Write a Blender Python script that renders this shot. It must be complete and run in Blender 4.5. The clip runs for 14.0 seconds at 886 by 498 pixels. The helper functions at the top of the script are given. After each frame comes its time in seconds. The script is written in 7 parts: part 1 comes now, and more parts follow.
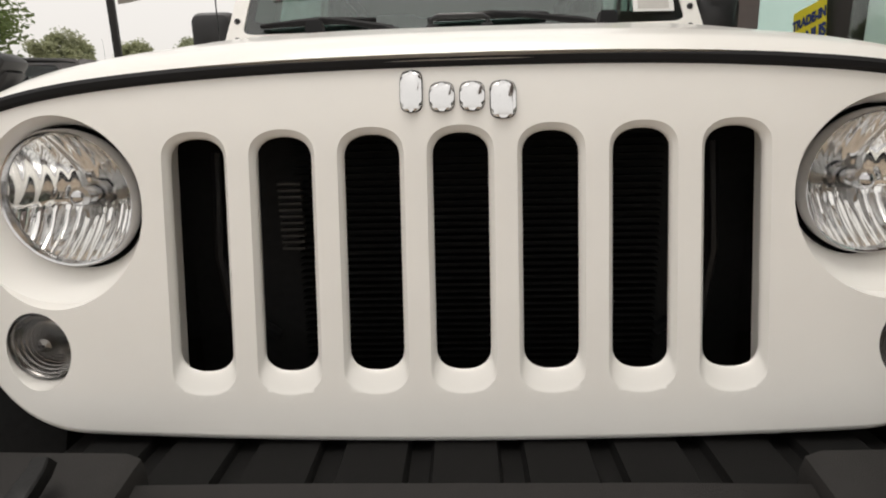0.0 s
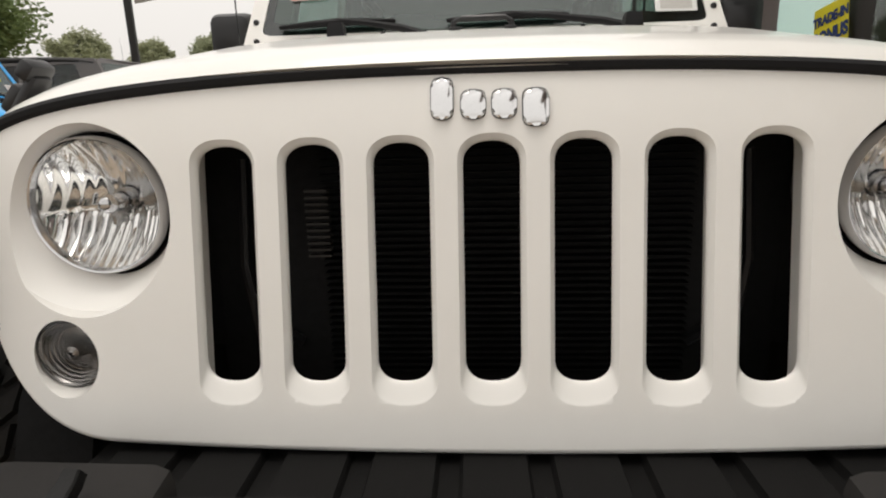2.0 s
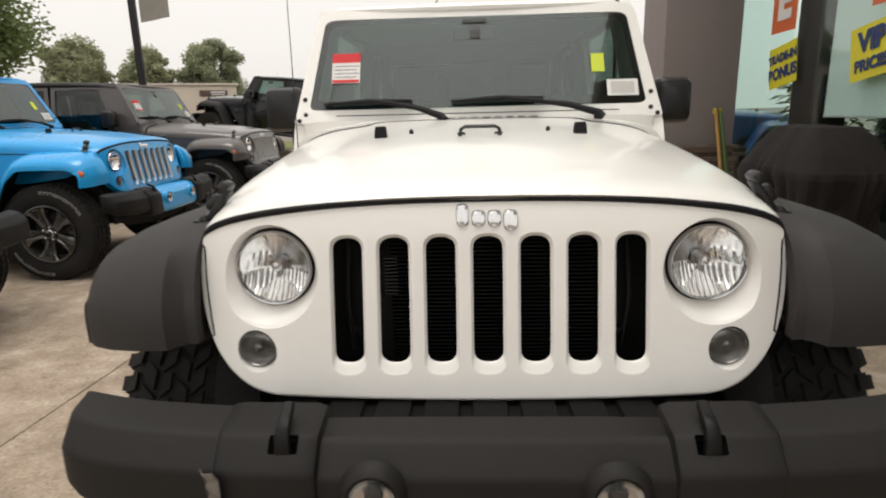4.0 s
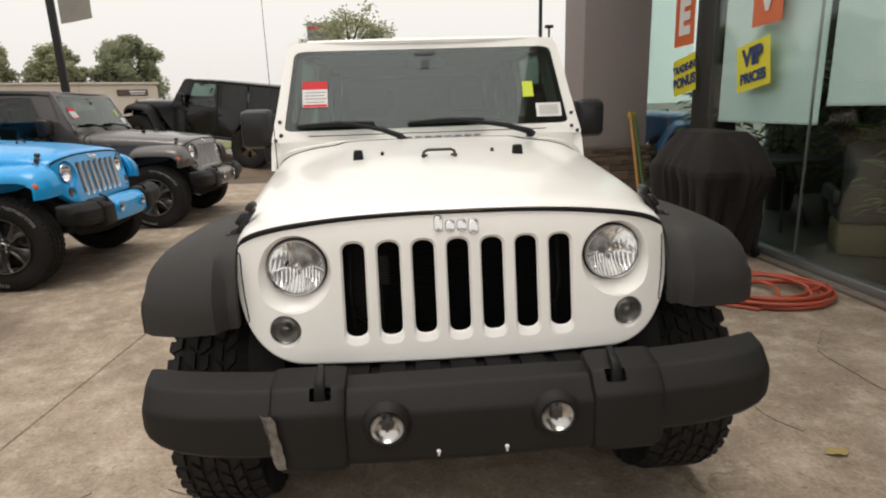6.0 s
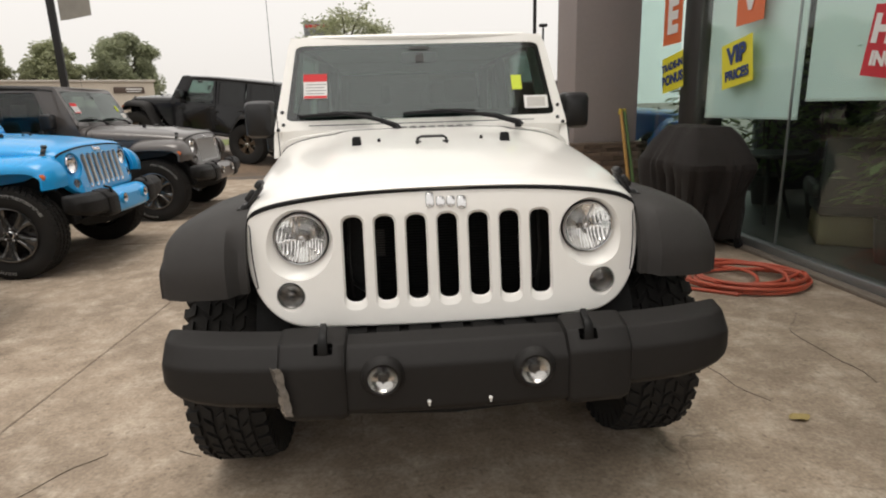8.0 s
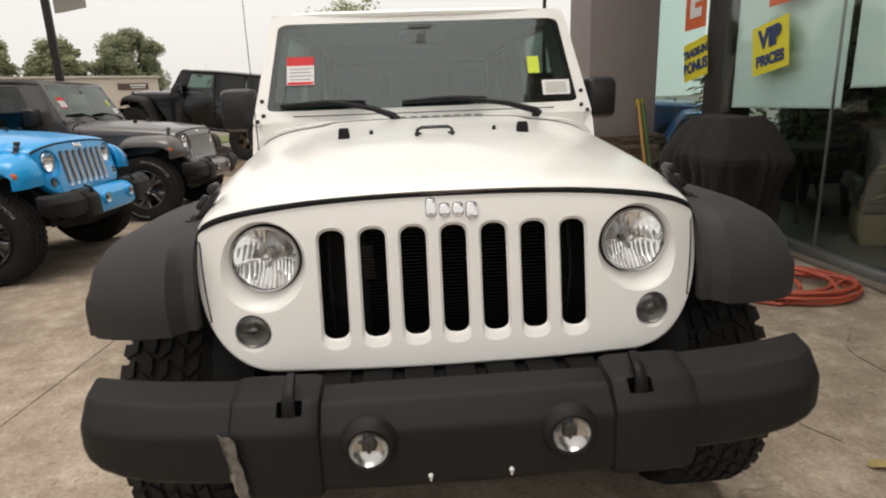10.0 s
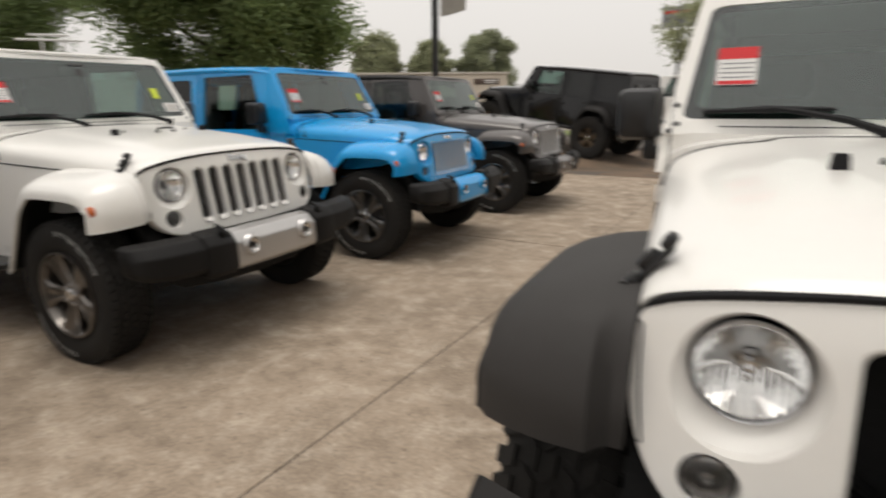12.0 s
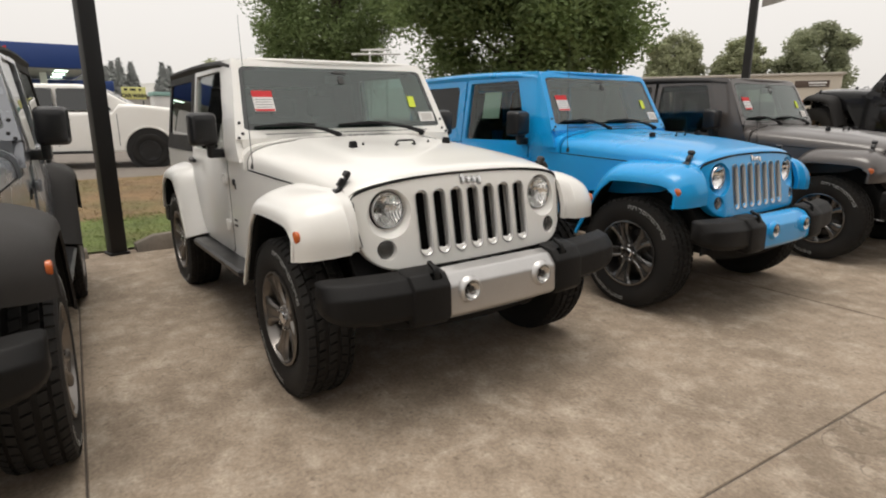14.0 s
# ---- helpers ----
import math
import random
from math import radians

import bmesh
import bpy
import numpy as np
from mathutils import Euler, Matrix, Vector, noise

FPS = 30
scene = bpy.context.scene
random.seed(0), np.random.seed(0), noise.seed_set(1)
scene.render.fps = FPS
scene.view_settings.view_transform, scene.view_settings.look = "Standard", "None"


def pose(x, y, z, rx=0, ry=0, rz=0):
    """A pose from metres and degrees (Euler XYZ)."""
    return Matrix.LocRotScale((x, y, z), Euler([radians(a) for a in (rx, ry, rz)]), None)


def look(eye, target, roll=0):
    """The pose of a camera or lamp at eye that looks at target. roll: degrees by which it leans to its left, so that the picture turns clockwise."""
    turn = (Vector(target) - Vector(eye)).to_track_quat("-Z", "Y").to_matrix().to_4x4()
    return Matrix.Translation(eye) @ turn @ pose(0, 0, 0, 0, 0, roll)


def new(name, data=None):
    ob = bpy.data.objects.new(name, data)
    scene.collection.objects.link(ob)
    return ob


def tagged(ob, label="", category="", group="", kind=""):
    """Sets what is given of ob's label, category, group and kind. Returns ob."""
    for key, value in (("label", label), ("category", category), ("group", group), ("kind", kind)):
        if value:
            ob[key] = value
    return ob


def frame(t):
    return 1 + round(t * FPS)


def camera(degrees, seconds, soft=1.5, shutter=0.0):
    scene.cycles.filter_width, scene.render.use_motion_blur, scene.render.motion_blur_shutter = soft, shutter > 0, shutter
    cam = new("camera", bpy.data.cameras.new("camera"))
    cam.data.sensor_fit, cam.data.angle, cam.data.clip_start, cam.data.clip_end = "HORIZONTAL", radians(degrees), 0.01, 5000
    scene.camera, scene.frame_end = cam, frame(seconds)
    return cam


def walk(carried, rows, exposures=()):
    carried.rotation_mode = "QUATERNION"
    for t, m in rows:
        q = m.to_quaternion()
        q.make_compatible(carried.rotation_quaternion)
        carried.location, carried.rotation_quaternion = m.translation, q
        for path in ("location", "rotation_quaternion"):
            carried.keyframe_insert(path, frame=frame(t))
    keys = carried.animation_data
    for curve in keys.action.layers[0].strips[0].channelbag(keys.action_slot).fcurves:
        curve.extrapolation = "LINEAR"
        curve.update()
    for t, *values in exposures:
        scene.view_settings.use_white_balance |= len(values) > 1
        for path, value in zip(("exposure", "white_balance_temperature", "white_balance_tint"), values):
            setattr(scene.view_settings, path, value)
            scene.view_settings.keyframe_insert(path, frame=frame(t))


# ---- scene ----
cam = camera(75.6, 14.0, soft=2.0, shutter=0.5)
PATH = [
    (0, (0.004, -0.686, 1.046), (-0.075, 1.257, 0.576), -1.6),
    (0.5, (0.001, -0.683, 1.047), (-0.094, 1.258, 0.569), -1.73),
    (1, (-0.007, -0.673, 1.043), (-0.105, 1.269, 0.572), -1.67),
    (1.5, (-0.03, -0.675, 1.05), (-0.121, 1.267, 0.583), -1.6),
    (2, (-0.017, -0.673, 1.057), (-0.137, 1.266, 0.582), -1.6),
    (2.5, (-0.009, -0.726, 1.066), (-0.116, 1.216, 0.6), -1.6),
    (3, (0.008, -0.872, 1.091), (-0.094, 1.071, 0.628), -1.7),
    (3.2, (0.027, -0.943, 1.129), (-0.104, 1.001, 0.677), -1.4),
    (5.3, (-0.187, -1.546, 1.397), (-0.103, 0.394, 0.92), -1.7),
    (5.5, (-0.18, -1.567, 1.394), (-0.07, 0.372, 0.918), -1.8),
    (6, (-0.16, -1.659, 1.396), (-0.021, 0.278, 0.918), -1.9),
    (6.5, (-0.132, -1.762, 1.376), (0.013, 0.175, 0.899), -1.9),
    (7, (-0.135, -1.828, 1.367), (0.013, 0.108, 0.888), -1.7),
    (7.5, (-0.148, -1.866, 1.368), (0.003, 0.069, 0.886), -1.7),
    (8, (-0.159, -1.849, 1.356), (-0.007, 0.087, 0.875), -1.7),
    (8.2, (-0.163, -1.84, 1.356), (-0.009, 0.096, 0.874), -1.6),
    (10.3, (-0.094, -1.304, 1.302), (0.022, 0.63, 0.804), -2.3),
    (10.5, (-0.066, -1.219, 1.287), (0.02, 0.718, 0.796), -1.9),
    (11, (-0.072, -1.098, 1.28), (-0.191, 0.839, 0.795), -1.5),
    (11.2, (-0.118, -1.051, 1.301), (-0.382, 0.864, 0.786), -2.24),
    (11.5, (-0.292, -1.047, 1.301), (-0.763, 0.837, 0.822), -0.6),
    (11.6, (-0.347, -1.028, 1.309), (-0.896, 0.836, 0.832), -0.56),
    (11.8, (-0.443, -0.971, 1.34), (-1.171, 0.829, 0.856), -0.48),
    (12, (-0.524, -0.946, 1.357), (-1.414, 0.778, 0.871), -0.4),
    (12.5, (-0.644, -0.724, 1.368), (-1.899, 0.756, 0.885), -0.5),
    (13, (-0.713, -0.482, 1.402), (-2.193, 0.772, 0.914), -0.4),
    (13.5, (-0.87, -0.286, 1.398), (-2.438, 0.858, 0.916), -0),
    (14, (-0.97, -0.178, 1.391), (-2.558, 0.946, 0.925), -0),
]
walk(cam, [(t, look(eye, target, roll)) for t, eye, target, roll in PATH],
     ((0, 0.11), (2.2, 0.12), (3.2, 0.17), (5.3, 0.23), (6.2, 0.17), (8.2, 0.19), (10.3, 0.17), (10.5, 0.21), (11.0, 0.22), (11.5, 0.24), (12.0, -0.01), (12.5, 0.03), (13.2, 0.11), (14, 0.11)))

# ---- light ----
world = bpy.data.worlds.new("world")
scene.world = world
world.use_nodes = True
wn, wl = world.node_tree.nodes, world.node_tree.links
sky = wn.new("ShaderNodeTexSky")
sky.sky_type, sky.sun_disc = "NISHITA", False
sky.sun_elevation, sky.sun_rotation = radians(86), radians(206)
sky.air_density, sky.dust_density, sky.ozone_density = 1.0, 6.0, 1.0
grey = wn.new("ShaderNodeHueSaturation")
grey.inputs["Saturation"].default_value = 0.12
scaled = wn.new("ShaderNodeMixRGB")
scaled.blend_type, scaled.inputs[0].default_value = "MULTIPLY", 1.0
scaled.inputs[2].default_value = (0.105, 0.105, 0.105, 1)
haze = wn.new("ShaderNodeMixRGB")
haze.inputs[0].default_value, haze.inputs[2].default_value = 0.72, (0.80, 0.76, 0.715, 1)
wl.new(sky.outputs[0], grey.inputs["Color"])
wl.new(grey.outputs[0], scaled.inputs[1])
wl.new(scaled.outputs[0], haze.inputs[1])
wl.new(haze.outputs[0], wn["Background"].inputs[0])
wn["Background"].inputs[1].default_value = 1.28

sun = new("sun", bpy.data.lights.new("sun", "SUN"))
sun.data.energy, sun.data.angle, sun.data.color = 1.15, radians(34), (1.0, 0.93, 0.84)
sun.matrix_world = look((0, 0, 20), (0.05, 0.10, 20 - 1.6))


# ---- materials ----
def mat(name, color, rough=0.5, metal=0.0, coat=0.0, vary=0.0, scale=8.0, bump=0.0, bump_scale=200.0, dirt=None, dirt_amount=0.0, dirt_scale=2.5,
        spec=0.5, per_object=0.0):
    """A surface with colour varied at two scales, fine relief and, if asked, stains."""
    m = bpy.data.materials.new(name)
    m.use_nodes = True
    n, l = m.node_tree.nodes, m.node_tree.links
    b = n["Principled BSDF"]
    b.inputs["Roughness"].default_value, b.inputs["Metallic"].default_value = rough, metal
    b.inputs["Coat Weight"].default_value, b.inputs["Coat Roughness"].default_value = coat, 0.03
    b.inputs["Specular IOR Level"].default_value = spec
    b.inputs["Base Color"].default_value = (*color, 1)
    tc = n.new("ShaderNodeTexCoord")
    out = None
    if vary or dirt or per_object:
        t1, t2 = n.new("ShaderNodeTexNoise"), n.new("ShaderNodeTexNoise")
        t1.inputs["Scale"].default_value, t2.inputs["Scale"].default_value = scale, scale * 11
        t1.inputs["Detail"].default_value, t2.inputs["Detail"].default_value = 6, 4
        l.new(tc.outputs["Object"], t1.inputs[0])
        l.new(tc.outputs["Object"], t2.inputs[0])
        add = n.new("ShaderNodeMath")
        add.operation = "ADD"
        l.new(t1.outputs[0], add.inputs[0])
        l.new(t2.outputs[0], add.inputs[1])
        rng = n.new("ShaderNodeMapRange")
        rng.inputs[1].default_value, rng.inputs[2].default_value = 0.6, 1.4
        rng.inputs[3].default_value, rng.inputs[4].default_value = 1 - vary, 1 + vary
        l.new(add.outputs[0], rng.inputs[0])
        hsv = n.new("ShaderNodeHueSaturation")
        hsv.inputs["Color"].default_value = (*color, 1)
        if per_object:
            oi = n.new("ShaderNodeObjectInfo")
            r2 = n.new("ShaderNodeMapRange")
            r2.inputs[3].default_value, r2.inputs[4].default_value = 1 - per_object, 1 + per_object
            l.new(oi.outputs["Random"], r2.inputs[0])
            mu = n.new("ShaderNodeMath")
            mu.operation = "MULTIPLY"
            l.new(rng.outputs[0], mu.inputs[0])
            l.new(r2.outputs[0], mu.inputs[1])
            l.new(mu.outputs[0], hsv.inputs["Value"])
        else:
            l.new(rng.outputs[0], hsv.inputs["Value"])
        out = hsv.outputs[0]
        if dirt:
            t3 = n.new("ShaderNodeTexNoise")
            t3.inputs["Scale"].default_value, t3.inputs["Detail"].default_value = dirt_scale, 9
            l.new(tc.outputs["Object"], t3.inputs[0])
            r3 = n.new("ShaderNodeMapRange")
            r3.inputs[1].default_value, r3.inputs[2].default_value, r3.inputs[4].default_value = 0.45, 0.72, dirt_amount
            l.new(t3.outputs[0], r3.inputs[0])
            mx = n.new("ShaderNodeMixRGB")
            mx.inputs[2].default_value = (*dirt, 1)
            l.new(r3.outputs[0], mx.inputs[0])
            l.new(out, mx.inputs[1])
            out = mx.outputs[0]
        l.new(out, b.inputs["Base Color"])
        rr = n.new("ShaderNodeMapRange")
        rr.inputs[3].default_value, rr.inputs[4].default_value = max(0, rough - 0.06), min(1, rough + 0.08)
        l.new(t1.outputs[0], rr.inputs[0])
        l.new(rr.outputs[0], b.inputs["Roughness"])
    if bump:
        t4 = n.new("ShaderNodeTexNoise")
        t4.inputs["Scale"].default_value, t4.inputs["Detail"].default_value = bump_scale, 4
        l.new(tc.outputs["Object"], t4.inputs[0])
        bp = n.new("ShaderNodeBump")
        bp.inputs["Strength"].default_value, bp.inputs["Distance"].default_value = bump, 0.003
        l.new(t4.outputs[0], bp.inputs["Height"])
        l.new(bp.outputs[0], b.inputs["Normal"])
    return m


def thin_glass(name, tint, f0=0.04, rough=0.0, wave=0.0, wave_scale=60.0, direction="X"):
    """A pane: what is behind shows through the tint, and the sky mirrors in it by Fresnel."""
    m = bpy.data.materials.new(name)
    m.use_nodes = True
    n, l = m.node_tree.nodes, m.node_tree.links
    n.remove(n["Principled BSDF"])
    tr, gl, mix, lw = n.new("ShaderNodeBsdfTransparent"), n.new("ShaderNodeBsdfGlossy"), n.new("ShaderNodeMixShader"), n.new("ShaderNodeLayerWeight")
    tr.inputs[0].default_value, gl.inputs["Roughness"].default_value, lw.inputs["Blend"].default_value = (*tint, 1), rough, 0.5
    pw, sc = n.new("ShaderNodeMath"), n.new("ShaderNodeMath")
    pw.operation, sc.operation = "POWER", "MULTIPLY_ADD"
    pw.inputs[1].default_value, sc.inputs[1].default_value, sc.inputs[2].default_value = 5.0, 1 - f0, f0
    l.new(lw.outputs["Facing"], pw.inputs[0])
    l.new(pw.outputs[0], sc.inputs[0])
    l.new(sc.outputs[0], mix.inputs[0])
    l.new(tr.outputs[0], mix.inputs[1])
    l.new(gl.outputs[0], mix.inputs[2])
    if wave:
        tc, wv, bp = n.new("ShaderNodeTexCoord"), n.new("ShaderNodeTexWave"), n.new("ShaderNodeBump")
        wv.bands_direction = direction
        wv.inputs["Scale"].default_value = wave_scale
        wv.inputs["Distortion"].default_value = 1.5
        bp.inputs["Strength"].default_value, bp.inputs["Distance"].default_value = wave, 0.004
        l.new(tc.outputs["Object"], wv.inputs[0])
        l.new(wv.outputs[0], bp.inputs["Height"])
        l.new(bp.outputs[0], gl.inputs["Normal"])
    l.new(mix.outputs[0], n["Material Output"].inputs[0])
    return m


WHITE = mat("white_paint", (0.885, 0.867, 0.828), 0.30, coat=0.5, vary=0.012, scale=3, dirt=(0.62, 0.54, 0.42), dirt_amount=0.05)
BLUE = mat("blue_paint", (0.002, 0.332, 0.75), 0.28, coat=0.35, vary=0.02, scale=3, dirt=(0.35, 0.40, 0.45), dirt_amount=0.05)
GRANITE = mat("granite_paint", (0.082, 0.071, 0.066), 0.32, 0.15, coat=0.6, vary=0.05, scale=4)
STEEL_GREY = mat("steel_grey_paint", (0.24, 0.25, 0.27), 0.26, 0.4, coat=0.8, vary=0.04, scale=4)
BLACKPAINT = mat("black_paint", (0.005, 0.005, 0.006), 0.16, coat=0.25, vary=0.1, scale=4, spec=0.3)
PLASTIC = mat("black_textured_plastic", (0.0138, 0.0125, 0.0118), 0.60, vary=0.12, scale=5, bump=0.25, bump_scale=700, dirt=(0.030, 0.026, 0.023), dirt_amount=0.12, spec=0.28)
FLAREPL = mat("dark_grey_flare_plastic", (0.041, 0.0385, 0.0372), 0.62, vary=0.06, scale=5, bump=0.2, bump_scale=700, spec=0.28)
DARKPL = mat("black_bumper_plastic", (0.0075, 0.0070, 0.0068), 0.55, vary=0.12, scale=5, bump=0.25, bump_scale=700, spec=0.25)
# Darker than the bumper plastic: the shadow over the apron is in the colour.
SHADEDAPRON = mat("shade_darkened_apron_plastic", (0.0042, 0.0040, 0.0039), 0.7, vary=0.18, scale=6, bump=0.3, bump_scale=500, spec=0.17)
HOOKSTEEL = mat("black_painted_steel", (0.006, 0.006, 0.006), 0.5, spec=0.25, vary=0.2, scale=20, bump=0.2, bump_scale=300)
GLOSSPL = mat("black_smooth_plastic", (0.012, 0.012, 0.013), 0.35, vary=0.08)
VOID = mat("dark_inside", (0.022, 0.022, 0.022), 0.9, vary=0.2, spec=0.05)
RUBBER = mat("tyre_rubber", (0.013, 0.0122, 0.0115), 0.78, vary=0.22, scale=9, bump=0.3, bump_scale=120, dirt=(0.06, 0.05, 0.04), dirt_amount=0.15, spec=0.35)
FIN = mat("black_radiator_fin", (0.006, 0.006, 0.006), 0.7, vary=0.1, spec=0.18)
COOLER = mat("dull_alloy_fins", (0.05, 0.047, 0.044), 0.6, 0.4, vary=0.2)
SEAL = mat("rubber_seal", (0.010, 0.010, 0.011), 0.65, vary=0.1, spec=0.25)
CHROME = mat("chrome", (0.66, 0.66, 0.67), 0.10, 1.0, vary=0.03)
BADGE = mat("bright_chrome", (0.78, 0.78, 0.78), 0.09, 1.0, vary=0.02)
SILVER = mat("brushed_silver_plastic", (0.56, 0.55, 0.54), 0.32, 0.7, vary=0.05, scale=10)
ALLOY = mat("machined_alloy", (0.22, 0.203, 0.188), 0.30, 0.9, vary=0.10, scale=14)
DARKALLOY = mat("dark_grey_alloy", (0.17, 0.166, 0.162), 0.22, 0.85, vary=0.10, scale=14)
BRONZE = mat("bronze_alloy", (0.085, 0.058, 0.035), 0.45, 0.6, vary=0.10, scale=14)
REFLECTOR = mat("lamp_reflector", (0.93, 0.93, 0.92), 0.05, 1.0, vary=0.03)
SMOKE = mat("smoked_reflector", (0.36, 0.355, 0.35), 0.22, 1.0, vary=0.1)
FOGREF = mat("satin_lamp_reflector", (0.58, 0.57, 0.55), 0.20, 1.0, vary=0.05)
LETTER = mat("pale_grey_rubber_letters", (0.42, 0.42, 0.41), 0.8, vary=0.2, scale=30)
LENS = thin_glass("fluted_lens_glass", (0.97, 0.97, 0.97), 0.03, 0.02, 0.08, 12)
RINGLENS = thin_glass("ringed_lens_glass", (0.82, 0.81, 0.80), 0.05, 0.06)
ORANGE = mat("orange_lamp_plastic", (0.58, 0.125, 0.025), 0.2, coat=0.5, vary=0.08, scale=30)
RED = mat("red_lamp_plastic", (0.16, 0.008, 0.01), 0.2, coat=0.5, vary=0.08, scale=30)
SCREEN = thin_glass("windscreen_glass", (0.52, 0.64, 0.60), 0.125)
TINTED = thin_glass("tinted_window_glass", (0.10, 0.104, 0.104), 0.05)
DOORGLASS = thin_glass("door_glass", (0.72, 0.77, 0.75), 0.045)
FABRIC = mat("dark_seat_cloth", (0.09, 0.09, 0.09), 0.9, vary=0.15, scale=20, bump=0.3, bump_scale=400)
DASH = mat("grey_dashboard", (0.06, 0.059, 0.057), 0.7, vary=0.1)
PAPER = mat("white_paper", (0.78, 0.77, 0.75), 0.8, vary=0.03)
REDPAPER = mat("red_print", (0.62, 0.03, 0.035), 0.7, vary=0.05)
GREYPRINT = mat("grey_print", (0.22, 0.22, 0.23), 0.8, vary=0.1)
YELLOWNOTE = mat("yellow_green_note", (0.62, 0.72, 0.07), 0.8, vary=0.04)
TAPE = mat("crumpled_clear_tape", (0.15, 0.136, 0.122), 0.18, coat=0.6, vary=0.5, scale=60, bump=0.9, bump_scale=90)


# ---- mesh helpers ----
MESHES = {}


def place(name, mesh, material, parent, label=""):
    ob = new(name, mesh)
    ob.parent = parent
    ob.material_slots[0].link = "OBJECT"
    ob.material_slots[0].material = material
    if label:
        tagged(ob, label)
    return ob


def finish(bm, angle=35, recalc=True):
    if recalc:
        bmesh.ops.recalc_face_normals(bm, faces=bm.faces)
    mesh = bpy.data.meshes.new("mesh")
    bm.to_mesh(mesh)
    bm.free()
    mesh.shade_smooth()
    mesh.set_sharp_from_angle(angle=radians(angle))
    mesh.materials.append(None)
    return mesh


def piece(key, name, build, material, parent, label="", angle=35):
    """One mesh object under its thing; alike pieces share the mesh kept under key."""
    if key not in MESHES:
        bm = bmesh.new()
        build(bm)
        MESHES[key] = finish(bm, angle)
    return place(name, MESHES[key], material, parent, label)


def carved(build, cutter, angle=35):
    """A mesh with the cutter's shape taken out of it."""
    made = []
    for fn in (build, cutter):
        bm = bmesh.new()
        fn(bm)
        bmesh.ops.recalc_face_normals(bm, faces=bm.faces)
        me = bpy.data.meshes.new("carve")
        bm.to_mesh(me)
        bm.free()
        made.append(new("carve", me))
    mod = made[0].modifiers.new("cut", "BOOLEAN")
    mod.object, mod.operation, mod.solver = made[1], "DIFFERENCE", "EXACT"
    mesh = bpy.data.meshes.new_from_object(made[0].evaluated_get(bpy.context.evaluated_depsgraph_get()))
    for o in made:
        bpy.data.objects.remove(o)
    mesh.shade_smooth()
    mesh.set_sharp_from_angle(angle=radians(angle))
    mesh.materials.clear()
    mesh.materials.append(None)
    return mesh


def part(name, bm, material, parent, label="", angle=35):
    return place(name, finish(bm, angle), material, parent, label)


def thing(name, m, label, category, group="", kind=""):
    ob = new(name)
    ob.matrix_world = m
    return tagged(ob, label, category, group, kind)


def solo(name, bm, material, label, category="", group="", kind="", angle=35):
    return tagged(place(name, finish(bm, angle), material, None), label, category, group, kind)


def loft(bm, rings, closed=True, cap=True):
    vs = [[bm.verts.new(p) for p in r] for r in rings]
    n = len(vs[0])
    for a, b in zip(vs, vs[1:]):
        for i in range(n if closed else n - 1):
            j = (i + 1) % n
            bm.faces.new((a[i], a[j], b[j], b[i]))
    if cap and closed:
        bm.faces.new(vs[0][::-1])
        bm.faces.new(vs[-1])
    return vs


def box(bm, c, s, bevel=0.0, m=None, segments=2):
    r = bmesh.ops.create_cube(bm, size=1, matrix=(m or Matrix()) @ Matrix.Translation(c) @ Matrix.Diagonal((*s, 1)))
    if bevel:
        es = list({e for v in r["verts"] for e in v.link_edges})
        bmesh.ops.bevel(bm, geom=es, offset=bevel, segments=segments, affect="EDGES", profile=0.5)


def tube(bm, pts, r, n=8, closed=False):
    pts = [Vector(p) for p in pts]
    rings, up = [], Vector((0.13, 0.27, 0.95)).normalized()
    for i, p in enumerate(pts):
        a = pts[(i - 1) % len(pts)] if (i or closed) else p
        b = pts[(i + 1) % len(pts)] if (i < len(pts) - 1 or closed) else p
        d = (b - a).normalized()
        if abs(d.dot(up)) > 0.98:
            up = Vector((0.9, 0.3, 0.1)).normalized()
        u = d.cross(up).normalized()
        v = u.cross(d)
        rr = r[i] if isinstance(r, (list, tuple)) else r
        rings.append([p + rr * (math.cos(k * math.tau / n) * u + math.sin(k * math.tau / n) * v) for k in range(n)])
    if closed:
        rings.append(rings[0])
    loft(bm, rings, True, not closed)


def lathe(bm, prof, axis="y", c=(0, 0, 0), n=32, closed=False, cap=True):
    """Turns (radius, height) pairs round an axis through c."""
    c = Vector(c)
    ax = {"x": (Vector((0, 1, 0)), Vector((0, 0, 1)), Vector((1, 0, 0))), "y": (Vector((1, 0, 0)), Vector((0, 0, 1)), Vector((0, 1, 0))),
          "z": (Vector((1, 0, 0)), Vector((0, 1, 0)), Vector((0, 0, 1)))}[axis]
    rings = [[c + r * (math.cos(k * math.tau / n) * ax[0] + math.sin(k * math.tau / n) * ax[1]) + h * ax[2] for k in range(n)] for r, h in prof]
    if closed:
        rings.append(rings[0])
    loft(bm, rings, True, cap and not closed)


def rpoly(pts, r, k=4):
    """A 2D polygon with its corners rounded; r may be one radius or one a corner."""
    out, n = [], len(pts)
    for i in range(n):
        p, a, b = Vector(pts[i]), Vector(pts[i - 1]), Vector(pts[(i + 1) % n])
        q = r[i] if isinstance(r, (list, tuple)) else r
        da, db = (a - p).normalized(), (b - p).normalized()
        q = min(q, 0.48 * (a - p).length, 0.48 * (b - p).length)
        s, e = p + da * q, p + db * q
        for j in range(k + 1):
            t = j / k
            out.append((1 - t) ** 2 * s + 2 * t * (1 - t) * p + t * t * e)
    return out


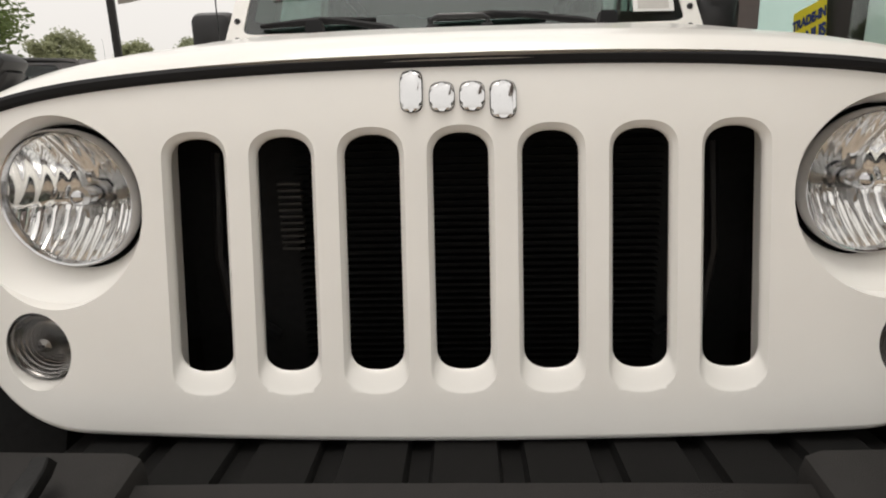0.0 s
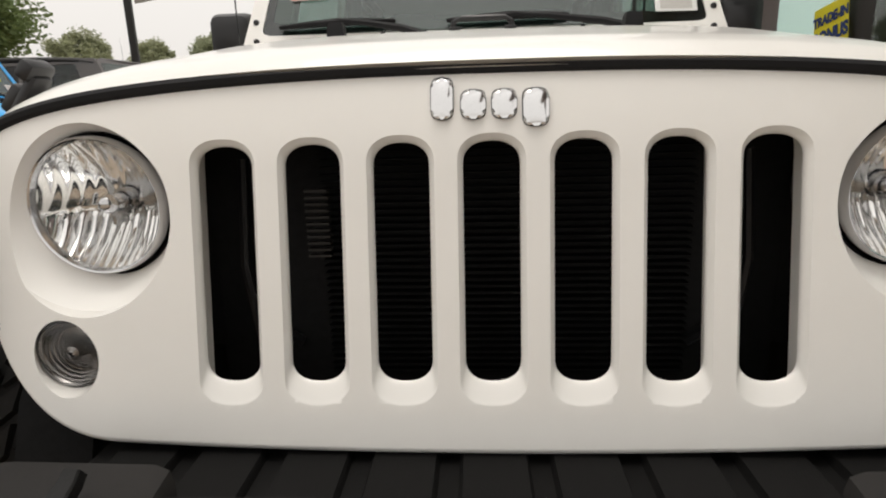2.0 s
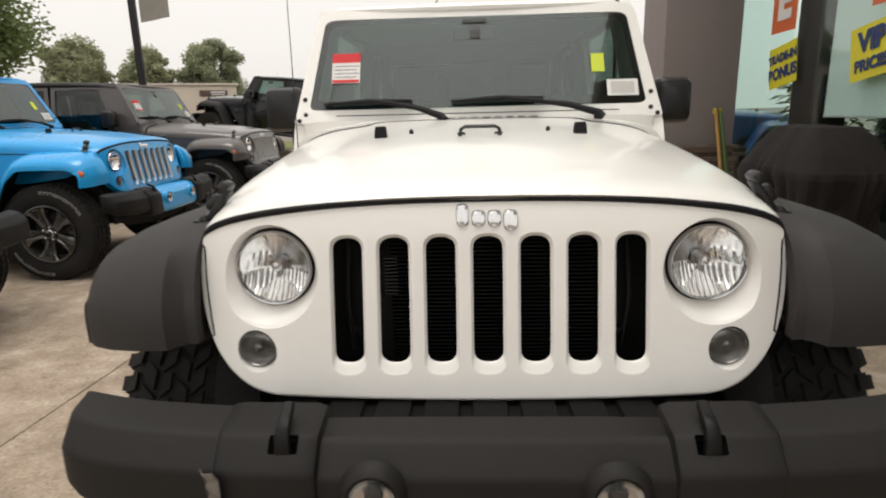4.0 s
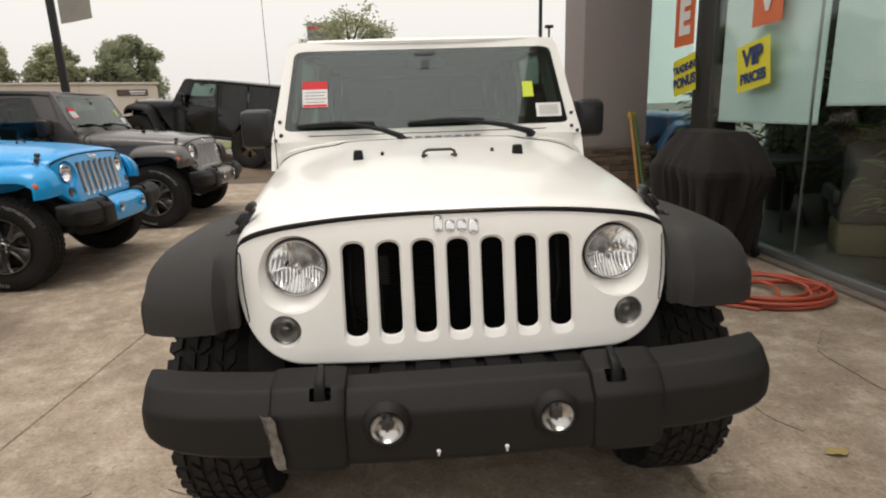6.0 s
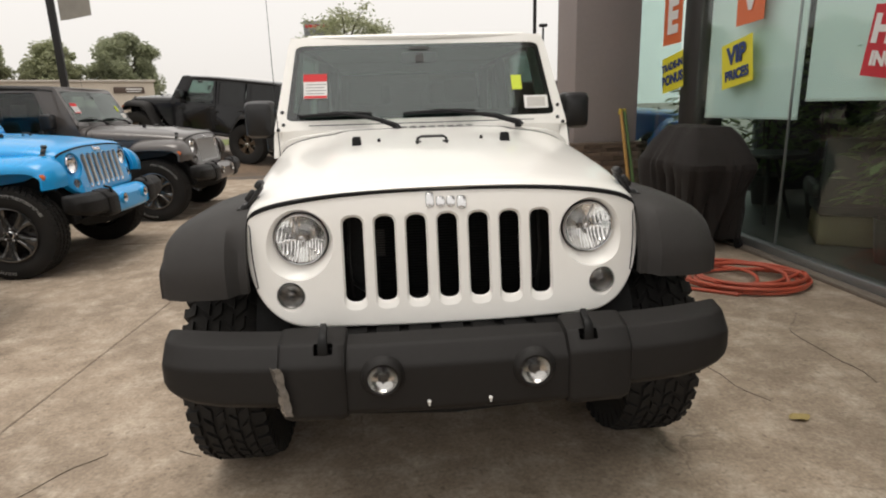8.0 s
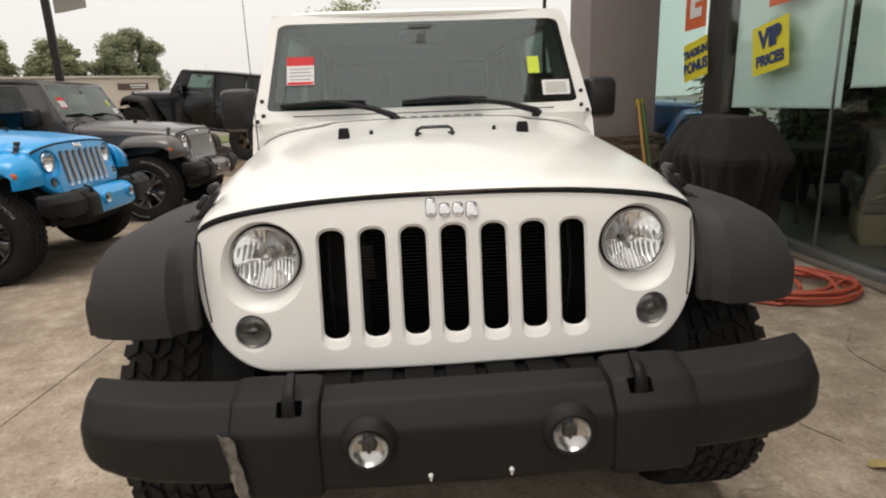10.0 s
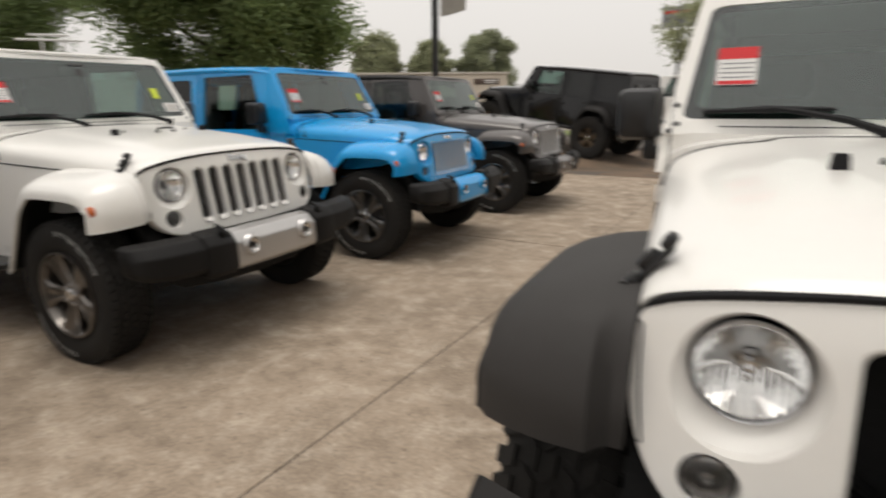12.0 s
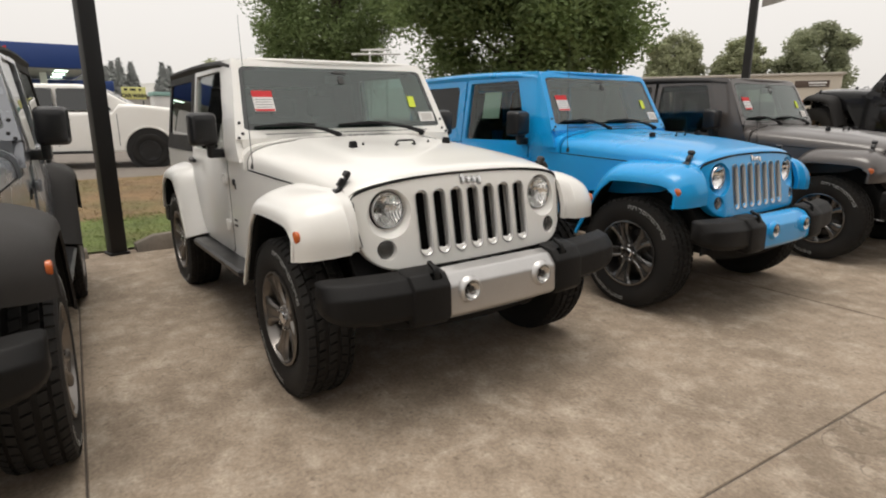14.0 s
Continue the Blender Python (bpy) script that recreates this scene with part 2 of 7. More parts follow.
def slab(bm, loop, back, inner=None, bevel=0.0):
    """A plate: a 3D loop pushed by the vector back, with a hole if inner (of as many points) is given."""
    back = Vector(back)
    o1 = [bm.verts.new(p) for p in loop]
    o2 = [bm.verts.new(Vector(p) + back) for p in loop]
    n = len(o1)
    if inner is None:
        f1 = bm.faces.new(o1)
        bm.faces.new(o2[::-1])
        for i in range(n):
            bm.faces.new((o1[i], o2[i], o2[(i + 1) % n], o1[(i + 1) % n]))
        if bevel:
            bmesh.ops.bevel(bm, geom=list(f1.edges), offset=bevel, segments=2, affect="EDGES", profile=0.5)
        return
    i1 = [bm.verts.new(p) for p in inner]
    i2 = [bm.verts.new(Vector(p) + back) for p in inner]
    for i in range(n):
        j = (i + 1) % n
        bm.faces.new((o1[i], o1[j], i1[j], i1[i]))
        bm.faces.new((o2[j], o2[i], i2[i], i2[j]))
        bm.faces.new((o1[j], o1[i], o2[i], o2[j]))
        bm.faces.new((i1[i], i1[j], i2[j], i2[i]))


def lerp(a, b, t):
    return a + (b - a) * t


def table(rows, t):
    """Linear reading of rows (key, values...) at t."""
    if t <= rows[0][0]:
        return rows[0][1:]
    for a, b in zip(rows, rows[1:]):
        if t <= b[0]:
            f = (t - a[0]) / (b[0] - a[0])
            return tuple(lerp(p, q, f) for p, q in zip(a[1:], b[1:]))
    return rows[-1][1:]


def smooth(t):
    t = min(1, max(0, t))
    return t * t * (3 - 2 * t)


def concrete(name, color, stain, pale):
    """Worn concrete: broad stains, mottling, fine grit and small dark pits."""
    m = mat(name, color, 0.85)
    n, l = m.node_tree.nodes, m.node_tree.links
    b, tc = n["Principled BSDF"], n.new("ShaderNodeTexCoord")

    def tex(scale, detail, rough):
        t = n.new("ShaderNodeTexNoise")
        t.inputs["Scale"].default_value, t.inputs["Detail"].default_value, t.inputs["Roughness"].default_value = scale, detail, rough
        l.new(tc.outputs["Object"], t.inputs[0])
        return t.outputs[0]

    def rng(sock, a, b_, lo, hi):
        r = n.new("ShaderNodeMapRange")
        for i, v in enumerate((a, b_, lo, hi)):
            r.inputs[i + 1].default_value = v
        l.new(sock, r.inputs[0])
        return r.outputs[0]

    def mix(fac, c1, c2, mode="MIX"):
        x = n.new("ShaderNodeMixRGB")
        x.blend_type = mode
        for i, v in ((0, fac), (1, c1), (2, c2)):
            if isinstance(v, tuple):
                x.inputs[i].default_value = (*v, 1)
            elif isinstance(v, float):
                x.inputs[i].default_value = v
            else:
                l.new(v, x.inputs[i])
        return x.outputs[0]
    broad, mott, grit = tex(0.7, 12, 0.72), tex(4.5, 10, 0.7), tex(55, 6, 0.7)
    vo = n.new("ShaderNodeTexVoronoi")
    vo.inputs["Scale"].default_value = 7
    l.new(tc.outputs["Object"], vo.inputs["Vector"])
    c = mix(rng(broad, 0.42, 0.66, 0.0, 0.85), color, stain)
    c = mix(rng(mott, 0.49, 0.68, 0.0, 0.78), c, pale)
    c = mix(rng(mott, 0.47, 0.32, 0.0, 0.75), c, stain)
    c = mix(rng(vo.outputs["Distance"], 0.10, 0.02, 0.0, 0.45), c, stain)
    scuff = tex(9.5, 12, 0.78)
    c = mix(rng(scuff, 0.56, 0.70, 0.0, 0.72), c, tuple(k * 0.8 for k in stain))
    pits, flecks = tex(21, 7, 0.62), tex(13, 9, 0.75)
    c = mix(rng(pits, 0.60, 0.68, 0.0, 0.55), c, tuple(k * 0.62 for k in stain))
    c = mix(rng(flecks, 0.58, 0.70, 0.0, 0.48), c, tuple(k * 1.12 for k in pale))
    bend, edge = n.new("ShaderNodeTexNoise"), n.new("ShaderNodeTexVoronoi")
    bend.inputs["Scale"].default_value, bend.inputs["Detail"].default_value = 2.2, 8
    edge.feature, edge.inputs["Scale"].default_value = "DISTANCE_TO_EDGE", 1.15
    shift = mix(0.34, tc.outputs["Object"], bend.outputs["Color"])
    l.new(tc.outputs["Object"], bend.inputs[0])
    l.new(shift, edge.inputs["Vector"])
    hair = n.new("ShaderNodeMath")
    hair.operation = "MULTIPLY"
    l.new(rng(edge.outputs["Distance"], 0.006, 0.0015, 0.0, 0.5), hair.inputs[0])
    l.new(rng(tex(1.1, 4, 0.6), 0.53, 0.64, 0.0, 1.0), hair.inputs[1])
    c = mix(hair.outputs[0], c, tuple(k * 0.5 for k in stain))
    g = n.new("ShaderNodeHueSaturation")
    l.new(c, g.inputs["Color"])
    l.new(rng(grit, 0.3, 0.7, 0.72, 1.28), g.inputs["Value"])
    l.new(g.outputs[0], b.inputs["Base Color"])
    bp = n.new("ShaderNodeBump")
    bp.inputs["Strength"].default_value, bp.inputs["Distance"].default_value = 0.3, 0.004
    l.new(grit, bp.inputs["Height"])
    l.new(bp.outputs[0], b.inputs["Normal"])
    return m


# ---- the off-road car: x across, y to the rear from the headlamps, z up ----
HL_X, HL_Z, TL_X, TL_Z, PITCH = 0.476, 0.954, 0.516, 0.778, 0.102
HOOD = [  # y, crown height, side height, half width, roundness
    (-0.015, 1.109, 1.010, 0.651, 2.45), (0.0, 1.125, 1.013, 0.655, 2.45), (0.03, 1.136, 1.017, 0.657, 2.5), (0.09, 1.146, 1.021, 0.662, 2.65),
    (0.20, 1.160, 1.027, 0.673, 2.9), (0.40, 1.181, 1.038, 0.691, 3.1), (0.63, 1.203, 1.050, 0.708, 3.2), (0.90, 1.226, 1.064, 0.727, 3.3),
    (1.20, 1.246, 1.080, 0.748, 3.4)]


def arch(x, zc, zs, w, n):
    return zs + (zc - zs) * max(0.0, 1 - abs(x / w) ** n) ** (1 / n)


def grille_y(x, z):
    y = -0.032 + 0.165 * (z - 1.02) + max(0, z - 1.0) ** 2 * 1.2
    return y + 1.0 * max(0, abs(x) - 0.42) ** 2


def grille_top(x):
    return arch(x, 1.0905, 0.990, 0.648, 2.45)


def grille_bottom(x):
    u = min(1, max(0, (abs(x) - 0.44) / 0.208))
    return 0.675 + 0.010 * (min(abs(x), 0.44) / 0.44) ** 2 + 0.25 * (1 - max(0, 1 - u ** 2.3) ** (1 / 2.3))


def grille_mesh():
    """The pressed grille panel with its seven flared slots and its lamp bowls."""
    bm = bmesh.new()
    us = [math.sin(i / 56 * math.pi / 2) ** 0.8 for i in range(57)]
    us = [-u for u in us[:0:-1]] + us
    vs = [(1 - math.cos(j / 26 * math.pi)) / 2 for j in range(27)]
    rows = []
    for v in vs:
        row = []
        for u in us:
            x = (0.6478 - 0.009 * smooth((v - 0.55) / 0.45)) * u
            a, b = grille_bottom(x), grille_top(x)
            z = a + (b - a) * v
            row.append(bm.verts.new((x, grille_y(x, z), z)))
        rows.append(row)
    for a, b in zip(rows, rows[1:]):
        for i in range(len(us) - 1):
            bm.faces.new((a[i], a[i + 1], b[i + 1], b[i]))
    loop = rows[0] + [r[-1] for r in rows[1:]] + rows[-1][-2::-1] + [r[0] for r in rows[-2:0:-1]]
    n = len(loop)
    prev, co = loop, [v.co.copy() for v in loop]
    nor = []
    for i in range(n):
        d = co[(i + 1) % n] - co[i - 1]
        nor.append(Vector((d.z, 0, -d.x)).normalized())
    for out, back in ((0.0035, 0.0008), (0.0065, 0.0035), (0.0085, 0.0075), (0.0095, 0.014), (0.0095, 0.058)):
        ring = [bm.verts.new(co[i] + nor[i] * out + Vector((0, back, 0))) for i in range(n)]
        for i in range(n):
            j = (i + 1) % n
            bm.faces.new((prev[i], prev[j], ring[j], ring[i]))
        prev = ring
    where = {id(v): prev[i] for i, v in enumerate(loop)}
    backs = [[where[id(v)] if id(v) in where else bm.verts.new(v.co + Vector((0, 0.058, 0))) for v in r] for r in rows]
    for a, b in zip(backs, backs[1:]):
        for i in range(len(us) - 1):
            bm.faces.new((b[i], b[i + 1], a[i + 1], a[i]))
    bmesh.ops.recalc_face_normals(bm, faces=bm.faces)
    base = bpy.data.meshes.new("base")
    bm.to_mesh(base)
    bm.free()
    cut, bowls = bmesh.new(), bmesh.new()
    for k in range(-3, 4):
        cx = k * PITCH
        rings = []
        for d, w, h in ((-0.08, 0.0390, 0.0), (-0.0005, 0.0384, 0.0), (0.0012, 0.0372, -0.0013), (0.0032, 0.0353, -0.0038), (0.0052, 0.0337, -0.0066), (0.0072, 0.0326, -0.0090), (0.0092, 0.0319, -0.0105), (0.0112, 0.0317, -0.0110),
                        (0.0122, 0.0470, 0.0080), (0.15, 0.0470, 0.0080)):
            ring = []
            for half, zc in ((1, 1.0320 + h * 0.95 - 0.8 * w), (-1, 0.7245 - h * 2.36 + 0.8 * w)):
                for j in range(19):
                    a = math.pi * j / 18
                    x, z = cx + half * w * math.copysign(abs(math.cos(a)) ** 0.86, math.cos(a)), zc + half * 0.8 * w * math.sin(a) ** 0.86
                    ring.append((x, grille_y(cx, zc) + (z - zc) * 0.165 + d, z))
            rings.append(ring)
        loft(cut, rings)
    for s in (-1, 1):
        loft(bowls, [[(s * (HL_X + o) + r * math.cos(a), 0.006 + y, HL_Z - 0.6 * o + r * math.sin(a)) for a in [math.tau * i / 64 for i in range(64)]]
                     for r, y, o in ((0.1185, -0.15, 0.012), (0.1185, -0.042, 0.012), (0.1150, -0.038, 0.012), (0.110, -0.032, 0.011), (0.1030, -0.023, 0.008), (0.0965, -0.016, 0.0045), (0.0920, -0.010, 0.002), (0.0895, -0.005, 0.001), (0.0885, 0.0, 0.0005), (0.0885, 0.2, 0.0005))])
        lathe(bowls, [(0.0485, -0.2), (0.0485, -0.068), (0.0470, -0.063), (0.0455, -0.056), (0.045, -0.045), (0.045, 0.2)], "y", (s * TL_X, 0.0, TL_Z), 48)
    a = new("grille_base", base)
    cutters = []
    for c in (cut, bowls):
        bmesh.ops.recalc_face_normals(c, faces=c.faces)
        cm = bpy.data.meshes.new("cut")
        c.to_mesh(cm)
        c.free()
        cutters.append(new("grille_cut", cm))
        mod = a.modifiers.new("cut", "BOOLEAN")
        mod.object, mod.operation, mod.solver = cutters[-1], "DIFFERENCE", "EXACT"
        mod.use_self = True
    mesh = bpy.data.meshes.new_from_object(a.evaluated_get(bpy.context.evaluated_depsgraph_get()))
    mesh.shade_smooth()
    mesh.set_sharp_from_angle(angle=radians(34))
    b = new("grille_shaded", mesh)
    weigh = b.modifiers.new("weigh", "WEIGHTED_NORMAL")
    weigh.keep_sharp, weigh.weight = True, 80
    mesh = bpy.data.meshes.new_from_object(b.evaluated_get(bpy.context.evaluated_depsgraph_get()))
    for o in (a, b, *cutters):
        bpy.data.objects.remove(o)
    mesh.materials.clear()
    mesh.materials.append(None)
    return mesh


MESHES["grille"] = grille_mesh()


def hood_build(bm):
    xs = [math.sin(i / 24 * math.pi / 2) for i in range(25)]
    xs = [-x for x in xs[:0:-1]] + xs
    ys = [-0.015, -0.010, 0.0, 0.012, 0.03, 0.055, 0.09, 0.14, 0.20, 0.3, 0.4, 0.5, 0.63, 0.75, 0.9, 1.05, 1.2]
    rows = []
    for y in ys:
        zc, zs, w, n = table(HOOD, y)
        row = []
        for u in xs:
            x = u * w
            z = arch(x, zc, zs, w, n)
            z += 0.011 * smooth((0.47 - abs(x)) / 0.07) * smooth((y - 0.14) / 0.25)
            yy = y + 0.95 * max(0, abs(x) - 0.42) ** 2 * (1 - smooth(y / 0.3))
            row.append((x, yy, z))
        rows.append(row)
    inner = [[(x * 0.985, y + 0.006 + 0.03 * (k < 5), z - (0.014 if k > 4 else 0.004)) for x, y, z in r] for k, r in enumerate(rows)]
    loft(bm, [a + b[::-1] for a, b in zip(rows, inner)], True, True)


def hood_seal_build(bm):
    xs = [math.sin(i / 30 * math.pi / 2) * 0.647 for i in range(31)]
    xs = [-x for x in xs[:0:-1]] + xs
    tube(bm, [(x, grille_y(x, grille_top(x)) + 0.003, grille_top(x) + 0.0118) for x in xs], [0.0080 * min(1, 0.25 + 9 * (0.649 - abs(x)) / 0.647 * 2) for x in xs], 8)


SEAM = [(0.6440, 1.003), (0.6400, 0.996), (0.6390, 0.978), (0.6390, 0.945), (0.6370, 0.910), (0.6330, 0.870), (0.6280, 0.835), (0.6230, 0.802)]


def side_seam_build(s):
    """The line between the grille and the wing, which ends in a short outward hook."""
    def build(bm):
        tube(bm, [(s * x, grille_y(x, z) - 0.0002, z) for x, z in SEAM] + [(s * 0.6400, grille_y(0.6400, 0.793) + 0.001, 0.793)], 0.0024, 6)
    return build


def lamp_ring(bm, c, prof, n=56):
    lathe(bm, prof, "y", c, n, closed=True)


def headlamp(car, s, tag):
    c = (s * HL_X, 0.0, HL_Z)

    def ring(bm):
        lamp_ring(bm, c, [(0.0782, -0.013), (0.0795, -0.0195), (0.0815, -0.021), (0.0840, -0.017), (0.0845, 0.002), (0.0782, 0.006)])

    def bowl(bm):
        R, grid = 0.0785, []
        for i in range(73):
            x = R * 0.999 * (i / 36 - 1)
            e, col = math.sqrt(R * R - x * x), []
            for j in range(31):
                z = e * (j / 15 - 1)
                low = smooth((-z - 0.010) / 0.012)
                flute = 0.0042 * abs(math.sin(math.pi * x / 0.0105)) * low + 0.0016 * abs(math.sin(math.pi * (x * 0.9 * s + z * 0.25) / 0.0105)) * (1 - low) * 0.55
                step = 0.004 * smooth((z + 0.012) / 0.003) * smooth((abs(x) - 0.018) / 0.004)
                col.append(bm.verts.new((c[0] + x, 0.064 * (1 - (x * x + z * z) / R ** 2) - 0.006 - flute - step, c[2] + z)))
            grid.append(col)
        for p, q in zip(grid, grid[1:]):
            for j in range(30):
                bm.faces.new((p[j], q[j], q[j + 1], p[j + 1]))

    def lens(bm):
        lathe(bm, [(0.0785, -0.015), (0.068, -0.024), (0.050, -0.031), (0.028, -0.035), (0.004, -0.036)], "y", c, 40, cap=False)

    def bulb(bm):
        bmesh.ops.create_uvsphere(bm, u_segments=16, v_segments=10, radius=0.0125, matrix=Matrix.Translation((c[0], 0.008, c[2])))
        lathe(bm, [(0.0115, 0.0), (0.009, 0.05)], "y", (c[0], 0.008, c[2]), 16)

    def back(bm):
        lathe(bm, [(0.0868, 0.0), (0.0868, 0.09), (0.03, 0.12)], "y", c, 40, cap=False)
    # Dark socket ring, added to stand in for the dark reflection round the bulb.
    def socket(bm):
        lathe(bm, [(0.016, 0.040), (0.016, 0.052), (0.012, 0.053), (0.012, 0.040)], "y", c, 24, closed=True)
        box(bm, (c[0], 0.030, c[2] - 0.020), (0.006, 0.03, 0.018), 0.002)
    h = piece(("hl_back", s), "headlamp", back, GLOSSPL, car)
    piece(("hl_ring", s), "ring", ring, CHROME, h, "chrome headlamp ring")
    piece(("hl_bowl", s), "reflector", bowl, REFLECTOR, h)
    piece(("hl_bulb", s), "bulb", bulb, CHROME, h)
    piece(("hl_socket", s), "bulb_socket", socket, SMOKE, h)
    lens_ob = piece(("hl_lens", s), "lens", lens, LENS, h, "clear fluted glass lens")
    lens_ob.visible_shadow = False

    def tl(bm):
        lathe(bm, [(0.042, -0.052), (0.0445, -0.050), (0.045, -0.02), (0.02, -0.01)], "y", (s * TL_X, 0, TL_Z), 36, cap=False)

    def tl_lens(bm):
        lathe(bm, [(0.043 - 0.002 * i, -0.073 + 0.019 * (1 - i / 20) ** 2 + 0.0009 * (i % 2)) for i in range(21)], "y", (s * TL_X, 0, TL_Z), 36, cap=False)

    def tl_bowl(bm):
        lathe(bm, [(0.041 - 0.0015 * i, -0.052 + 0.030 * (1 - (1 - i / 20) ** 2) - 0.0016 * (i % 2)) for i in range(21)] + [(0.009, -0.048), (0.002, -0.050)], "y", (s * TL_X, 0, TL_Z), 36, cap=False)
    t = piece(("tl", s), "turn_lamp", tl, GLOSSPL, car)
    piece(("tl_bowl", s), "reflector", tl_bowl, SMOKE, t)
    piece(("tl_lens", s), "lens", tl_lens, RINGLENS, t, "smoked ribbed lens").visible_shadow = False


FLARE_F = [(-0.084, 0.788), (-0.088, 0.850), (-0.078, 0.905), (-0.048, 0.965), (0.005, 1.014), (0.09, 1.044), (0.22, 1.054), (0.46, 1.056), (0.58, 1.040), (0.66, 0.985),
           (0.73, 0.89), (0.84, 0.69), (0.93, 0.53)]
FLARE_R = [(-0.52, 0.53), (-0.44, 0.68), (-0.36, 0.84), (-0.29, 0.955), (-0.20, 1.025), (-0.08, 1.045), (0.14, 1.045), (0.26, 1.015), (0.37, 0.93), (0.46, 0.80), (0.50, 0.66)]


def eased(path, k=4):
    """The path run smoothly through its points: index, place and normal at each fine step."""
    out, n = [], len(path)
    for f in [j / k for j in range((n - 1) * k + 1)]:
        i = min(int(f), n - 2)
        p = [Vector(path[min(n - 1, max(0, i + q))]) for q in (-1, 0, 1, 2)]
        t = f - i
        c = 0.5 * (2 * p[1] + (p[2] - p[0]) * t + (2 * p[0] - 5 * p[1] + 4 * p[2] - p[3]) * t * t + (3 * p[1] - p[0] - 3 * p[2] + p[3]) * t ** 3)
        d = 0.5 * ((p[2] - p[0]) + 2 * (2 * p[0] - 5 * p[1] + 4 * p[2] - p[3]) * t + 3 * (3 * p[1] - p[0] - 3 * p[2] + p[3]) * t * t)
        d.normalize()
        out.append((f, c.x, c.y, Vector((-d.y, d.x)), 0.8 + 0.2 * smooth((f - 1.6) / 1.4) * smooth((n - 2.6 - f) / 1.4)))
    return out


def flare_build(path, s, y0, inner):
    def build(bm):
        rings = []
        for i, y, z, no, edge in eased(path):
            rec = 0.0 if y0 else 0.034 * (1 - smooth((i - 2) / 3))
            prof = [(inner, -rec), (0.674, -rec), (0.692, -0.55 * rec), (0.706, -0.04 * rec), (0.78, -0.012), (0.85, -0.034), (0.900, -0.060), (0.924, -0.085), (0.932, -0.108 * edge), (0.934, -0.132 * edge), (0.924, -0.136 * edge),
                    (0.913, -0.112 * edge), (0.89, -0.080), (0.83, -0.050), (0.706, -0.03), (0.692, -0.03 - 0.55 * rec), (0.674, -0.03 - rec), (inner, -0.030 - rec)]
            prof = [(x + (0.010 * (1 - i / 3) * smooth((x - 0.78) / 0.12) if i < 3 and not y0 else 0), q) for x, q in prof]
            rings.append([(s * x, y0 + y + no.x * q, z + no.y * q + (-0.020 * (1 - i) * max(0, x - 0.70) / 0.234 if i < 1 and not y0 else 0)) for x, q in prof])
        loft(bm, rings)
    return build


def flare_lining(path, s, y0, inner):
    """The black lining under the flare, set a little inside its lip."""
    def build(bm):
        rings, n = [], len(path)
        for i, y, z, no, edge in eased(path):
            rec = 0.0 if y0 else 0.034 * (1 - smooth((i - 2) / 3))
            prof = [(0.909, -0.120 * edge), (0.884, -0.088), (0.826, -0.056), (0.706, -0.035), (inner + 0.004, -0.036 - rec), (inner + 0.004, -0.048 - rec), (0.706, -0.047), (0.820, -0.066), (0.874, -0.098), (0.897, -0.124 * edge)]
            lift = 0.012 if i in (0, n - 1) else 0.0
            rings.append([(s * x, y0 + y + no.x * q, z + no.y * q + lift) for x, q in prof])
        loft(bm, rings)
    return build


def liner_build(s, y0, r, x0, x1):
    """The dark wheel house."""
    def build(bm):
        pts = [(math.cos(a) * r, 0.42 + math.sin(a) * r * 1.14) for a in [math.pi * i / 12 for i in range(13)]]
        loft(bm, [[(s * x, y0 + y, z) for y, z in pts] + [(s * x, y0 + y * 1.04, z + 0.02) for y, z in pts[::-1]] for x in (x0, x1)])
        slab(bm, [(s * x0, y0 + y, z) for y, z in pts], (s * 0.02, 0, 0))
    return build


def tyre_build(r, w, mud):
    def build(bm):
        h = w / 2
        rim = 0.232 if not mud else 0.222
        lathe(bm, [(rim, -h * 0.80), (rim + 0.02, -h * 0.90), (r - 0.10, -h * 1.0), (r - 0.055, -h * 0.99), (r - 0.022, -h * 0.90), (r - 0.012, -h * 0.74), (r - 0.010, 0), (r - 0.012, h * 0.74),
                   (r - 0.022, h * 0.90), (r - 0.055, h * 0.99), (r - 0.10, h), (rim + 0.02, h * 0.90), (rim, h * 0.80)], "x", (0, 0, 0), 48, closed=True)
    return build


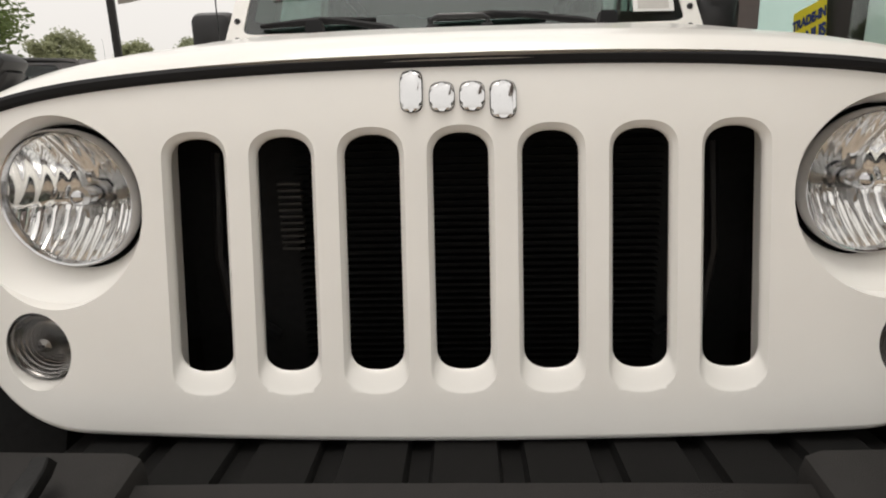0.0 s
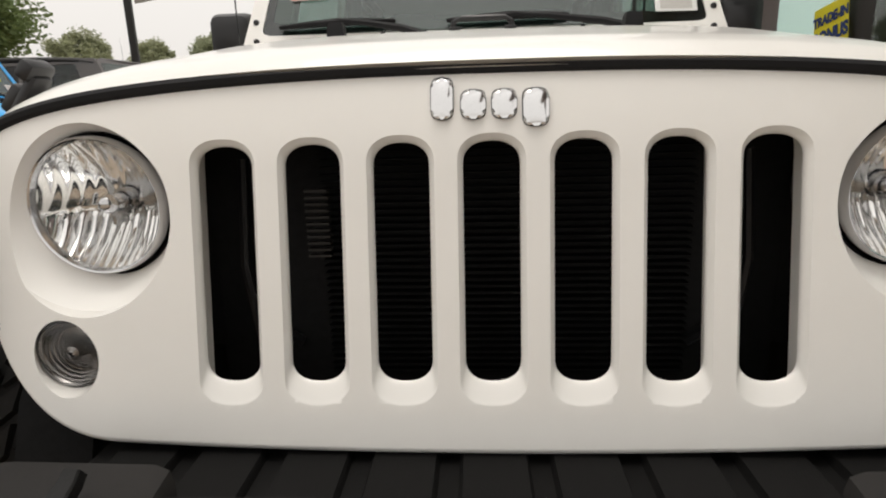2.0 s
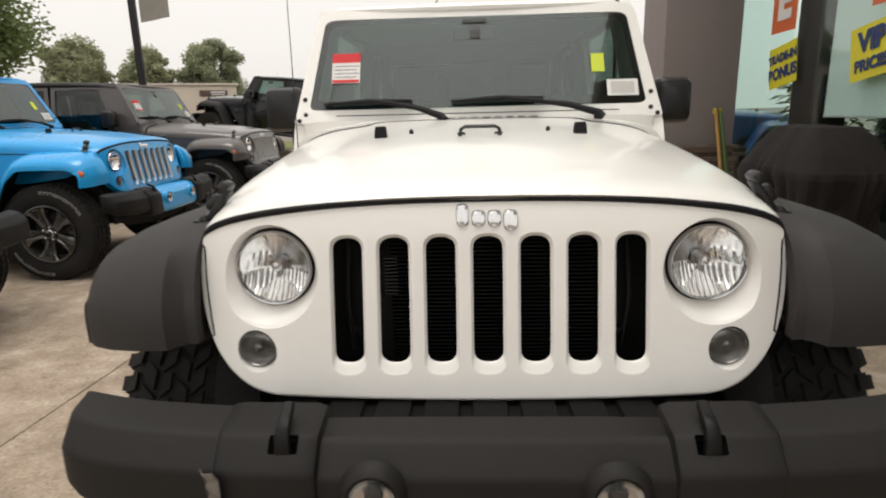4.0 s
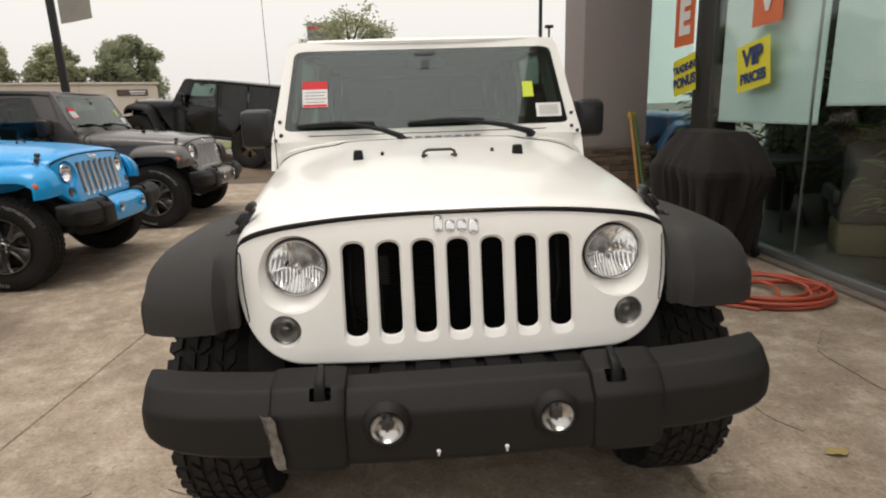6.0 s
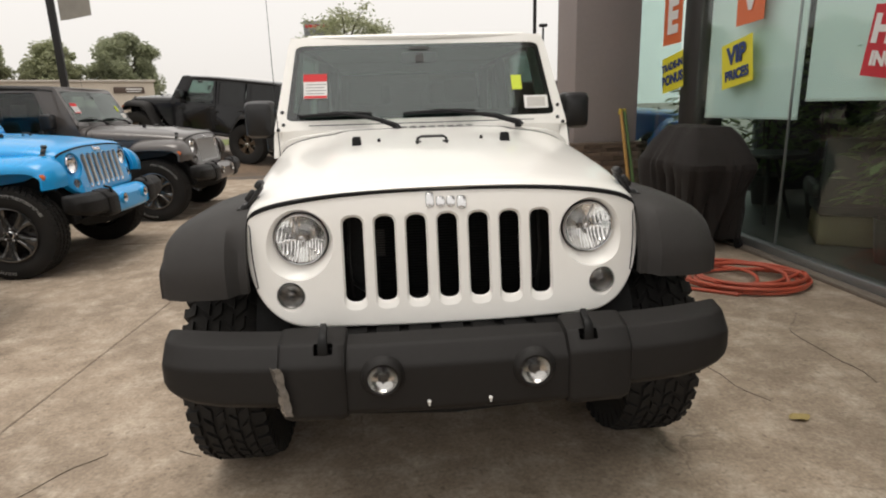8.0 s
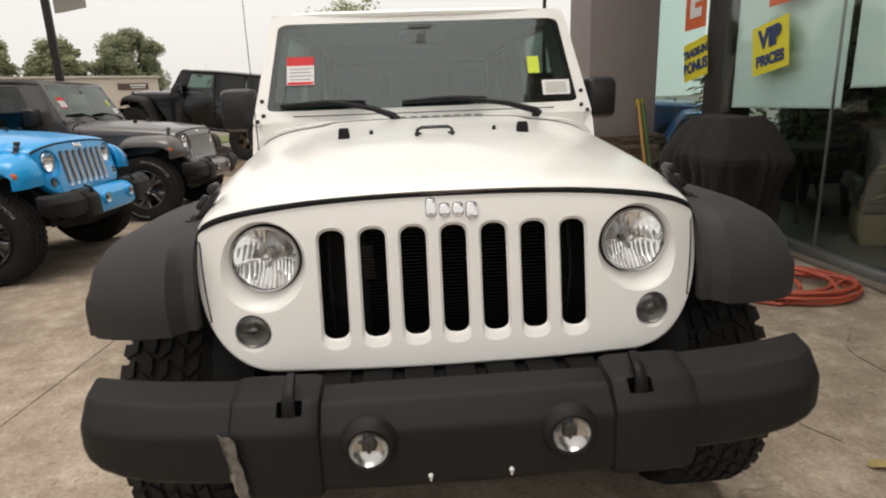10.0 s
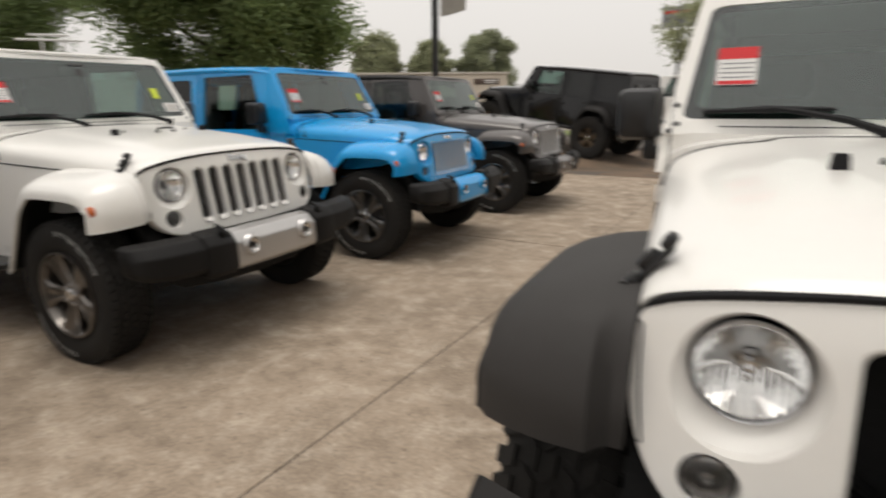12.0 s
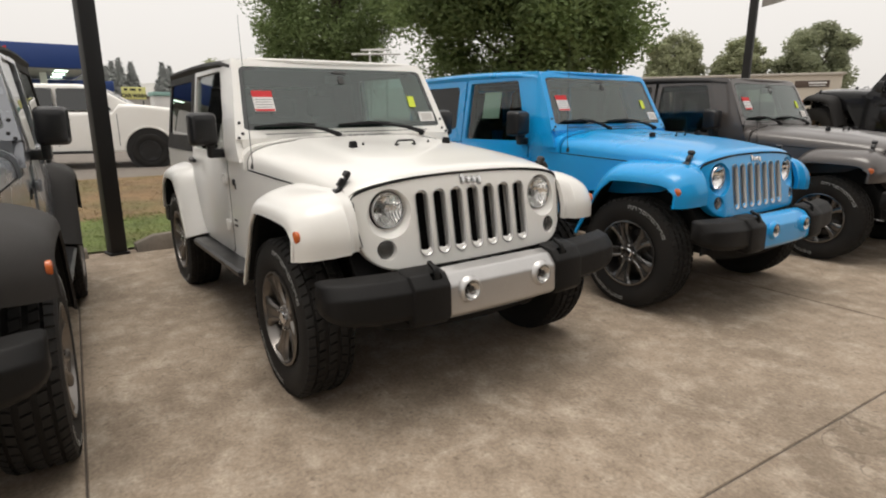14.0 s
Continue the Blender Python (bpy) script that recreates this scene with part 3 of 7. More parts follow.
def tread_build(r, w, mud):
    def build(bm):
        rnd = random.Random(4)
        h = w / 2
        rows = ([(-0.82, 0.32, 40, 0.25, 0), (-0.50, 0.30, 40, -0.95, 0.35), (-0.20, 0.26, 40, 0.80, 0.85), (0.12, 0.26, 40, -0.80, 0.2), (0.45, 0.30, 40, 0.95, 0.6), (0.82, 0.32, 40, -0.25, 0.3)] if mud else
                [(-0.83, 0.30, 52, 0.25, 0), (-0.46, 0.30, 52, 0.3, 0.5), (0.0, 0.36, 52, -0.3, 0), (0.46, 0.30, 52, -0.3, 0.5), (0.83, 0.30, 52, -0.25, 0)])
        deep = 0.014 if mud else 0.008
        for pos, wide, cnt, skew, ph in rows:
            for k in range(cnt):
                a = (k + ph) * math.tau / cnt
                la, lx = math.tau / cnt * r * ((0.62 + 0.16 * rnd.random()) if mud else 0.80), wide * h * 0.86
                if mud and k % 2:
                    lx *= 0.86
                vs = []
                for rr, sh in ((r - deep - 0.004, 1.06), (r, 0.94)):
                    drop = 0.014 * max(0, abs(pos) - 0.5) / 0.3
                    for q, p in ((-1, -1), (1, -1), (1, 1), (-1, 1)):
                        x = pos * h + q * lx / 2 * sh
                        ang = a + (p * la / 2 * sh + skew * q * lx / 2) / r
                        d = rr - drop * (q * (1 if pos > 0 else -1) > 0)
                        vs.append(bm.verts.new((x, math.cos(ang) * d, math.sin(ang) * d)))
                for f in ((4, 5, 6, 7), (0, 1, 5, 4), (1, 2, 6, 5), (2, 3, 7, 6), (3, 0, 4, 7)):
                    bm.faces.new([vs[i] for i in f])
                if mud and abs(pos) > 0.7:
                    sg = 1 if pos > 0 else -1
                    box(bm, (0, 0, 0), (0.016, la * 0.8, 0.055), m=Matrix.Rotation(a - math.pi / 2, 4, "X") @ Matrix.Translation((sg * h * 0.955, 0, r - 0.042)))
    return build


def rim_build(bm):
    lathe(bm, [(0.236, 0.10), (0.240, 0.115), (0.228, 0.118), (0.222, 0.10), (0.205, 0.06), (0.20, -0.10), (0.236, -0.12), (0.24, -0.11), (0.21, -0.08), (0.214, 0.05)], "x", (0, 0, 0), 48, closed=True)
    lathe(bm, [(0.074, 0.03), (0.076, 0.07), (0.066, 0.086), (0.01, 0.088)], "x", (0, 0, 0), 32)


def spoke_build(k):
    def build(bm):
        m = Matrix.Rotation(k * math.tau / 5 + 0.3, 4, "X")
        rings = []
        for rr, wd, x0, x1 in ((0.060, 0.080, 0.040, 0.084), (0.085, 0.076, 0.040, 0.090), (0.12, 0.086, 0.045, 0.096), (0.155, 0.104, 0.05, 0.101), (0.185, 0.130, 0.06, 0.105), (0.205, 0.155, 0.07, 0.109), (0.219, 0.215, 0.08, 0.110)):
            w = wd / 2
            rings.append([m @ Vector((x, q, rr - 0.9 * q * q)) for x, q in ((x0, -w * 0.8), (x1 - 0.016, -w), (x1 - 0.003, -w * 0.80), (x1, -w * 0.50), (x1 - 0.006, -w * 0.34), (x1 - 0.006, w * 0.34), (x1, w * 0.50), (x1 - 0.003, w * 0.80), (x1 - 0.016, w), (x0, w * 0.8))])
        loft(bm, rings)
    return build


def cap_build(bm):
    lathe(bm, [(0.034, 0.08), (0.034, 0.094), (0.028, 0.100), (0.004, 0.101)], "x", (0, 0, 0), 24)
    for k in range(5):
        a = k * math.tau / 5
        lathe(bm, [(0.010, 0.08), (0.010, 0.098), (0.006, 0.102)], "x", (0, 0.054 * math.cos(a), 0.054 * math.sin(a)), 8)


def disc_build(bm):
    lathe(bm, [(0.05, 0.02), (0.165, 0.02), (0.165, 0.0), (0.05, 0.0)], "x", (0, 0, 0), 32, closed=True)
    lathe(bm, [(0.198, -0.02), (0.198, -0.03), (0.02, -0.035)], "x", (0, 0, 0), 32)


def lettering_build(r):
    """Raised white outlines of the tyre maker's unreadable lettering, as bars."""
    def build(bm):
        rnd = random.Random(9)
        for start, count in ((0.35, 9), (math.pi + 0.35, 9)):
            a = start
            for k in range(count):
                wa = 0.075 + 0.03 * rnd.random()
                segs = [(r - 0.092, r - 0.053, a, a + 0.014), (r - 0.092, r - 0.087, a, a + wa), (r - 0.058, r - 0.053, a, a + wa)]
                if rnd.random() < 0.6:
                    segs.append((r - 0.092, r - 0.053, a + wa - 0.014, a + wa))
                if rnd.random() < 0.5:
                    segs.append((r - 0.075, r - 0.070, a, a + wa))
                for r0, r1, a0, a1 in segs:
                    for q0, q1 in ((a0, (a0 + a1) / 2), ((a0 + a1) / 2, a1)):
                        c4 = [(rr, q) for rr, q in ((r0, q0), (r1, q0), (r1, q1), (r0, q1))]
                        slab(bm, [(0.0, math.cos(q) * rr, math.sin(q) * rr) for rr, q in c4], (-0.006, 0, 0))
                a += wa + 0.035
    return build


def wheel(car, s, y, r, w, mud, metal, x=None, lettered=True, drop=0.0):
    x = x or 0.786
    ob = piece(("wheel",), "wheel", rim_build, metal, car, "five-spoke alloy wheel")
    ob.matrix_local = pose(s * x, y, r - 0.004 - drop, 17 * y, 0, 0 if s > 0 else 180)
    piece(("tyre", r, w, mud), "tyre", tyre_build(r, w, mud), RUBBER, ob, "black rubber tyre")
    piece(("tread", r, w, mud), "tread", tread_build(r, w, mud), RUBBER, ob)
    for k in range(5):
        piece(("spoke", k), "spoke", spoke_build(k), metal, ob)
    piece(("cap",), "centre_cap", cap_build, CHROME, ob)
    piece(("disc",), "brake_disc", disc_build, DARKALLOY, ob)
    if lettered and not mud:
        le = piece(("lettering", r), "sidewall_lettering", lettering_build(r), LETTER, ob, "white raised sidewall bars")
        le.location = (w / 2 * 0.995, 0, 0)
        tagged(le, kind="stuff")
    return ob


def bumper_ring(front, zt, zb, back=-0.11, ch=0.035):
    """A closed section in y and z, bevelled at its front."""
    corners = [Vector((back, zt)), Vector((front + 0.052, zt - 0.016)), Vector((front + 0.006, zt - 0.070)), Vector((front + 0.004, zb + 0.028)), Vector((front + 0.034, zb)), Vector((back, zb + 0.01))]
    ring = [corners[0]]
    for a, b, c in zip(corners, corners[1:], corners[2:]):
        for p, k in ((a, 0.014), (a, 0.007), (a, 0.0025), (c, 0.0025), (c, 0.007), (c, 0.014)):
            d = (p - b).normalized()
            pull = ((a - b).normalized() + (c - b).normalized()) * (0.0016 if k < 0.004 else 0.0004 if k < 0.01 else 0)
            ring.append(b + d * min(k, (p - b).length * 0.4) + pull)
    return [(p.x, p.y) for p in ring + corners[-1:]]


def sweep_x(bm, rows):
    loft(bm, [[(x, y, z) for y, z in bumper_ring(f, zt, zb, back)] for x, f, zt, zb, back in rows])


def bumper(car, centre_mat, extra):
    def beam(bm):
        half = [(0.0, -0.312, 0.694, 0.460, -0.200), (0.2, -0.311, 0.694, 0.462, -0.200), (0.338, -0.308, 0.692, 0.464, -0.200), (0.345, -0.300, 0.688, 0.468, -0.200)]
        sweep_x(bm, [(-r[0], *r[1:]) for r in half[:0:-1]] + half)

    def horn(s):
        def build(bm):
            sweep_x(bm, [(s * x, f, zt, zb, bk) for x, f, zt, zb, bk in ((0.328, -0.298, 0.696, 0.476, -0.180), (0.334, -0.316, 0.706, 0.462, -0.176), (0.350, -0.325, 0.711, 0.458, -0.174), (0.50, -0.322, 0.713, 0.460, -0.174),
                                                                         (0.520, -0.316, 0.711, 0.466, -0.174), (0.530, -0.302, 0.705, 0.476, -0.174))])
        return build

    def slot_cutter(s):
        def build(bm):
            box(bm, (0, 0, 0), (0.056, 0.036, 0.09), 0.004, pose(s * 0.395, -0.283, 0.684, 49.6))
        return build

    def end(s):
        def build(bm):
            sweep_x(bm, [(s * x, f, zt, zb, bk) for x, f, zt, zb, bk in ((0.515, -0.306, 0.703, 0.500, -0.172), (0.60, -0.303, 0.706, 0.502, -0.168), (0.70, -0.295, 0.709, 0.507, -0.160), (0.78, -0.280, 0.711, 0.516, -0.146),
                                                                         (0.83, -0.262, 0.712, 0.526, -0.132), (0.862, -0.242, 0.711, 0.538, -0.120), (0.880, -0.222, 0.707, 0.550, -0.110), (0.892, -0.192, 0.698, 0.568, -0.100))])
        return build
    b = piece(("beam",), "bumper", beam, centre_mat, car, "moulded front bumper")
    for s in (-1, 1):
        if ("horn", s) not in MESHES:
            MESHES[("horn", s)] = carved(horn(s), slot_cutter(s))
        h = place("bumper_block", MESHES[("horn", s)], PLASTIC if extra else DARKPL, b)
        piece(("bend", s), "bumper_end", end(s), PLASTIC if extra else DARKPL, b)

        def hook(bm, s=s):
            path = [(-0.286, 0.640), (-0.287, 0.670), (-0.286, 0.694), (-0.279, 0.710), (-0.267, 0.719), (-0.250, 0.724), (-0.234, 0.730), (-0.224, 0.737)]
            rings = []
            for i, (y, z) in enumerate(path):
                w = 0.0155 - 0.0010 * i
                a, c = path[max(0, i - 1)], path[min(len(path) - 1, i + 1)]
                d = Vector((c[0] - a[0], c[1] - a[1])).normalized() * 0.008
                rings.append([(s * 0.395 + q * w, y - d.y * p, z + d.x * p) for q, p in ((-1, -0.8), (-0.8, -1), (0.8, -1), (1, -0.8), (1, 0.8), (0.8, 1), (-0.8, 1), (-1, 0.8))])
            loft(bm, rings)
        piece(("hook", s), "tow_hook", hook, HOOKSTEEL, h, "black steel tow hook")

        def fog_ring(bm, s=s):
            lamp_ring(bm, (s * 0.225, -0.312, 0.596), [(0.0430, 0.0), (0.0435, -0.013), (0.049, -0.016), (0.056, -0.010), (0.062, 0.0), (0.066, 0.012), (0.0430, 0.012)], 40)

        def fog(bm, s=s):
            lathe(bm, [(0.010, 0.016), (0.018, 0.015), (0.030, 0.010), (0.039, 0.001), (0.0428, -0.006)], "y", (s * 0.225, -0.320, 0.596), 32, cap=False)

        def shield(bm, s=s):
            box(bm, (s * 0.225, -0.318, 0.600), (0.030, 0.006, 0.024), 0.003)
            box(bm, (s * 0.225, -0.312, 0.586), (0.008, 0.010, 0.014), 0.002)
            lathe(bm, [(0.010, 0.030), (0.010, 0.006), (0.006, 0.003)], "y", (s * 0.225, -0.320, 0.602), 16)

        def fog_lens(bm, s=s):
            lathe(bm, [(0.0430, -0.006), (0.038, -0.012), (0.02, -0.017), (0.003, -0.018)], "y", (s * 0.225, -0.320, 0.596), 32, cap=False)
        fr = piece(("fogring", s), "fog_lamp", fog_ring, centre_mat, b, "round fog lamp in its surround")
        piece(("fog", s), "reflector", fog, FOGREF, fr)
        piece(("fogshield", s), "bulb_shield", shield, COOLER, fr)
        piece(("foglens", s), "lens", fog_lens, LENS, fr).visible_shadow = False

        if extra:
            def pin(bm, s=s):
                bmesh.ops.create_icosphere(bm, subdivisions=2, radius=0.0062, matrix=Matrix.Translation((s * 0.092, -0.312, 0.510)))
                box(bm, (s * 0.092, -0.312, 0.504), (0.006, 0.006, 0.016), 0.002)
            piece(("pin", s), "plastic_pin", pin, PAPER, b, "small white plastic pin")
    if extra:
        def tape(bm):
            rnd = random.Random(3)
            rings = []
            for i in range(13):
                z = 0.652 - 0.150 * i / 12
                x = -0.523 + 0.022 * i / 12
                rings.append([(x + q + rnd.uniform(-1, 1) * 0.004, -0.3275 - 0.006 * rnd.random() + (0.016 if q < -0.01 else 0), z) for q in (-0.020, -0.008, 0.004, 0.014)])
            rings = [r + [(x, y + 0.0025, z) for x, y, z in r[::-1]] for r in rings]
            loft(bm, rings)
        piece(("tape",), "tape", tape, TAPE, b, "crumpled clear tape on the bumper")

    def dam(bm):
        loft(bm, [[(x, -0.20 + 0.25 * x * x, 0.475), (x, -0.185 + 0.25 * x * x, 0.475), (x, -0.125 + 0.25 * x * x, zb), (x, -0.14 + 0.25 * x * x, zb)] for x, zb in ((-0.60, 0.44), (-0.52, 0.39), (-0.3, 0.375), (0, 0.37), (0.3, 0.375), (0.52, 0.39), (0.60, 0.44))])
    piece(("dam",), "air_dam", dam, VOID, b, "black air dam under the bumper")

    def apron(bm):
        box(bm, (0, -0.13, 0.646), (0.98, 0.26, 0.02), 0.005)
        box(bm, (0, -0.05, 0.60), (0.90, 0.02, 0.10))
    ap = piece(("apron",), "bumper_apron", apron, SHADEDAPRON, car, "ribbed black plastic apron over the bumper")

    def rib(bm):
        loft(bm, [[(-0.036, -0.250, z0), (0.036, -0.250, z0), (0.036, -0.012, z0 + 0.004), (-0.036, -0.012, z0 + 0.004)] if top else
                  [(-0.041, -0.252, z0), (0.041, -0.252, z0), (0.041, -0.010, z0), (-0.041, -0.010, z0)] for z0, top in ((0.655, False), (0.664, True))])
    for k in range(-4, 5):
        o = piece(("rib",), "apron_rib", rib, SHADEDAPRON, ap)
        o.location = (k * 0.104 + 0.0, 0, 0)

    def catch(bm):
        box(bm, (0, -0.055, 0.6635), (0.026, 0.012, 0.012), 0.002)
    for k in range(-4, 4):
        o = piece(("catch",), "apron_catch", catch, GLOSSPL, ap)
        o.location = (k * 0.104 + 0.052, 0, 0)


def frame_pts(pts, x_at, s, off=0.0):
    return [(s * (x_at(p[1]) + off), p[0], p[1]) for p in pts]


def side_x(z):
    return 0.775 - max(0, z - 1.13) * 0.135


def screen_pt(u, v):
    """Windscreen plane: u from side to side, v from the foot (0) to the head (1)."""
    return Vector((u, 1.270 + 0.255 * v - 0.035 * (u / 0.75) ** 2 * -1 - 0.035, 1.255 + 0.494 * v))


def screen_parts(car, paint, extras):
    def q(pts, r):
        return [screen_pt(p.x, p.y) for p in rpoly(pts, r, 6)]
    outer = [(-0.785, 0.0), (0.785, 0.0), (0.700, 1.0), (-0.700, 1.0)]
    hole = [(-0.722, 0.105), (0.722, 0.105), (0.667, 0.905), (-0.667, 0.905)]
    frit = [(-0.690, 0.185), (0.690, 0.185), (0.648, 0.865), (-0.648, 0.865)]
    back = Vector((0, 0.05, -0.022))

    def fr(bm):
        slab(bm, q(outer, (0.02, 0.02, 0.10, 0.10)), back, q(hole, (0.05, 0.05, 0.06, 0.06)))
        bmesh.ops.bevel(bm, geom=[e for e in bm.edges if e.calc_face_angle(0) > 1.0], offset=0.007, segments=2, affect="EDGES", profile=0.5)

    def fritb(bm):
        slab(bm, [p + Vector((0, 0.006, -0.002)) for p in q(hole, (0.05, 0.05, 0.06, 0.06))], (0, 0.006, -0.003), [p + Vector((0, 0.006, -0.002)) for p in q(frit, 0.05)])

    def gl(bm):
        rows = []
        for j in range(5):
            v = lerp(0.11, 0.90, j / 4)
            w = lerp(0.720, 0.667, j / 4)
            rows.append([screen_pt(w * (i / 8 - 1), v) + Vector((0, 0.004, -0.001)) for i in range(17)])
        loft(bm, [r + [p + Vector((0, 0.005, 0)) for p in r[::-1]] for r in rows])
    f = piece(("wsframe",), "windscreen_frame", fr, paint, car)
    for s in (-1, 1):
        def pillar(bm, s=s):
            rings = []
            for v in (-0.27, -0.05, 0.0, 0.15, 0.5, 0.85, 1.0):
                p = screen_pt(s * lerp(0.785, 0.700, max(v, -0.06)), v) + Vector((0, 0.05 * max(0, -v), 0))
                d = lerp(0.285, 0.215, v)
                rings.append([p + Vector((s * a, b, c)) for a, b, c in ((-0.045, 0.03, 0), (-0.002, 0.012, 0), (0.0, 0.03, 0), (0.0, d, 0), (-0.045, d, 0))])
            loft(bm, rings)
        piece(("pillar", s), "windscreen_pillar", pillar, paint, f)
    piece(("wsfrit",), "windscreen_seal", fritb, SEAL, f)
    piece(("wsglass",), "windscreen", gl, SCREEN, f, "slightly reflective windscreen glass").visible_shadow = False

    def cowl(bm):
        rows = []
        for y, dz in ((1.205, 0.0), (1.24, 0.004), (1.30, 0.008), (1.36, 0.012)):
            zc, zs, w, n = table(HOOD, 1.2)
            w += 0.02
            rows.append([(w * math.sin(a), y, arch(w * math.sin(a), zc + dz, zs, w, 4.5) + 0.010 * smooth((0.52 - abs(w * math.sin(a))) / 0.07)) for a in [math.pi / 2 * i / 12 for i in range(-12, 13)]])
        loft(bm, [r + [(x * 0.97, y, z - 0.02) for x, y, z in r[::-1]] for r in rows])
    c = piece(("cowl",), "cowl", cowl, paint, car)

    def rear_gap(bm):
        zc, zs, w, n = table(HOOD, 1.2)
        xs = [w * math.sin(math.pi / 2 * i / 16) for i in range(-16, 17)]
        tube(bm, [(x, 1.203, arch(x, zc, zs, w, n) + 0.010 * smooth((0.47 - abs(x)) / 0.07) + 0.0005) for x in xs], 0.0032, 6)
    piece(("reargap",), "hood_rear_gap", rear_gap, SEAL, c)

    def frame_gap(bm):
        tube(bm, [screen_pt(u * 0.60, 0.055) + Vector((0, -0.0005, 0)) for u in [i / 8 - 1 for i in range(17)]], 0.0022, 6)
    piece(("framegap",), "windscreen_hinge_line", frame_gap, SEAL, f)

    def foot(bm):
        rings = []
        for i in range(-12, 13):
            p = screen_pt(0.745 * i / 12, 0.01) + Vector((0, 0.004, 0))
            rings.append([p, (p.x, p.y + 0.006, 1.12), (p.x, p.y + 0.04, 1.12), p + Vector((0, 0.03, 0))])
        loft(bm, rings)
    piece(("wsfoot",), "windscreen_foot", foot, paint, f)

    def bolt(bm):
        lathe(bm, [(0.010, 0), (0.0095, -0.004), (0.006, -0.007)], "y", (0, 0, 0), 12)
    for s in (-1, 1):
        for u, v in ((0.735, 0.07), (0.762, 0.02), (0.742, 0.20)):
            b = piece(("bolt",), "frame_bolt", bolt, GLOSSPL, f)
            b.location = screen_pt(s * u, v) + Vector((0, -0.001, 0))

    def vent(bm):
        box(bm, (0, 0, 0), (0.032, 0.018, 0.004), 0.001)
    for i in range(8):
        o = piece(("vent",), "cowl_vent", vent, VOID, c)
        o.location = (-0.105 + 0.049 * i, 1.222, 1.2630)

    def arm(x0, x1):
        def build(bm):
            a, b = Vector((x0, 1.205, 1.272)), screen_pt(x1 + 0.20, 0.165) + Vector((0, -0.026, 0.008))
            tube(bm, [a + Vector((0.014, -0.012, -0.016)), a, lerp(a, b, 0.30) + Vector((0, -0.012, 0.012)), lerp(a, b, 0.7) + Vector((0, -0.006, 0.008)), b], [0.019, 0.016, 0.012, 0.009, 0.008], 6)
            lathe(bm, [(0.019, -0.026), (0.017, 0.002), (0.010, 0.008)], "z", a, 12)
        return build

    def blade(x0, x1):
        def build(bm):
            p0, p1 = screen_pt(x1, 0.148), screen_pt(x1 + 0.385, 0.162)
            off = Vector((0, -0.014, 0.004))
            tube(bm, [lerp(p0, p1, t) + off * (1 + 0.7 * math.sin(math.pi * t)) for t in (0, 0.12, 0.3, 0.5, 0.7, 0.88, 1)], [0.005, 0.007, 0.010, 0.013, 0.010, 0.007, 0.005], 6)
            tube(bm, [p0 + off * 0.5, p1 + off * 0.5], 0.006, 4)
            for t in (0.16, 0.34, 0.5, 0.66, 0.84):
                box(bm, lerp(p0, p1, t) + off * 1.2, (0.045, 0.012, 0.014), 0.003)
        return build
    for i, (x0, x1) in enumerate(((-0.145, -0.655), (0.50, -0.105))):
        w = piece(("wiper", i), "wiper", arm(x0, x1), SEAL, car, "black windscreen wiper")
        piece(("blade", i), "blade", blade(x0, x1), SEAL, w)

    def stick(u0, v0, u1, v1, d):
        def build(bm):
            slab(bm, [screen_pt(u, v) + Vector((0, -0.0015 - d, 0)) for u, v in ((u0, v0), (u1, v0), (u1, v1), (u0, v1))], (0, 0.001, 0))
        return build
    st = piece(("st",), "price_sticker", stick(-0.628, 0.335, -0.502, 0.595, 0), PAPER, car, "red and white printed sticker on the windscreen")
    piece(("st1",), "red_band", stick(-0.628, 0.515, -0.502, 0.595, 0.001), REDPAPER, st)
    piece(("st3",), "red_band", stick(-0.625, 0.340, -0.506, 0.366, 0.001), REDPAPER, st)
    for k in range(4):
        piece(("st2", k), "print_bar", stick(-0.616, 0.384 + 0.032 * k, -0.518 + 0.01 * (k % 2), 0.392 + 0.032 * k, 0.001), GREYPRINT, st)
    w = piece(("ws",), "window_card", stick(0.557, 0.172, 0.690, 0.310, 0), PAPER, car, "white printed card behind the windscreen")
    piece(("ws1",), "print_block", stick(0.573, 0.190, 0.674, 0.290, 0.001), mat("pale_print", (0.55, 0.53, 0.50), 0.8, vary=0.15, scale=120) if "pale_print" not in bpy.data.materials else bpy.data.materials["pale_print"], w)
    piece(("yn",), "sticky_note", stick(0.496, 0.378, 0.552, 0.535, 0), YELLOWNOTE, car, "yellow green sticky note on the windscreen")

    def mirror(bm):
        p = screen_pt(0, 0.80) + Vector((0, 0.05, -0.02))
        box(bm, p, (0.20, 0.03, 0.06), 0.014)
        box(bm, screen_pt(0.005, 0.76) + Vector((0, 0.022, 0)), (0.045, 0.02, 0.05), 0.012)
    piece(("rvm",), "rear_view_mirror", mirror, GLOSSPL, car)

    def sensor(bm):
        slab(bm, [screen_pt(p.x, p.y) + Vector((0, -0.0012, 0)) for p in rpoly([(-0.022, 0.700), (0.022, 0.700), (0.022, 0.775), (-0.022, 0.775)], 0.012)], (0, 0.003, 0))
        slab(bm, [screen_pt(p.x, p.y) + Vector((0, -0.0012, 0)) for p in rpoly([(-0.055, 0.838), (0.055, 0.838), (0.055, 0.868), (-0.055, 0.868)], 0.012)], (0, 0.003, 0))
    piece(("sensor",), "mirror_mount", sensor, DASH, car, "dark mirror mount on the glass")


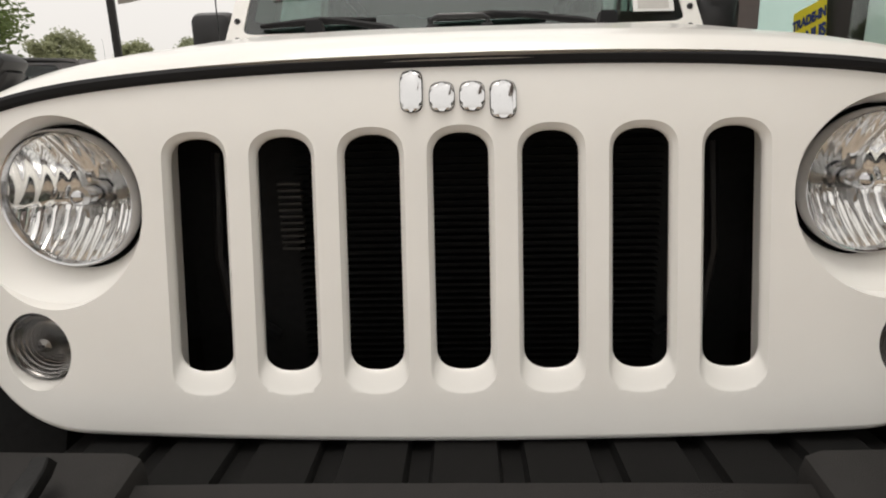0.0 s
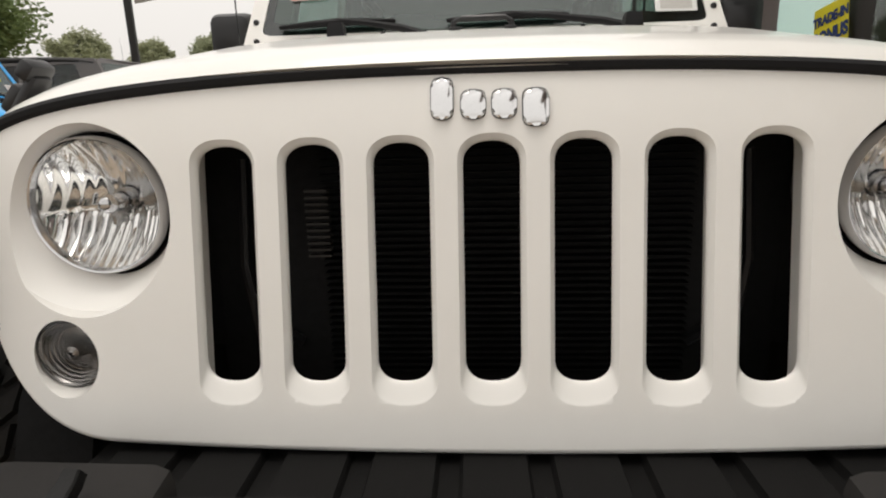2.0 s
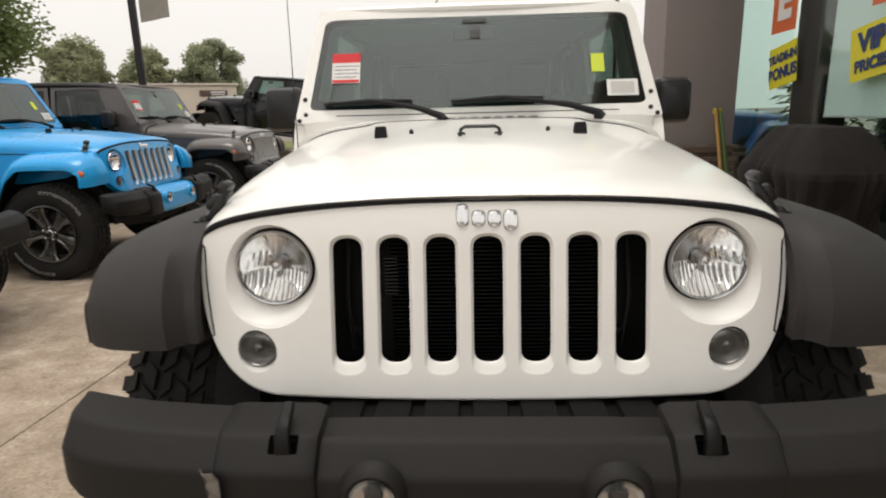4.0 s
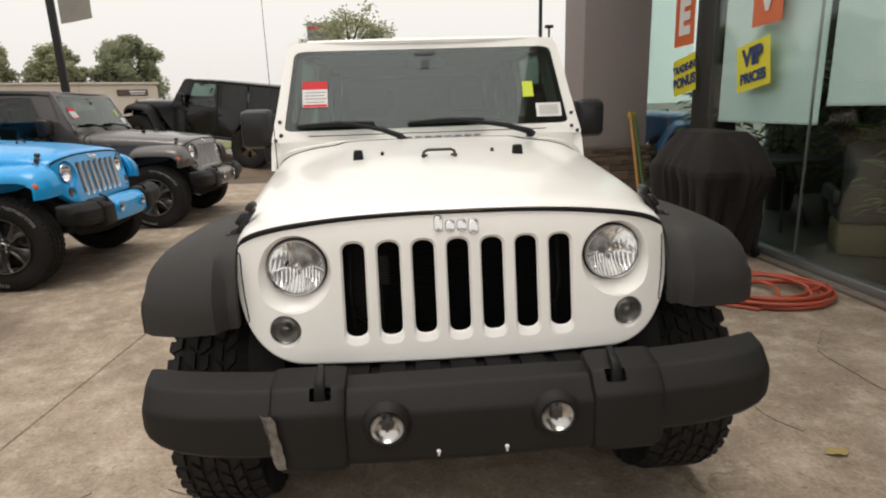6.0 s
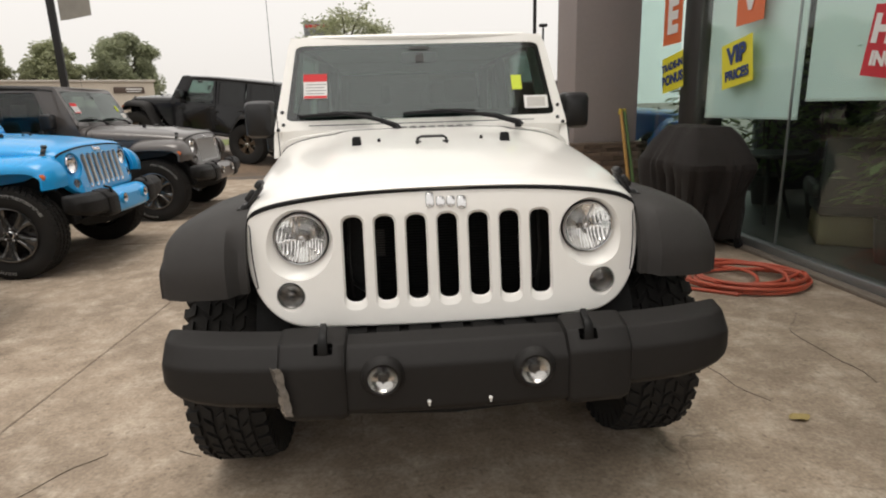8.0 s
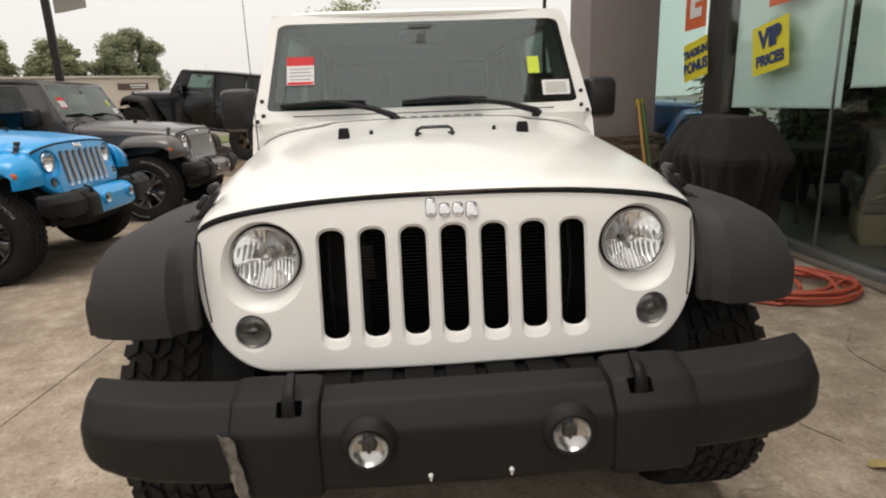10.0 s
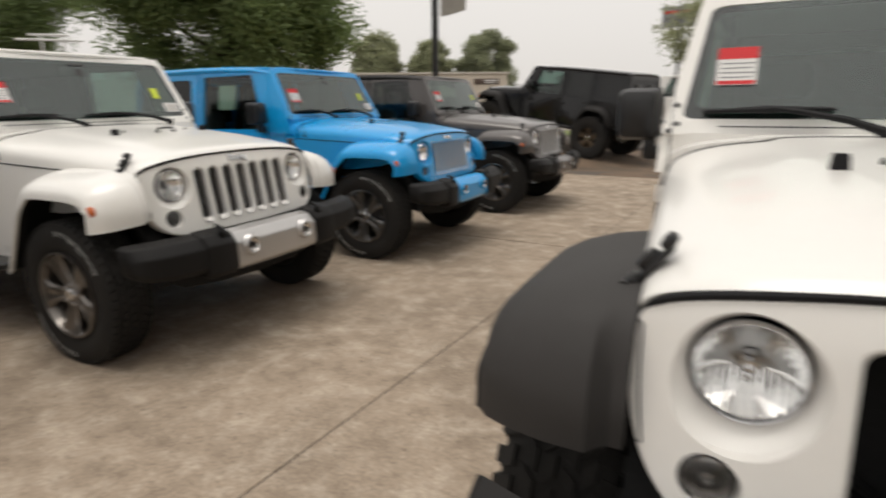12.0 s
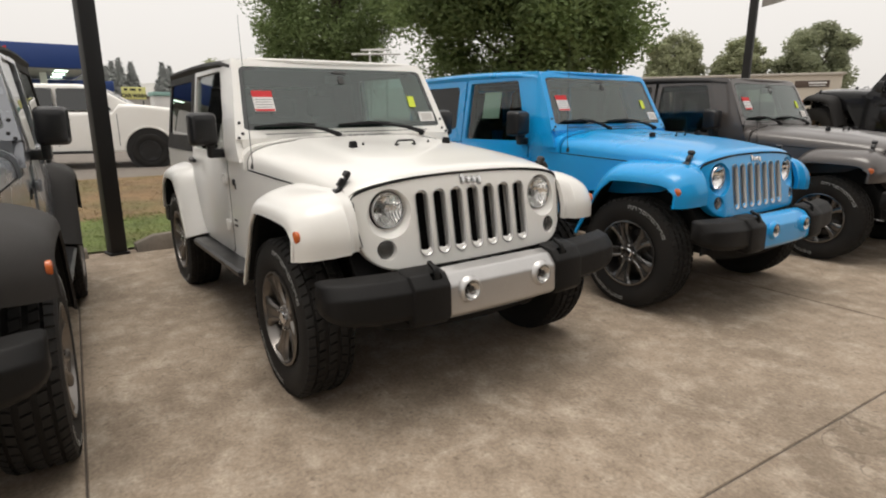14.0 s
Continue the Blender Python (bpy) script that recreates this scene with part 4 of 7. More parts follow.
def build_off_road_car(m, label, paint, flare, top, metal, centre, doors=2, mud=False, extra=False, tyre=None, group="parked off-road cars", trim=None):
    car = thing("off_road_car", m, label, "car", group)
    long = 0.0 if doors == 2 else 0.523
    r, w = (0.408, 0.262) if mud else (0.405, 0.240)
    if tyre:
        r, w = tyre
    fy, ry = 0.385, 0.385 + 2.424 + long
    end = ry + 0.74
    place("grille", MESHES["grille"], paint, car, "grille panel with seven slots")
    piece(("hood",), "hood", hood_build, paint, car)
    if trim:
        def slot_trim(bm):
            rings = []
            for d, w, h in ((-0.0035, 0.0385, -0.001), (-0.0045, 0.0350, -0.004), (0.002, 0.0300, -0.009), (0.018, 0.0272, -0.0150), (0.024, 0.0272, -0.0150), (0.020, 0.0320, -0.0110), (0.004, 0.0345, -0.0060)):
                ring = []
                for half, zc in ((1, 1.0385 + h * 0.55 - w), (-1, 0.7195 - h * 1.3 + w)):
                    for j in range(9):
                        a = math.pi * j / 8
                        x, z = half * w * math.cos(a), zc + half * w * math.sin(a)
                        ring.append((x, grille_y(0, zc) + (z - zc) * 0.165 + d, z))
                rings.append(ring)
            loft(bm, rings + rings[:1], True, False)
        for k in range(-3, 4):
            o = piece(("slottrim",), "slot_trim", slot_trim, trim, car, "silver slot trim")
            o.location = (k * PITCH, 0, 0)
    piece(("seal",), "hood_seal", hood_seal_build, SEAL, car)
    for s in (-1, 1):
        headlamp(car, s, "")
        piece(("seam", s), "panel_gap", side_seam_build(s), SEAL, car)

        def hgap(bm, s=s):
            tube(bm, [(s * (table(HOOD, y)[2] + 0.0005), y, table(HOOD, y)[1] - 0.004) for y in (0.06, 0.2, 0.4, 0.6, 0.8, 1.0, 1.2)], 0.0045, 6)
        piece(("hgap", s), "hood_gap", hgap, SEAL, car)
    bumper(car, centre, extra)

    def core(bm):
        box(bm, (0, 0.13, 0.88), (0.80, 0.05, 0.44), 0.01)
    rad = piece(("core",), "radiator", core, VOID, car, "black radiator behind the grille slots")

    def louvre(bm):
        box(bm, (0.02, 0.095, 0.0), (0.50, 0.020, 0.0032))
    for i in range(38 if extra else 0):
        o = piece(("louvre",), "radiator_fin", louvre, FIN, rad)
        o.location = (0, 0, 0.69 + 0.0098 * i)

    def fin(bm):
        box(bm, (-0.222, 0.045, 0.0), (0.030, 0.012, 0.003))
    for i in range(11 if extra else 0):
        o = piece(("fin",), "cooler_fin", fin, COOLER, rad)
        o.location = (0, 0, 0.875 + 0.0085 * i)
    for s in (-1, 1):
        def brace(bm, s=s):
            tube(bm, [(s * 0.275, 0.10, 0.73), (s * 0.325, 0.08, 0.775)], 0.009, 6)

        def hoserun(bm, s=s):
            tube(bm, [(s * 0.325, 0.07, 1.0), (s * 0.332, 0.06, 0.86), (s * 0.325, 0.08, 0.72)], 0.006, 6)
        piece(("brace", s), "radiator_brace", brace, GLOSSPL, car)
        piece(("hoserun", s), "cable", hoserun, GLOSSPL, car)

    def bulk(bm):
        box(bm, (0, 0.62, 0.86), (1.18, 1.02, 0.30), 0.03)
        box(bm, (0, 1.9 + long / 2, 0.47), (1.0, 2.9 + long, 0.16), 0.03)
        box(bm, (0, fy, 0.42), (1.3, 0.10, 0.10), 0.03)
        box(bm, (0, ry, 0.42), (1.3, 0.12, 0.12), 0.03)
        box(bm, (0, -0.02, 0.56), (0.9, 0.1, 0.14), 0.02)
    piece(("bulk", doors), "chassis", bulk, VOID, car, "dark underside, axles and engine bay")
    for s in (-1, 1):
        piece(("ff", s), "front_fender", flare_build(FLARE_F, s, 0, 0.650), flare, car)
        piece(("rf", s, doors), "rear_fender", flare_build(FLARE_R, s, ry, 0.765), flare, car)
        piece(("fli", s), "fender_lining", flare_lining(FLARE_F, s, 0, 0.650), VOID, car)
        piece(("rli", s, doors), "fender_lining", flare_lining(FLARE_R, s, ry, 0.765), VOID, car)
        piece(("fl", s), "wheel_house", liner_build(s, fy, 0.42, 0.54, 0.65), VOID, car)
        piece(("rl", s, doors), "wheel_house", liner_build(s, ry, 0.46, 0.56, 0.78), VOID, car)
        for y in (fy, ry):
            wheel(car, s, y, r, w, mud, metal, lettered=not mud, drop=max(0.0, r - 0.41) * 2.4)

        def eng(bm, s=s):
            rings = []
            for y in (0.035, 0.10, 0.3, 0.6, 0.9, 1.2, 1.36, 1.54):
                _, zs, hw, _ = table(HOOD, y)
                x = lerp(hw, 0.775, smooth((y - 1.1) / 0.4))
                zt = zs - 0.007 if y <= 1.2 else lerp(zs, 1.165, smooth((y - 1.2) / 0.3))
                zb = 0.80 + 0.14 * (1 - smooth(y / 0.45)) if y < 0.95 else lerp(0.80, 0.50, smooth((y - 0.95) / 0.1))
                rings.append([(s * x, y, zt), (s * (x + 0.004), y, lerp(zt, zb, 0.3)), (s * (x + 0.004), y, zb), (s * (x - 0.03), y, zb), (s * (x - 0.03), y, zt)])
            loft(bm, rings)
        piece(("eng", s), "side_panel", eng, paint, car)

        d1 = 2.52 if doors == 2 else 2.42
        lows = [[(1.560, 0.515), (2.20 if doors == 2 else 2.41, 0.515), (d1 - 0.16 if doors == 2 else d1, 0.60), (d1, 0.84), (d1, 1.135), (1.560, 1.135)]]
        ups = [([(1.520, 1.135), (d1, 1.135), (d1 - 0.02, 1.735), (1.735, 1.735)], [(1.590, 1.165), (d1 - 0.055, 1.165), (d1 - 0.07, 1.69), (1.775, 1.69)])]
        if doors == 4:
            lows.append([(2.44, 0.515), (2.75, 0.515), (2.92, 0.62), (3.14, 0.90), (3.20, 1.135), (2.44, 1.135)])
            ups.append(([(2.44, 1.135), (3.20, 1.135), (3.17, 1.735), (2.44, 1.735)], [(2.49, 1.165), (3.15, 1.165), (3.12, 1.69), (2.49, 1.69)]))
        for k, (lo, (uo, ui)) in enumerate(zip(lows, ups)):
            def low(bm, lo=lo, s=s):
                slab(bm, frame_pts(rpoly(lo, 0.03), lambda z: 0.786 + 0.01 * math.sin((z - 0.5) / 0.64 * math.pi), s), (-s * 0.05, 0, 0), None, 0.006)
            door = piece(("door", doors, k, s), "door", low, paint, car)

            def shut(bm, lo=lo, s=s):
                cy, cz = sum(p[0] for p in lo) / len(lo), sum(p[1] for p in lo) / len(lo)
                wide = [(y + math.copysign(0.007, y - cy), z + math.copysign(0.007, z - cz)) for y, z in lo]
                slab(bm, frame_pts(rpoly(wide, 0.034), lambda z: 0.7765, s), (-s * 0.02, 0, 0))
            piece(("shut", doors, k, s), "door_seal", shut, SEAL, door)

            def up(bm, uo=uo, ui=ui, s=s):
                slab(bm, frame_pts(rpoly(uo, 0.03), side_x, s, 0.008), (-s * 0.04, 0, 0), frame_pts(rpoly(ui, 0.03), side_x, s, 0.008))
            piece(("dframe", doors, k, s), "window_frame", up, paint, door)

            def gl(bm, ui=ui, s=s):
                slab(bm, frame_pts(rpoly(ui, 0.03), side_x, s, -0.008), (-s * 0.004, 0, 0))
            piece(("dglass", doors, k, s), "window", gl, DOORGLASS if k == 0 else TINTED, door).visible_shadow = False
            y1 = lo[4][0] if k == 0 else 3.19

            def handle(bm, s=s, y1=y1):
                box(bm, (s * 0.812, y1 - 0.10, 1.075), (0.03, 0.15, 0.028), 0.010)
                lathe(bm, [(0.02, 0), (0.02, s * 0.03)], "x", (s * 0.79, y1 - 0.045, 1.075), 12)
            piece(("dhandle", doors, k, s), "door_handle", handle, GLOSSPL, door)

            def hinge(bm, s=s, y0=lo[0][0]):
                box(bm, (s * 0.798, y0 + 0.015, 0.70), (0.02, 0.11, 0.05), 0.006)
                lathe(bm, [(0.012, -0.034), (0.012, 0.034)], "z", (s * 0.808, y0 - 0.005, 0.70), 10)
            piece(("dhinge", doors, k, s), "door_hinge", hinge, paint, door)
            piece(("dhinge", doors, k, s), "door_hinge", hinge, paint, door).location = (0, 0, 0.30)

        def tub(bm, s=s):
            a0 = d1 - 0.02 if doors == 2 else 2.95
            pts = [(1.54, 0.47), (ry - 0.52, 0.47), (ry - 0.47, 0.62), (ry - 0.34, 0.85), (ry - 0.2, 0.94), (ry + 0.16, 0.94), (ry + 0.33, 0.85), (ry + 0.44, 0.62), (end, 0.60), (end + 0.01, 1.13), (1.54, 1.13)]
            slab(bm, [(s * 0.775, y, z) for y, z in pts], (-s * 0.05, 0, 0))
        piece(("tub", doors, s), "body_side", tub, paint, car)

        y0q = d1 + 0.012 if doors == 2 else 3.215

        def quarter(bm, s=s):
            slab(bm, frame_pts(rpoly([(y0q, 1.135), (end, 1.135), (end - 0.06, 1.735), (y0q, 1.735)], 0.02), side_x, s, 0.006), (-s * 0.03, 0, 0),
                 frame_pts(rpoly([(y0q + 0.10, 1.255), (end - 0.09, 1.255), (end - 0.12, 1.67), (y0q + 0.10, 1.67)], 0.05), side_x, s, 0.006))

        def quarterglass(bm, s=s):
            slab(bm, frame_pts(rpoly([(y0q + 0.095, 1.25), (end - 0.085, 1.25), (end - 0.115, 1.675), (y0q + 0.095, 1.675)], 0.05), side_x, s, -0.002), (-s * 0.006, 0, 0))
        ht = piece(("quarter", doors, s), "hardtop_side", quarter, top, car)
        piece(("qglass", doors, s), "quarter_window", quarterglass, TINTED, ht).visible_shadow = False

        def mirror(bm, s=s):
            rings = []
            for dy, k in ((-0.085, 0.60), (-0.072, 0.84), (-0.04, 0.97), (0.02, 1.0), (0.05, 0.97)):
                rings.append([(s * 0.906 + p.x * k, 1.560 + dy, 1.318 + p.y * k) for p in rpoly([(-0.082, -0.104), (0.082, -0.104), (0.082, 0.104), (-0.082, 0.104)], 0.036, 5)])
            loft(bm, rings)
            box(bm, (s * 0.862, 1.575, 1.195), (0.05, 0.06, 0.12), 0.018)
            box(bm, (s * 0.815, 1.590, 1.165), (0.09, 0.075, 0.06), 0.018)

        def mglass(bm, s=s):
            box(bm, (s * 0.906, 1.612, 1.318), (0.140, 0.004, 0.180), 0.0018)
        mi = piece(("mirror", s), "door_mirror", mirror, GLOSSPL, car, "square black door mirror")
        piece(("mglass", s), "mirror_glass", mglass, CHROME, mi)

        def latch(bm, s=s):
            m4 = pose(s * 0.640, 0.112, 1.078, 0, s * 52, 0) @ Matrix.Scale(0.98, 4)
            box(bm, (0, 0, 0), (0.10, 0.036, 0.016), 0.006, m4)
            box(bm, (0, 0.0, 0.014), (0.045, 0.026, 0.022), 0.007, m4)
            box(bm, (s * -0.05, 0.0, 0.01), (0.03, 0.05, 0.024), 0.008, m4)
            box(bm, (s * 0.05, 0.0, 0.008), (0.03, 0.05, 0.022), 0.008, m4)
            lathe(bm, [(0.010, -0.03), (0.010, 0.03)], "y", m4 @ Vector((s * 0.062, 0, 0.012)), 10)
        piece(("latch", s), "hood_latch", latch, GLOSSPL, car, "black rubber hood latch")

        def stop(bm, s=s):
            loft(bm, [[(s * 0.318 + q * k, 0.64 + p * k, z) for q, p in ((-0.019, -0.017), (0.019, -0.017), (0.019, 0.017), (-0.019, 0.017))] for z, k in ((1.20, 1.05), (1.236, 0.92), (1.246, 0.75))])
        piece(("stop", s), "hood_bumper", stop, SEAL, car, "black rubber bump stop")

        def nozzle(bm, s=s):
            lathe(bm, [(0.007, 0), (0.007, 0.016), (0.003, 0.022)], "z", (s * 0.225, 0.70, 1.212), 10)
        piece(("nozzle", s), "washer_nozzle", nozzle, SEAL, car)

        def marker(bm, s=s):
            lathe(bm, [(0.027, -s * 0.01), (0.027, s * 0.005), (0.022, s * 0.009), (0.006, s * 0.011)], "x", (s * 0.920, 0.005, 0.880), 24)
        if not extra:
            piece(("marker", s), "side_marker_lamp", marker, ORANGE, car, "round orange marker lamp")

        def badge(bm, s=s):
            lathe(bm, [(0.022, 0.0), (0.022, s * 0.01), (0.01, s * 0.014)], "x", (s * 0.772, 1.44, 0.985), 16)
            box(bm, (s * 0.775, 1.415, 0.96), (0.012, 0.012, 0.035), 0.003)
        piece(("badge", s), "fender_badge", badge, GLOSSPL, car)

        def fender_slots(bm, s=s):
            for z in (0.70, 0.735):
                box(bm, (s * 0.776, 1.475, z), (0.008, 0.060, 0.014), 0.003)
        piece(("fslots", s), "fender_vent", fender_slots, SEAL, car, "two small black vent slots")

        def step(bm, s=s):
            ys = (1.02, 1.08, ry - 0.55, ry - 0.48)
            loft(bm, [[(s * x, y, z) for x, z in ((0.70, 0.50), (0.885 - d, 0.50), (0.90 - d, 0.488), (0.895 - d, 0.46), (0.70, 0.44))] for y, d in zip(ys, (0.08, 0.0, 0.0, 0.08))])
        piece(("step", doors, s), "side_step", step, GLOSSPL, car, "black side step")

        def tail(bm, s=s):
            box(bm, (s * 0.70, end + 0.03, 0.98), (0.11, 0.05, 0.21), 0.012)
        piece(("tail", doors, s), "tail_lamp", tail, RED, car)

    screen_parts(car, paint, extra)

    def roof(bm):
        rows = []
        for y, dz, k in ((1.515, -0.062, 0.97), (1.545, -0.046, 1.0), (1.78, -0.014, 1.003), (2.2, 0.006, 1.005), (2.6, 0.014, 1.005), (end - 0.12, 0.014, 1.0), (end - 0.05, -0.01, 0.98)):
            row = []
            for i in range(-14, 15):
                u = i / 14
                x = 0.716 * k * (math.sin(u * math.pi / 2))
                row.append((x, y, 1.740 + dz + 0.046 * max(0, 1 - abs(x / (0.716 * k)) ** 5) ** 0.36 + 0.008 * (1 - u * u)))
            rows.append(row)
        loft(bm, [r + [(x * 0.95, y, 1.685) for x, y, z in r[::-1]] for r in rows])
    piece(("roof", doors), "hardtop_roof", roof, top, car)

    def headrail(bm):
        pts = [screen_pt(u * 0.60, 0.985) + Vector((0, 0.022, 0.0)) for u in [i / 10 - 1 for i in range(21)]]
        tube(bm, pts, 0.018, 8)
    piece(("headrail",), "windscreen_header", headrail, paint, car)

    def tailgate(bm):
        slab(bm, [(-0.775, end, 0.60), (0.775, end, 0.60), (0.775, end, 1.13), (-0.775, end, 1.13)], (0, 0.03, 0))
        slab(bm, [(-0.77, end - 0.005, 1.13), (0.77, end - 0.005, 1.13), (0.69, end - 0.065, 1.735), (-0.69, end - 0.065, 1.735)], (0, 0.03, 0.0),
             [(-0.66, end - 0.015, 1.21), (0.66, end - 0.015, 1.21), (0.60, end - 0.058, 1.66), (-0.60, end - 0.058, 1.66)])
    piece(("tailgate", doors), "tailgate", tailgate, paint, car)

    def rglass(bm):
        slab(bm, [(-0.665, end - 0.01, 1.20), (0.665, end - 0.01, 1.20), (0.605, end - 0.055, 1.67), (-0.605, end - 0.055, 1.67)], (0, 0.005, 0))
    piece(("rglass", doors), "rear_window", rglass, TINTED, car).visible_shadow = False
    sp = piece(("wheel",), "spare_wheel", rim_build, metal, car)
    sp.matrix_local = pose(0.05, end + 0.17, 0.98, 0, 0, 90)
    piece(("tyre", r, w, mud), "tyre", tyre_build(r, w, mud), RUBBER, sp)
    piece(("tread", r, w, mud), "tread", tread_build(r, w, mud), RUBBER, sp)
    for k in range(5):
        piece(("spoke", k), "spoke", spoke_build(k), metal, sp)

    def rbump(bm):
        sweep = [[(x, end + 0.06 + y, z) for y, z in rpoly([(0, 0.44), (0.16, 0.44), (0.16, 0.62), (0, 0.62)], 0.03)] for x in (-0.84, -0.8, 0.8, 0.84)]
        loft(bm, sweep)
    piece(("rbump", doors), "rear_bumper", rbump, PLASTIC, car)

    def dash(bm):
        rows = [[(x, 1.38 + y, z) for y, z in ((0, 1.05), (0.0, 1.235), (0.06, 1.265), (0.22, 1.27), (0.34, 1.22), (0.34, 1.0))] for x in (-0.70, -0.68, 0.68, 0.70)]
        loft(bm, rows)
    piece(("dash",), "dashboard", dash, DASH, car)

    def wheelb(bm):
        m4 = pose(0.36, 1.90, 1.17, 65, 0, 0)
        tube(bm, [m4 @ Vector((0.185 * math.cos(a), 0.185 * math.sin(a), 0)) for a in [math.tau * i / 24 for i in range(24)]], 0.016, 6, closed=True)
        box(bm, (0, 0, -0.02), (0.36, 0.05, 0.03), 0.01, m4)
        tube(bm, [m4 @ Vector((0, 0, 0)), (0.36, 1.7, 1.05)], 0.03, 8)
    piece(("steer",), "steering_wheel", wheelb, GLOSSPL, car)
    rows_ = [(2.25, -0.36), (2.25, 0.36)] + [(3.05 + long * 1.1, -0.3), (3.05 + long * 1.1, 0.3)]
    for i, (y, x) in enumerate(rows_):
        def seat(bm):
            box(bm, (0, -0.1, 0.80), (0.50, 0.52, 0.16), 0.05)
            box(bm, (0, 0.20, 1.12), (0.48, 0.15, 0.62), 0.06, pose(0, 0, 0, -12) @ Matrix.Translation((0, 0.20, 0.06)))
            box(bm, (0, 0.47, 1.52), (0.26, 0.09, 0.18), 0.04)
        o = piece(("seat",), "seat", seat, FABRIC, car)
        o.location = (x, y - 0.05, -0.04)

    def bar(bm):
        for s in (-1, 1):
            tube(bm, [(s * 0.62, 1.66, 1.70), (s * 0.62, 2.45, 1.72), (s * 0.64, end - 0.3, 1.70), (s * 0.66, end - 0.05, 1.1)], 0.04, 8)
            tube(bm, [(s * 0.63, 2.48, 1.72), (s * 0.69, 2.52, 0.9)], 0.04, 8)
        tube(bm, [(-0.62, 2.47, 1.72), (0.62, 2.47, 1.72)], 0.04, 8)
    piece(("bar", doors), "roll_bar", bar, FABRIC, car)

    def floor_(bm):
        box(bm, (0, (1.5 + end) / 2, 0.60), (1.46, end - 1.52, 0.03))
        box(bm, (0, 1.50, 0.9), (1.46, 0.03, 0.62))
    piece(("cabin", doors), "cabin_floor", floor_, FABRIC, car)

    def bracket(bm):
        z0 = 1.2185
        tube(bm, [(-0.062, 0.60, z0 - 0.01), (-0.060, 0.60, z0 + 0.014), (-0.046, 0.60, z0 + 0.022), (0.046, 0.60, z0 + 0.022), (0.060, 0.60, z0 + 0.014), (0.062, 0.60, z0 - 0.01)], 0.006, 8)
        for s in (-1, 1):
            box(bm, (s * 0.058, 0.60, z0 + 0.001), (0.026, 0.02, 0.008), 0.003)
    piece(("foot",), "hood_bracket", bracket, GLOSSPL, car, "black bracket on the hood")

    def badge_shapes(grow, y0):
        """A tall rounded plate and three low ones in a row."""
        def build(bm):
            for x0, x1, z0, z1 in ((-0.066, -0.042, 1.046, 1.091), (-0.033, -0.006, 1.046, 1.077), (0.001, 0.028, 1.046, 1.077), (0.035, 0.063, 1.037, 1.077)):
                g = grow
                slab(bm, [(p.x, grille_y(0, p.y) + y0, p.y) for p in rpoly([(x0 - g, z0 - g), (x1 + g, z0 - g), (x1 + g, z1 + g), (x0 - g, z1 + g)], 0.011, 5)], (0, 0.009, 0), None, 0.0035)
        return build
    bg = piece(("badgeback",), "badge", badge_shapes(0.0009, -0.0035), GLOSSPL, car, "chrome maker's badge as plain shapes")
    piece(("badgebar",), "badge_face", badge_shapes(0.0, -0.0065), BADGE, bg, "bright chrome face")

    def antenna(bm):
        tube(bm, [(-0.735, 1.13, 1.12), (-0.738, 1.14, 1.16), (-0.74, 1.16, 1.95)], [0.005, 0.0024, 0.0012], 6)
        lathe(bm, [(0.018, 0), (0.015, 0.02), (0.008, 0.035)], "z", (-0.735, 1.13, 1.09), 10)
    piece(("antenna",), "antenna", antenna, GLOSSPL, car)
    return car


# ---- ground ----
CONCRETE = concrete("worn_concrete", (0.344, 0.272, 0.203), (0.185, 0.143, 0.103), (0.50, 0.422, 0.336))
JOINT = mat("dark_joint_filler", (0.105, 0.086, 0.070), 0.9, vary=0.2)
ASPHALT = mat("brown_grey_asphalt", (0.19, 0.165, 0.142), 0.9, vary=0.18, scale=1.5, bump=0.5, bump_scale=90)
LAWN = mat("dry_lawn", (0.122, 0.156, 0.042), 0.95, vary=0.45, scale=3.0, dirt=(0.18, 0.15, 0.062), dirt_amount=0.65, dirt_scale=1.3)
DRYLAWN = mat("parched_lawn", (0.20, 0.130, 0.066), 0.95, vary=0.45, scale=3.0, dirt=(0.11, 0.12, 0.04), dirt_amount=0.7, dirt_scale=0.6)

bm = bmesh.new()
box(bm, (0, 0, -0.52), (900, 900, 1.0))
solo("ground", bm, ASPHALT, "flat brown grey asphalt ground to the horizon", "ground", kind="structure")

lot = thing("pavement", pose(-1.857, 2.955, 0, 0, 0, -2.9), "worn light concrete paving in large slabs with dark joints", "paving", kind="structure")
bm = bmesh.new()
box(bm, (0, 0, -0.012), (13.4, 16.6, 0.012))
part("joint_bed", bm, JOINT, lot, "dark joint filler")
SLABS = [(-5.68, -0.0042), (0.0042, 5.0)]
for i, (xa, xb) in enumerate(SLABS):
    for ya, yb in ((-9.9, -7.91), (-7.89, -3.214), (-3.205, 1.489), (1.511, 6.2), (6.21, 7.5)):
        bm = bmesh.new()
        box(bm, ((xa + xb) / 2, (ya + yb) / 2, -0.010), (xb - xa, yb - ya, 0.020), 0.004, segments=1)
        part("slab", bm, CONCRETE, lot)

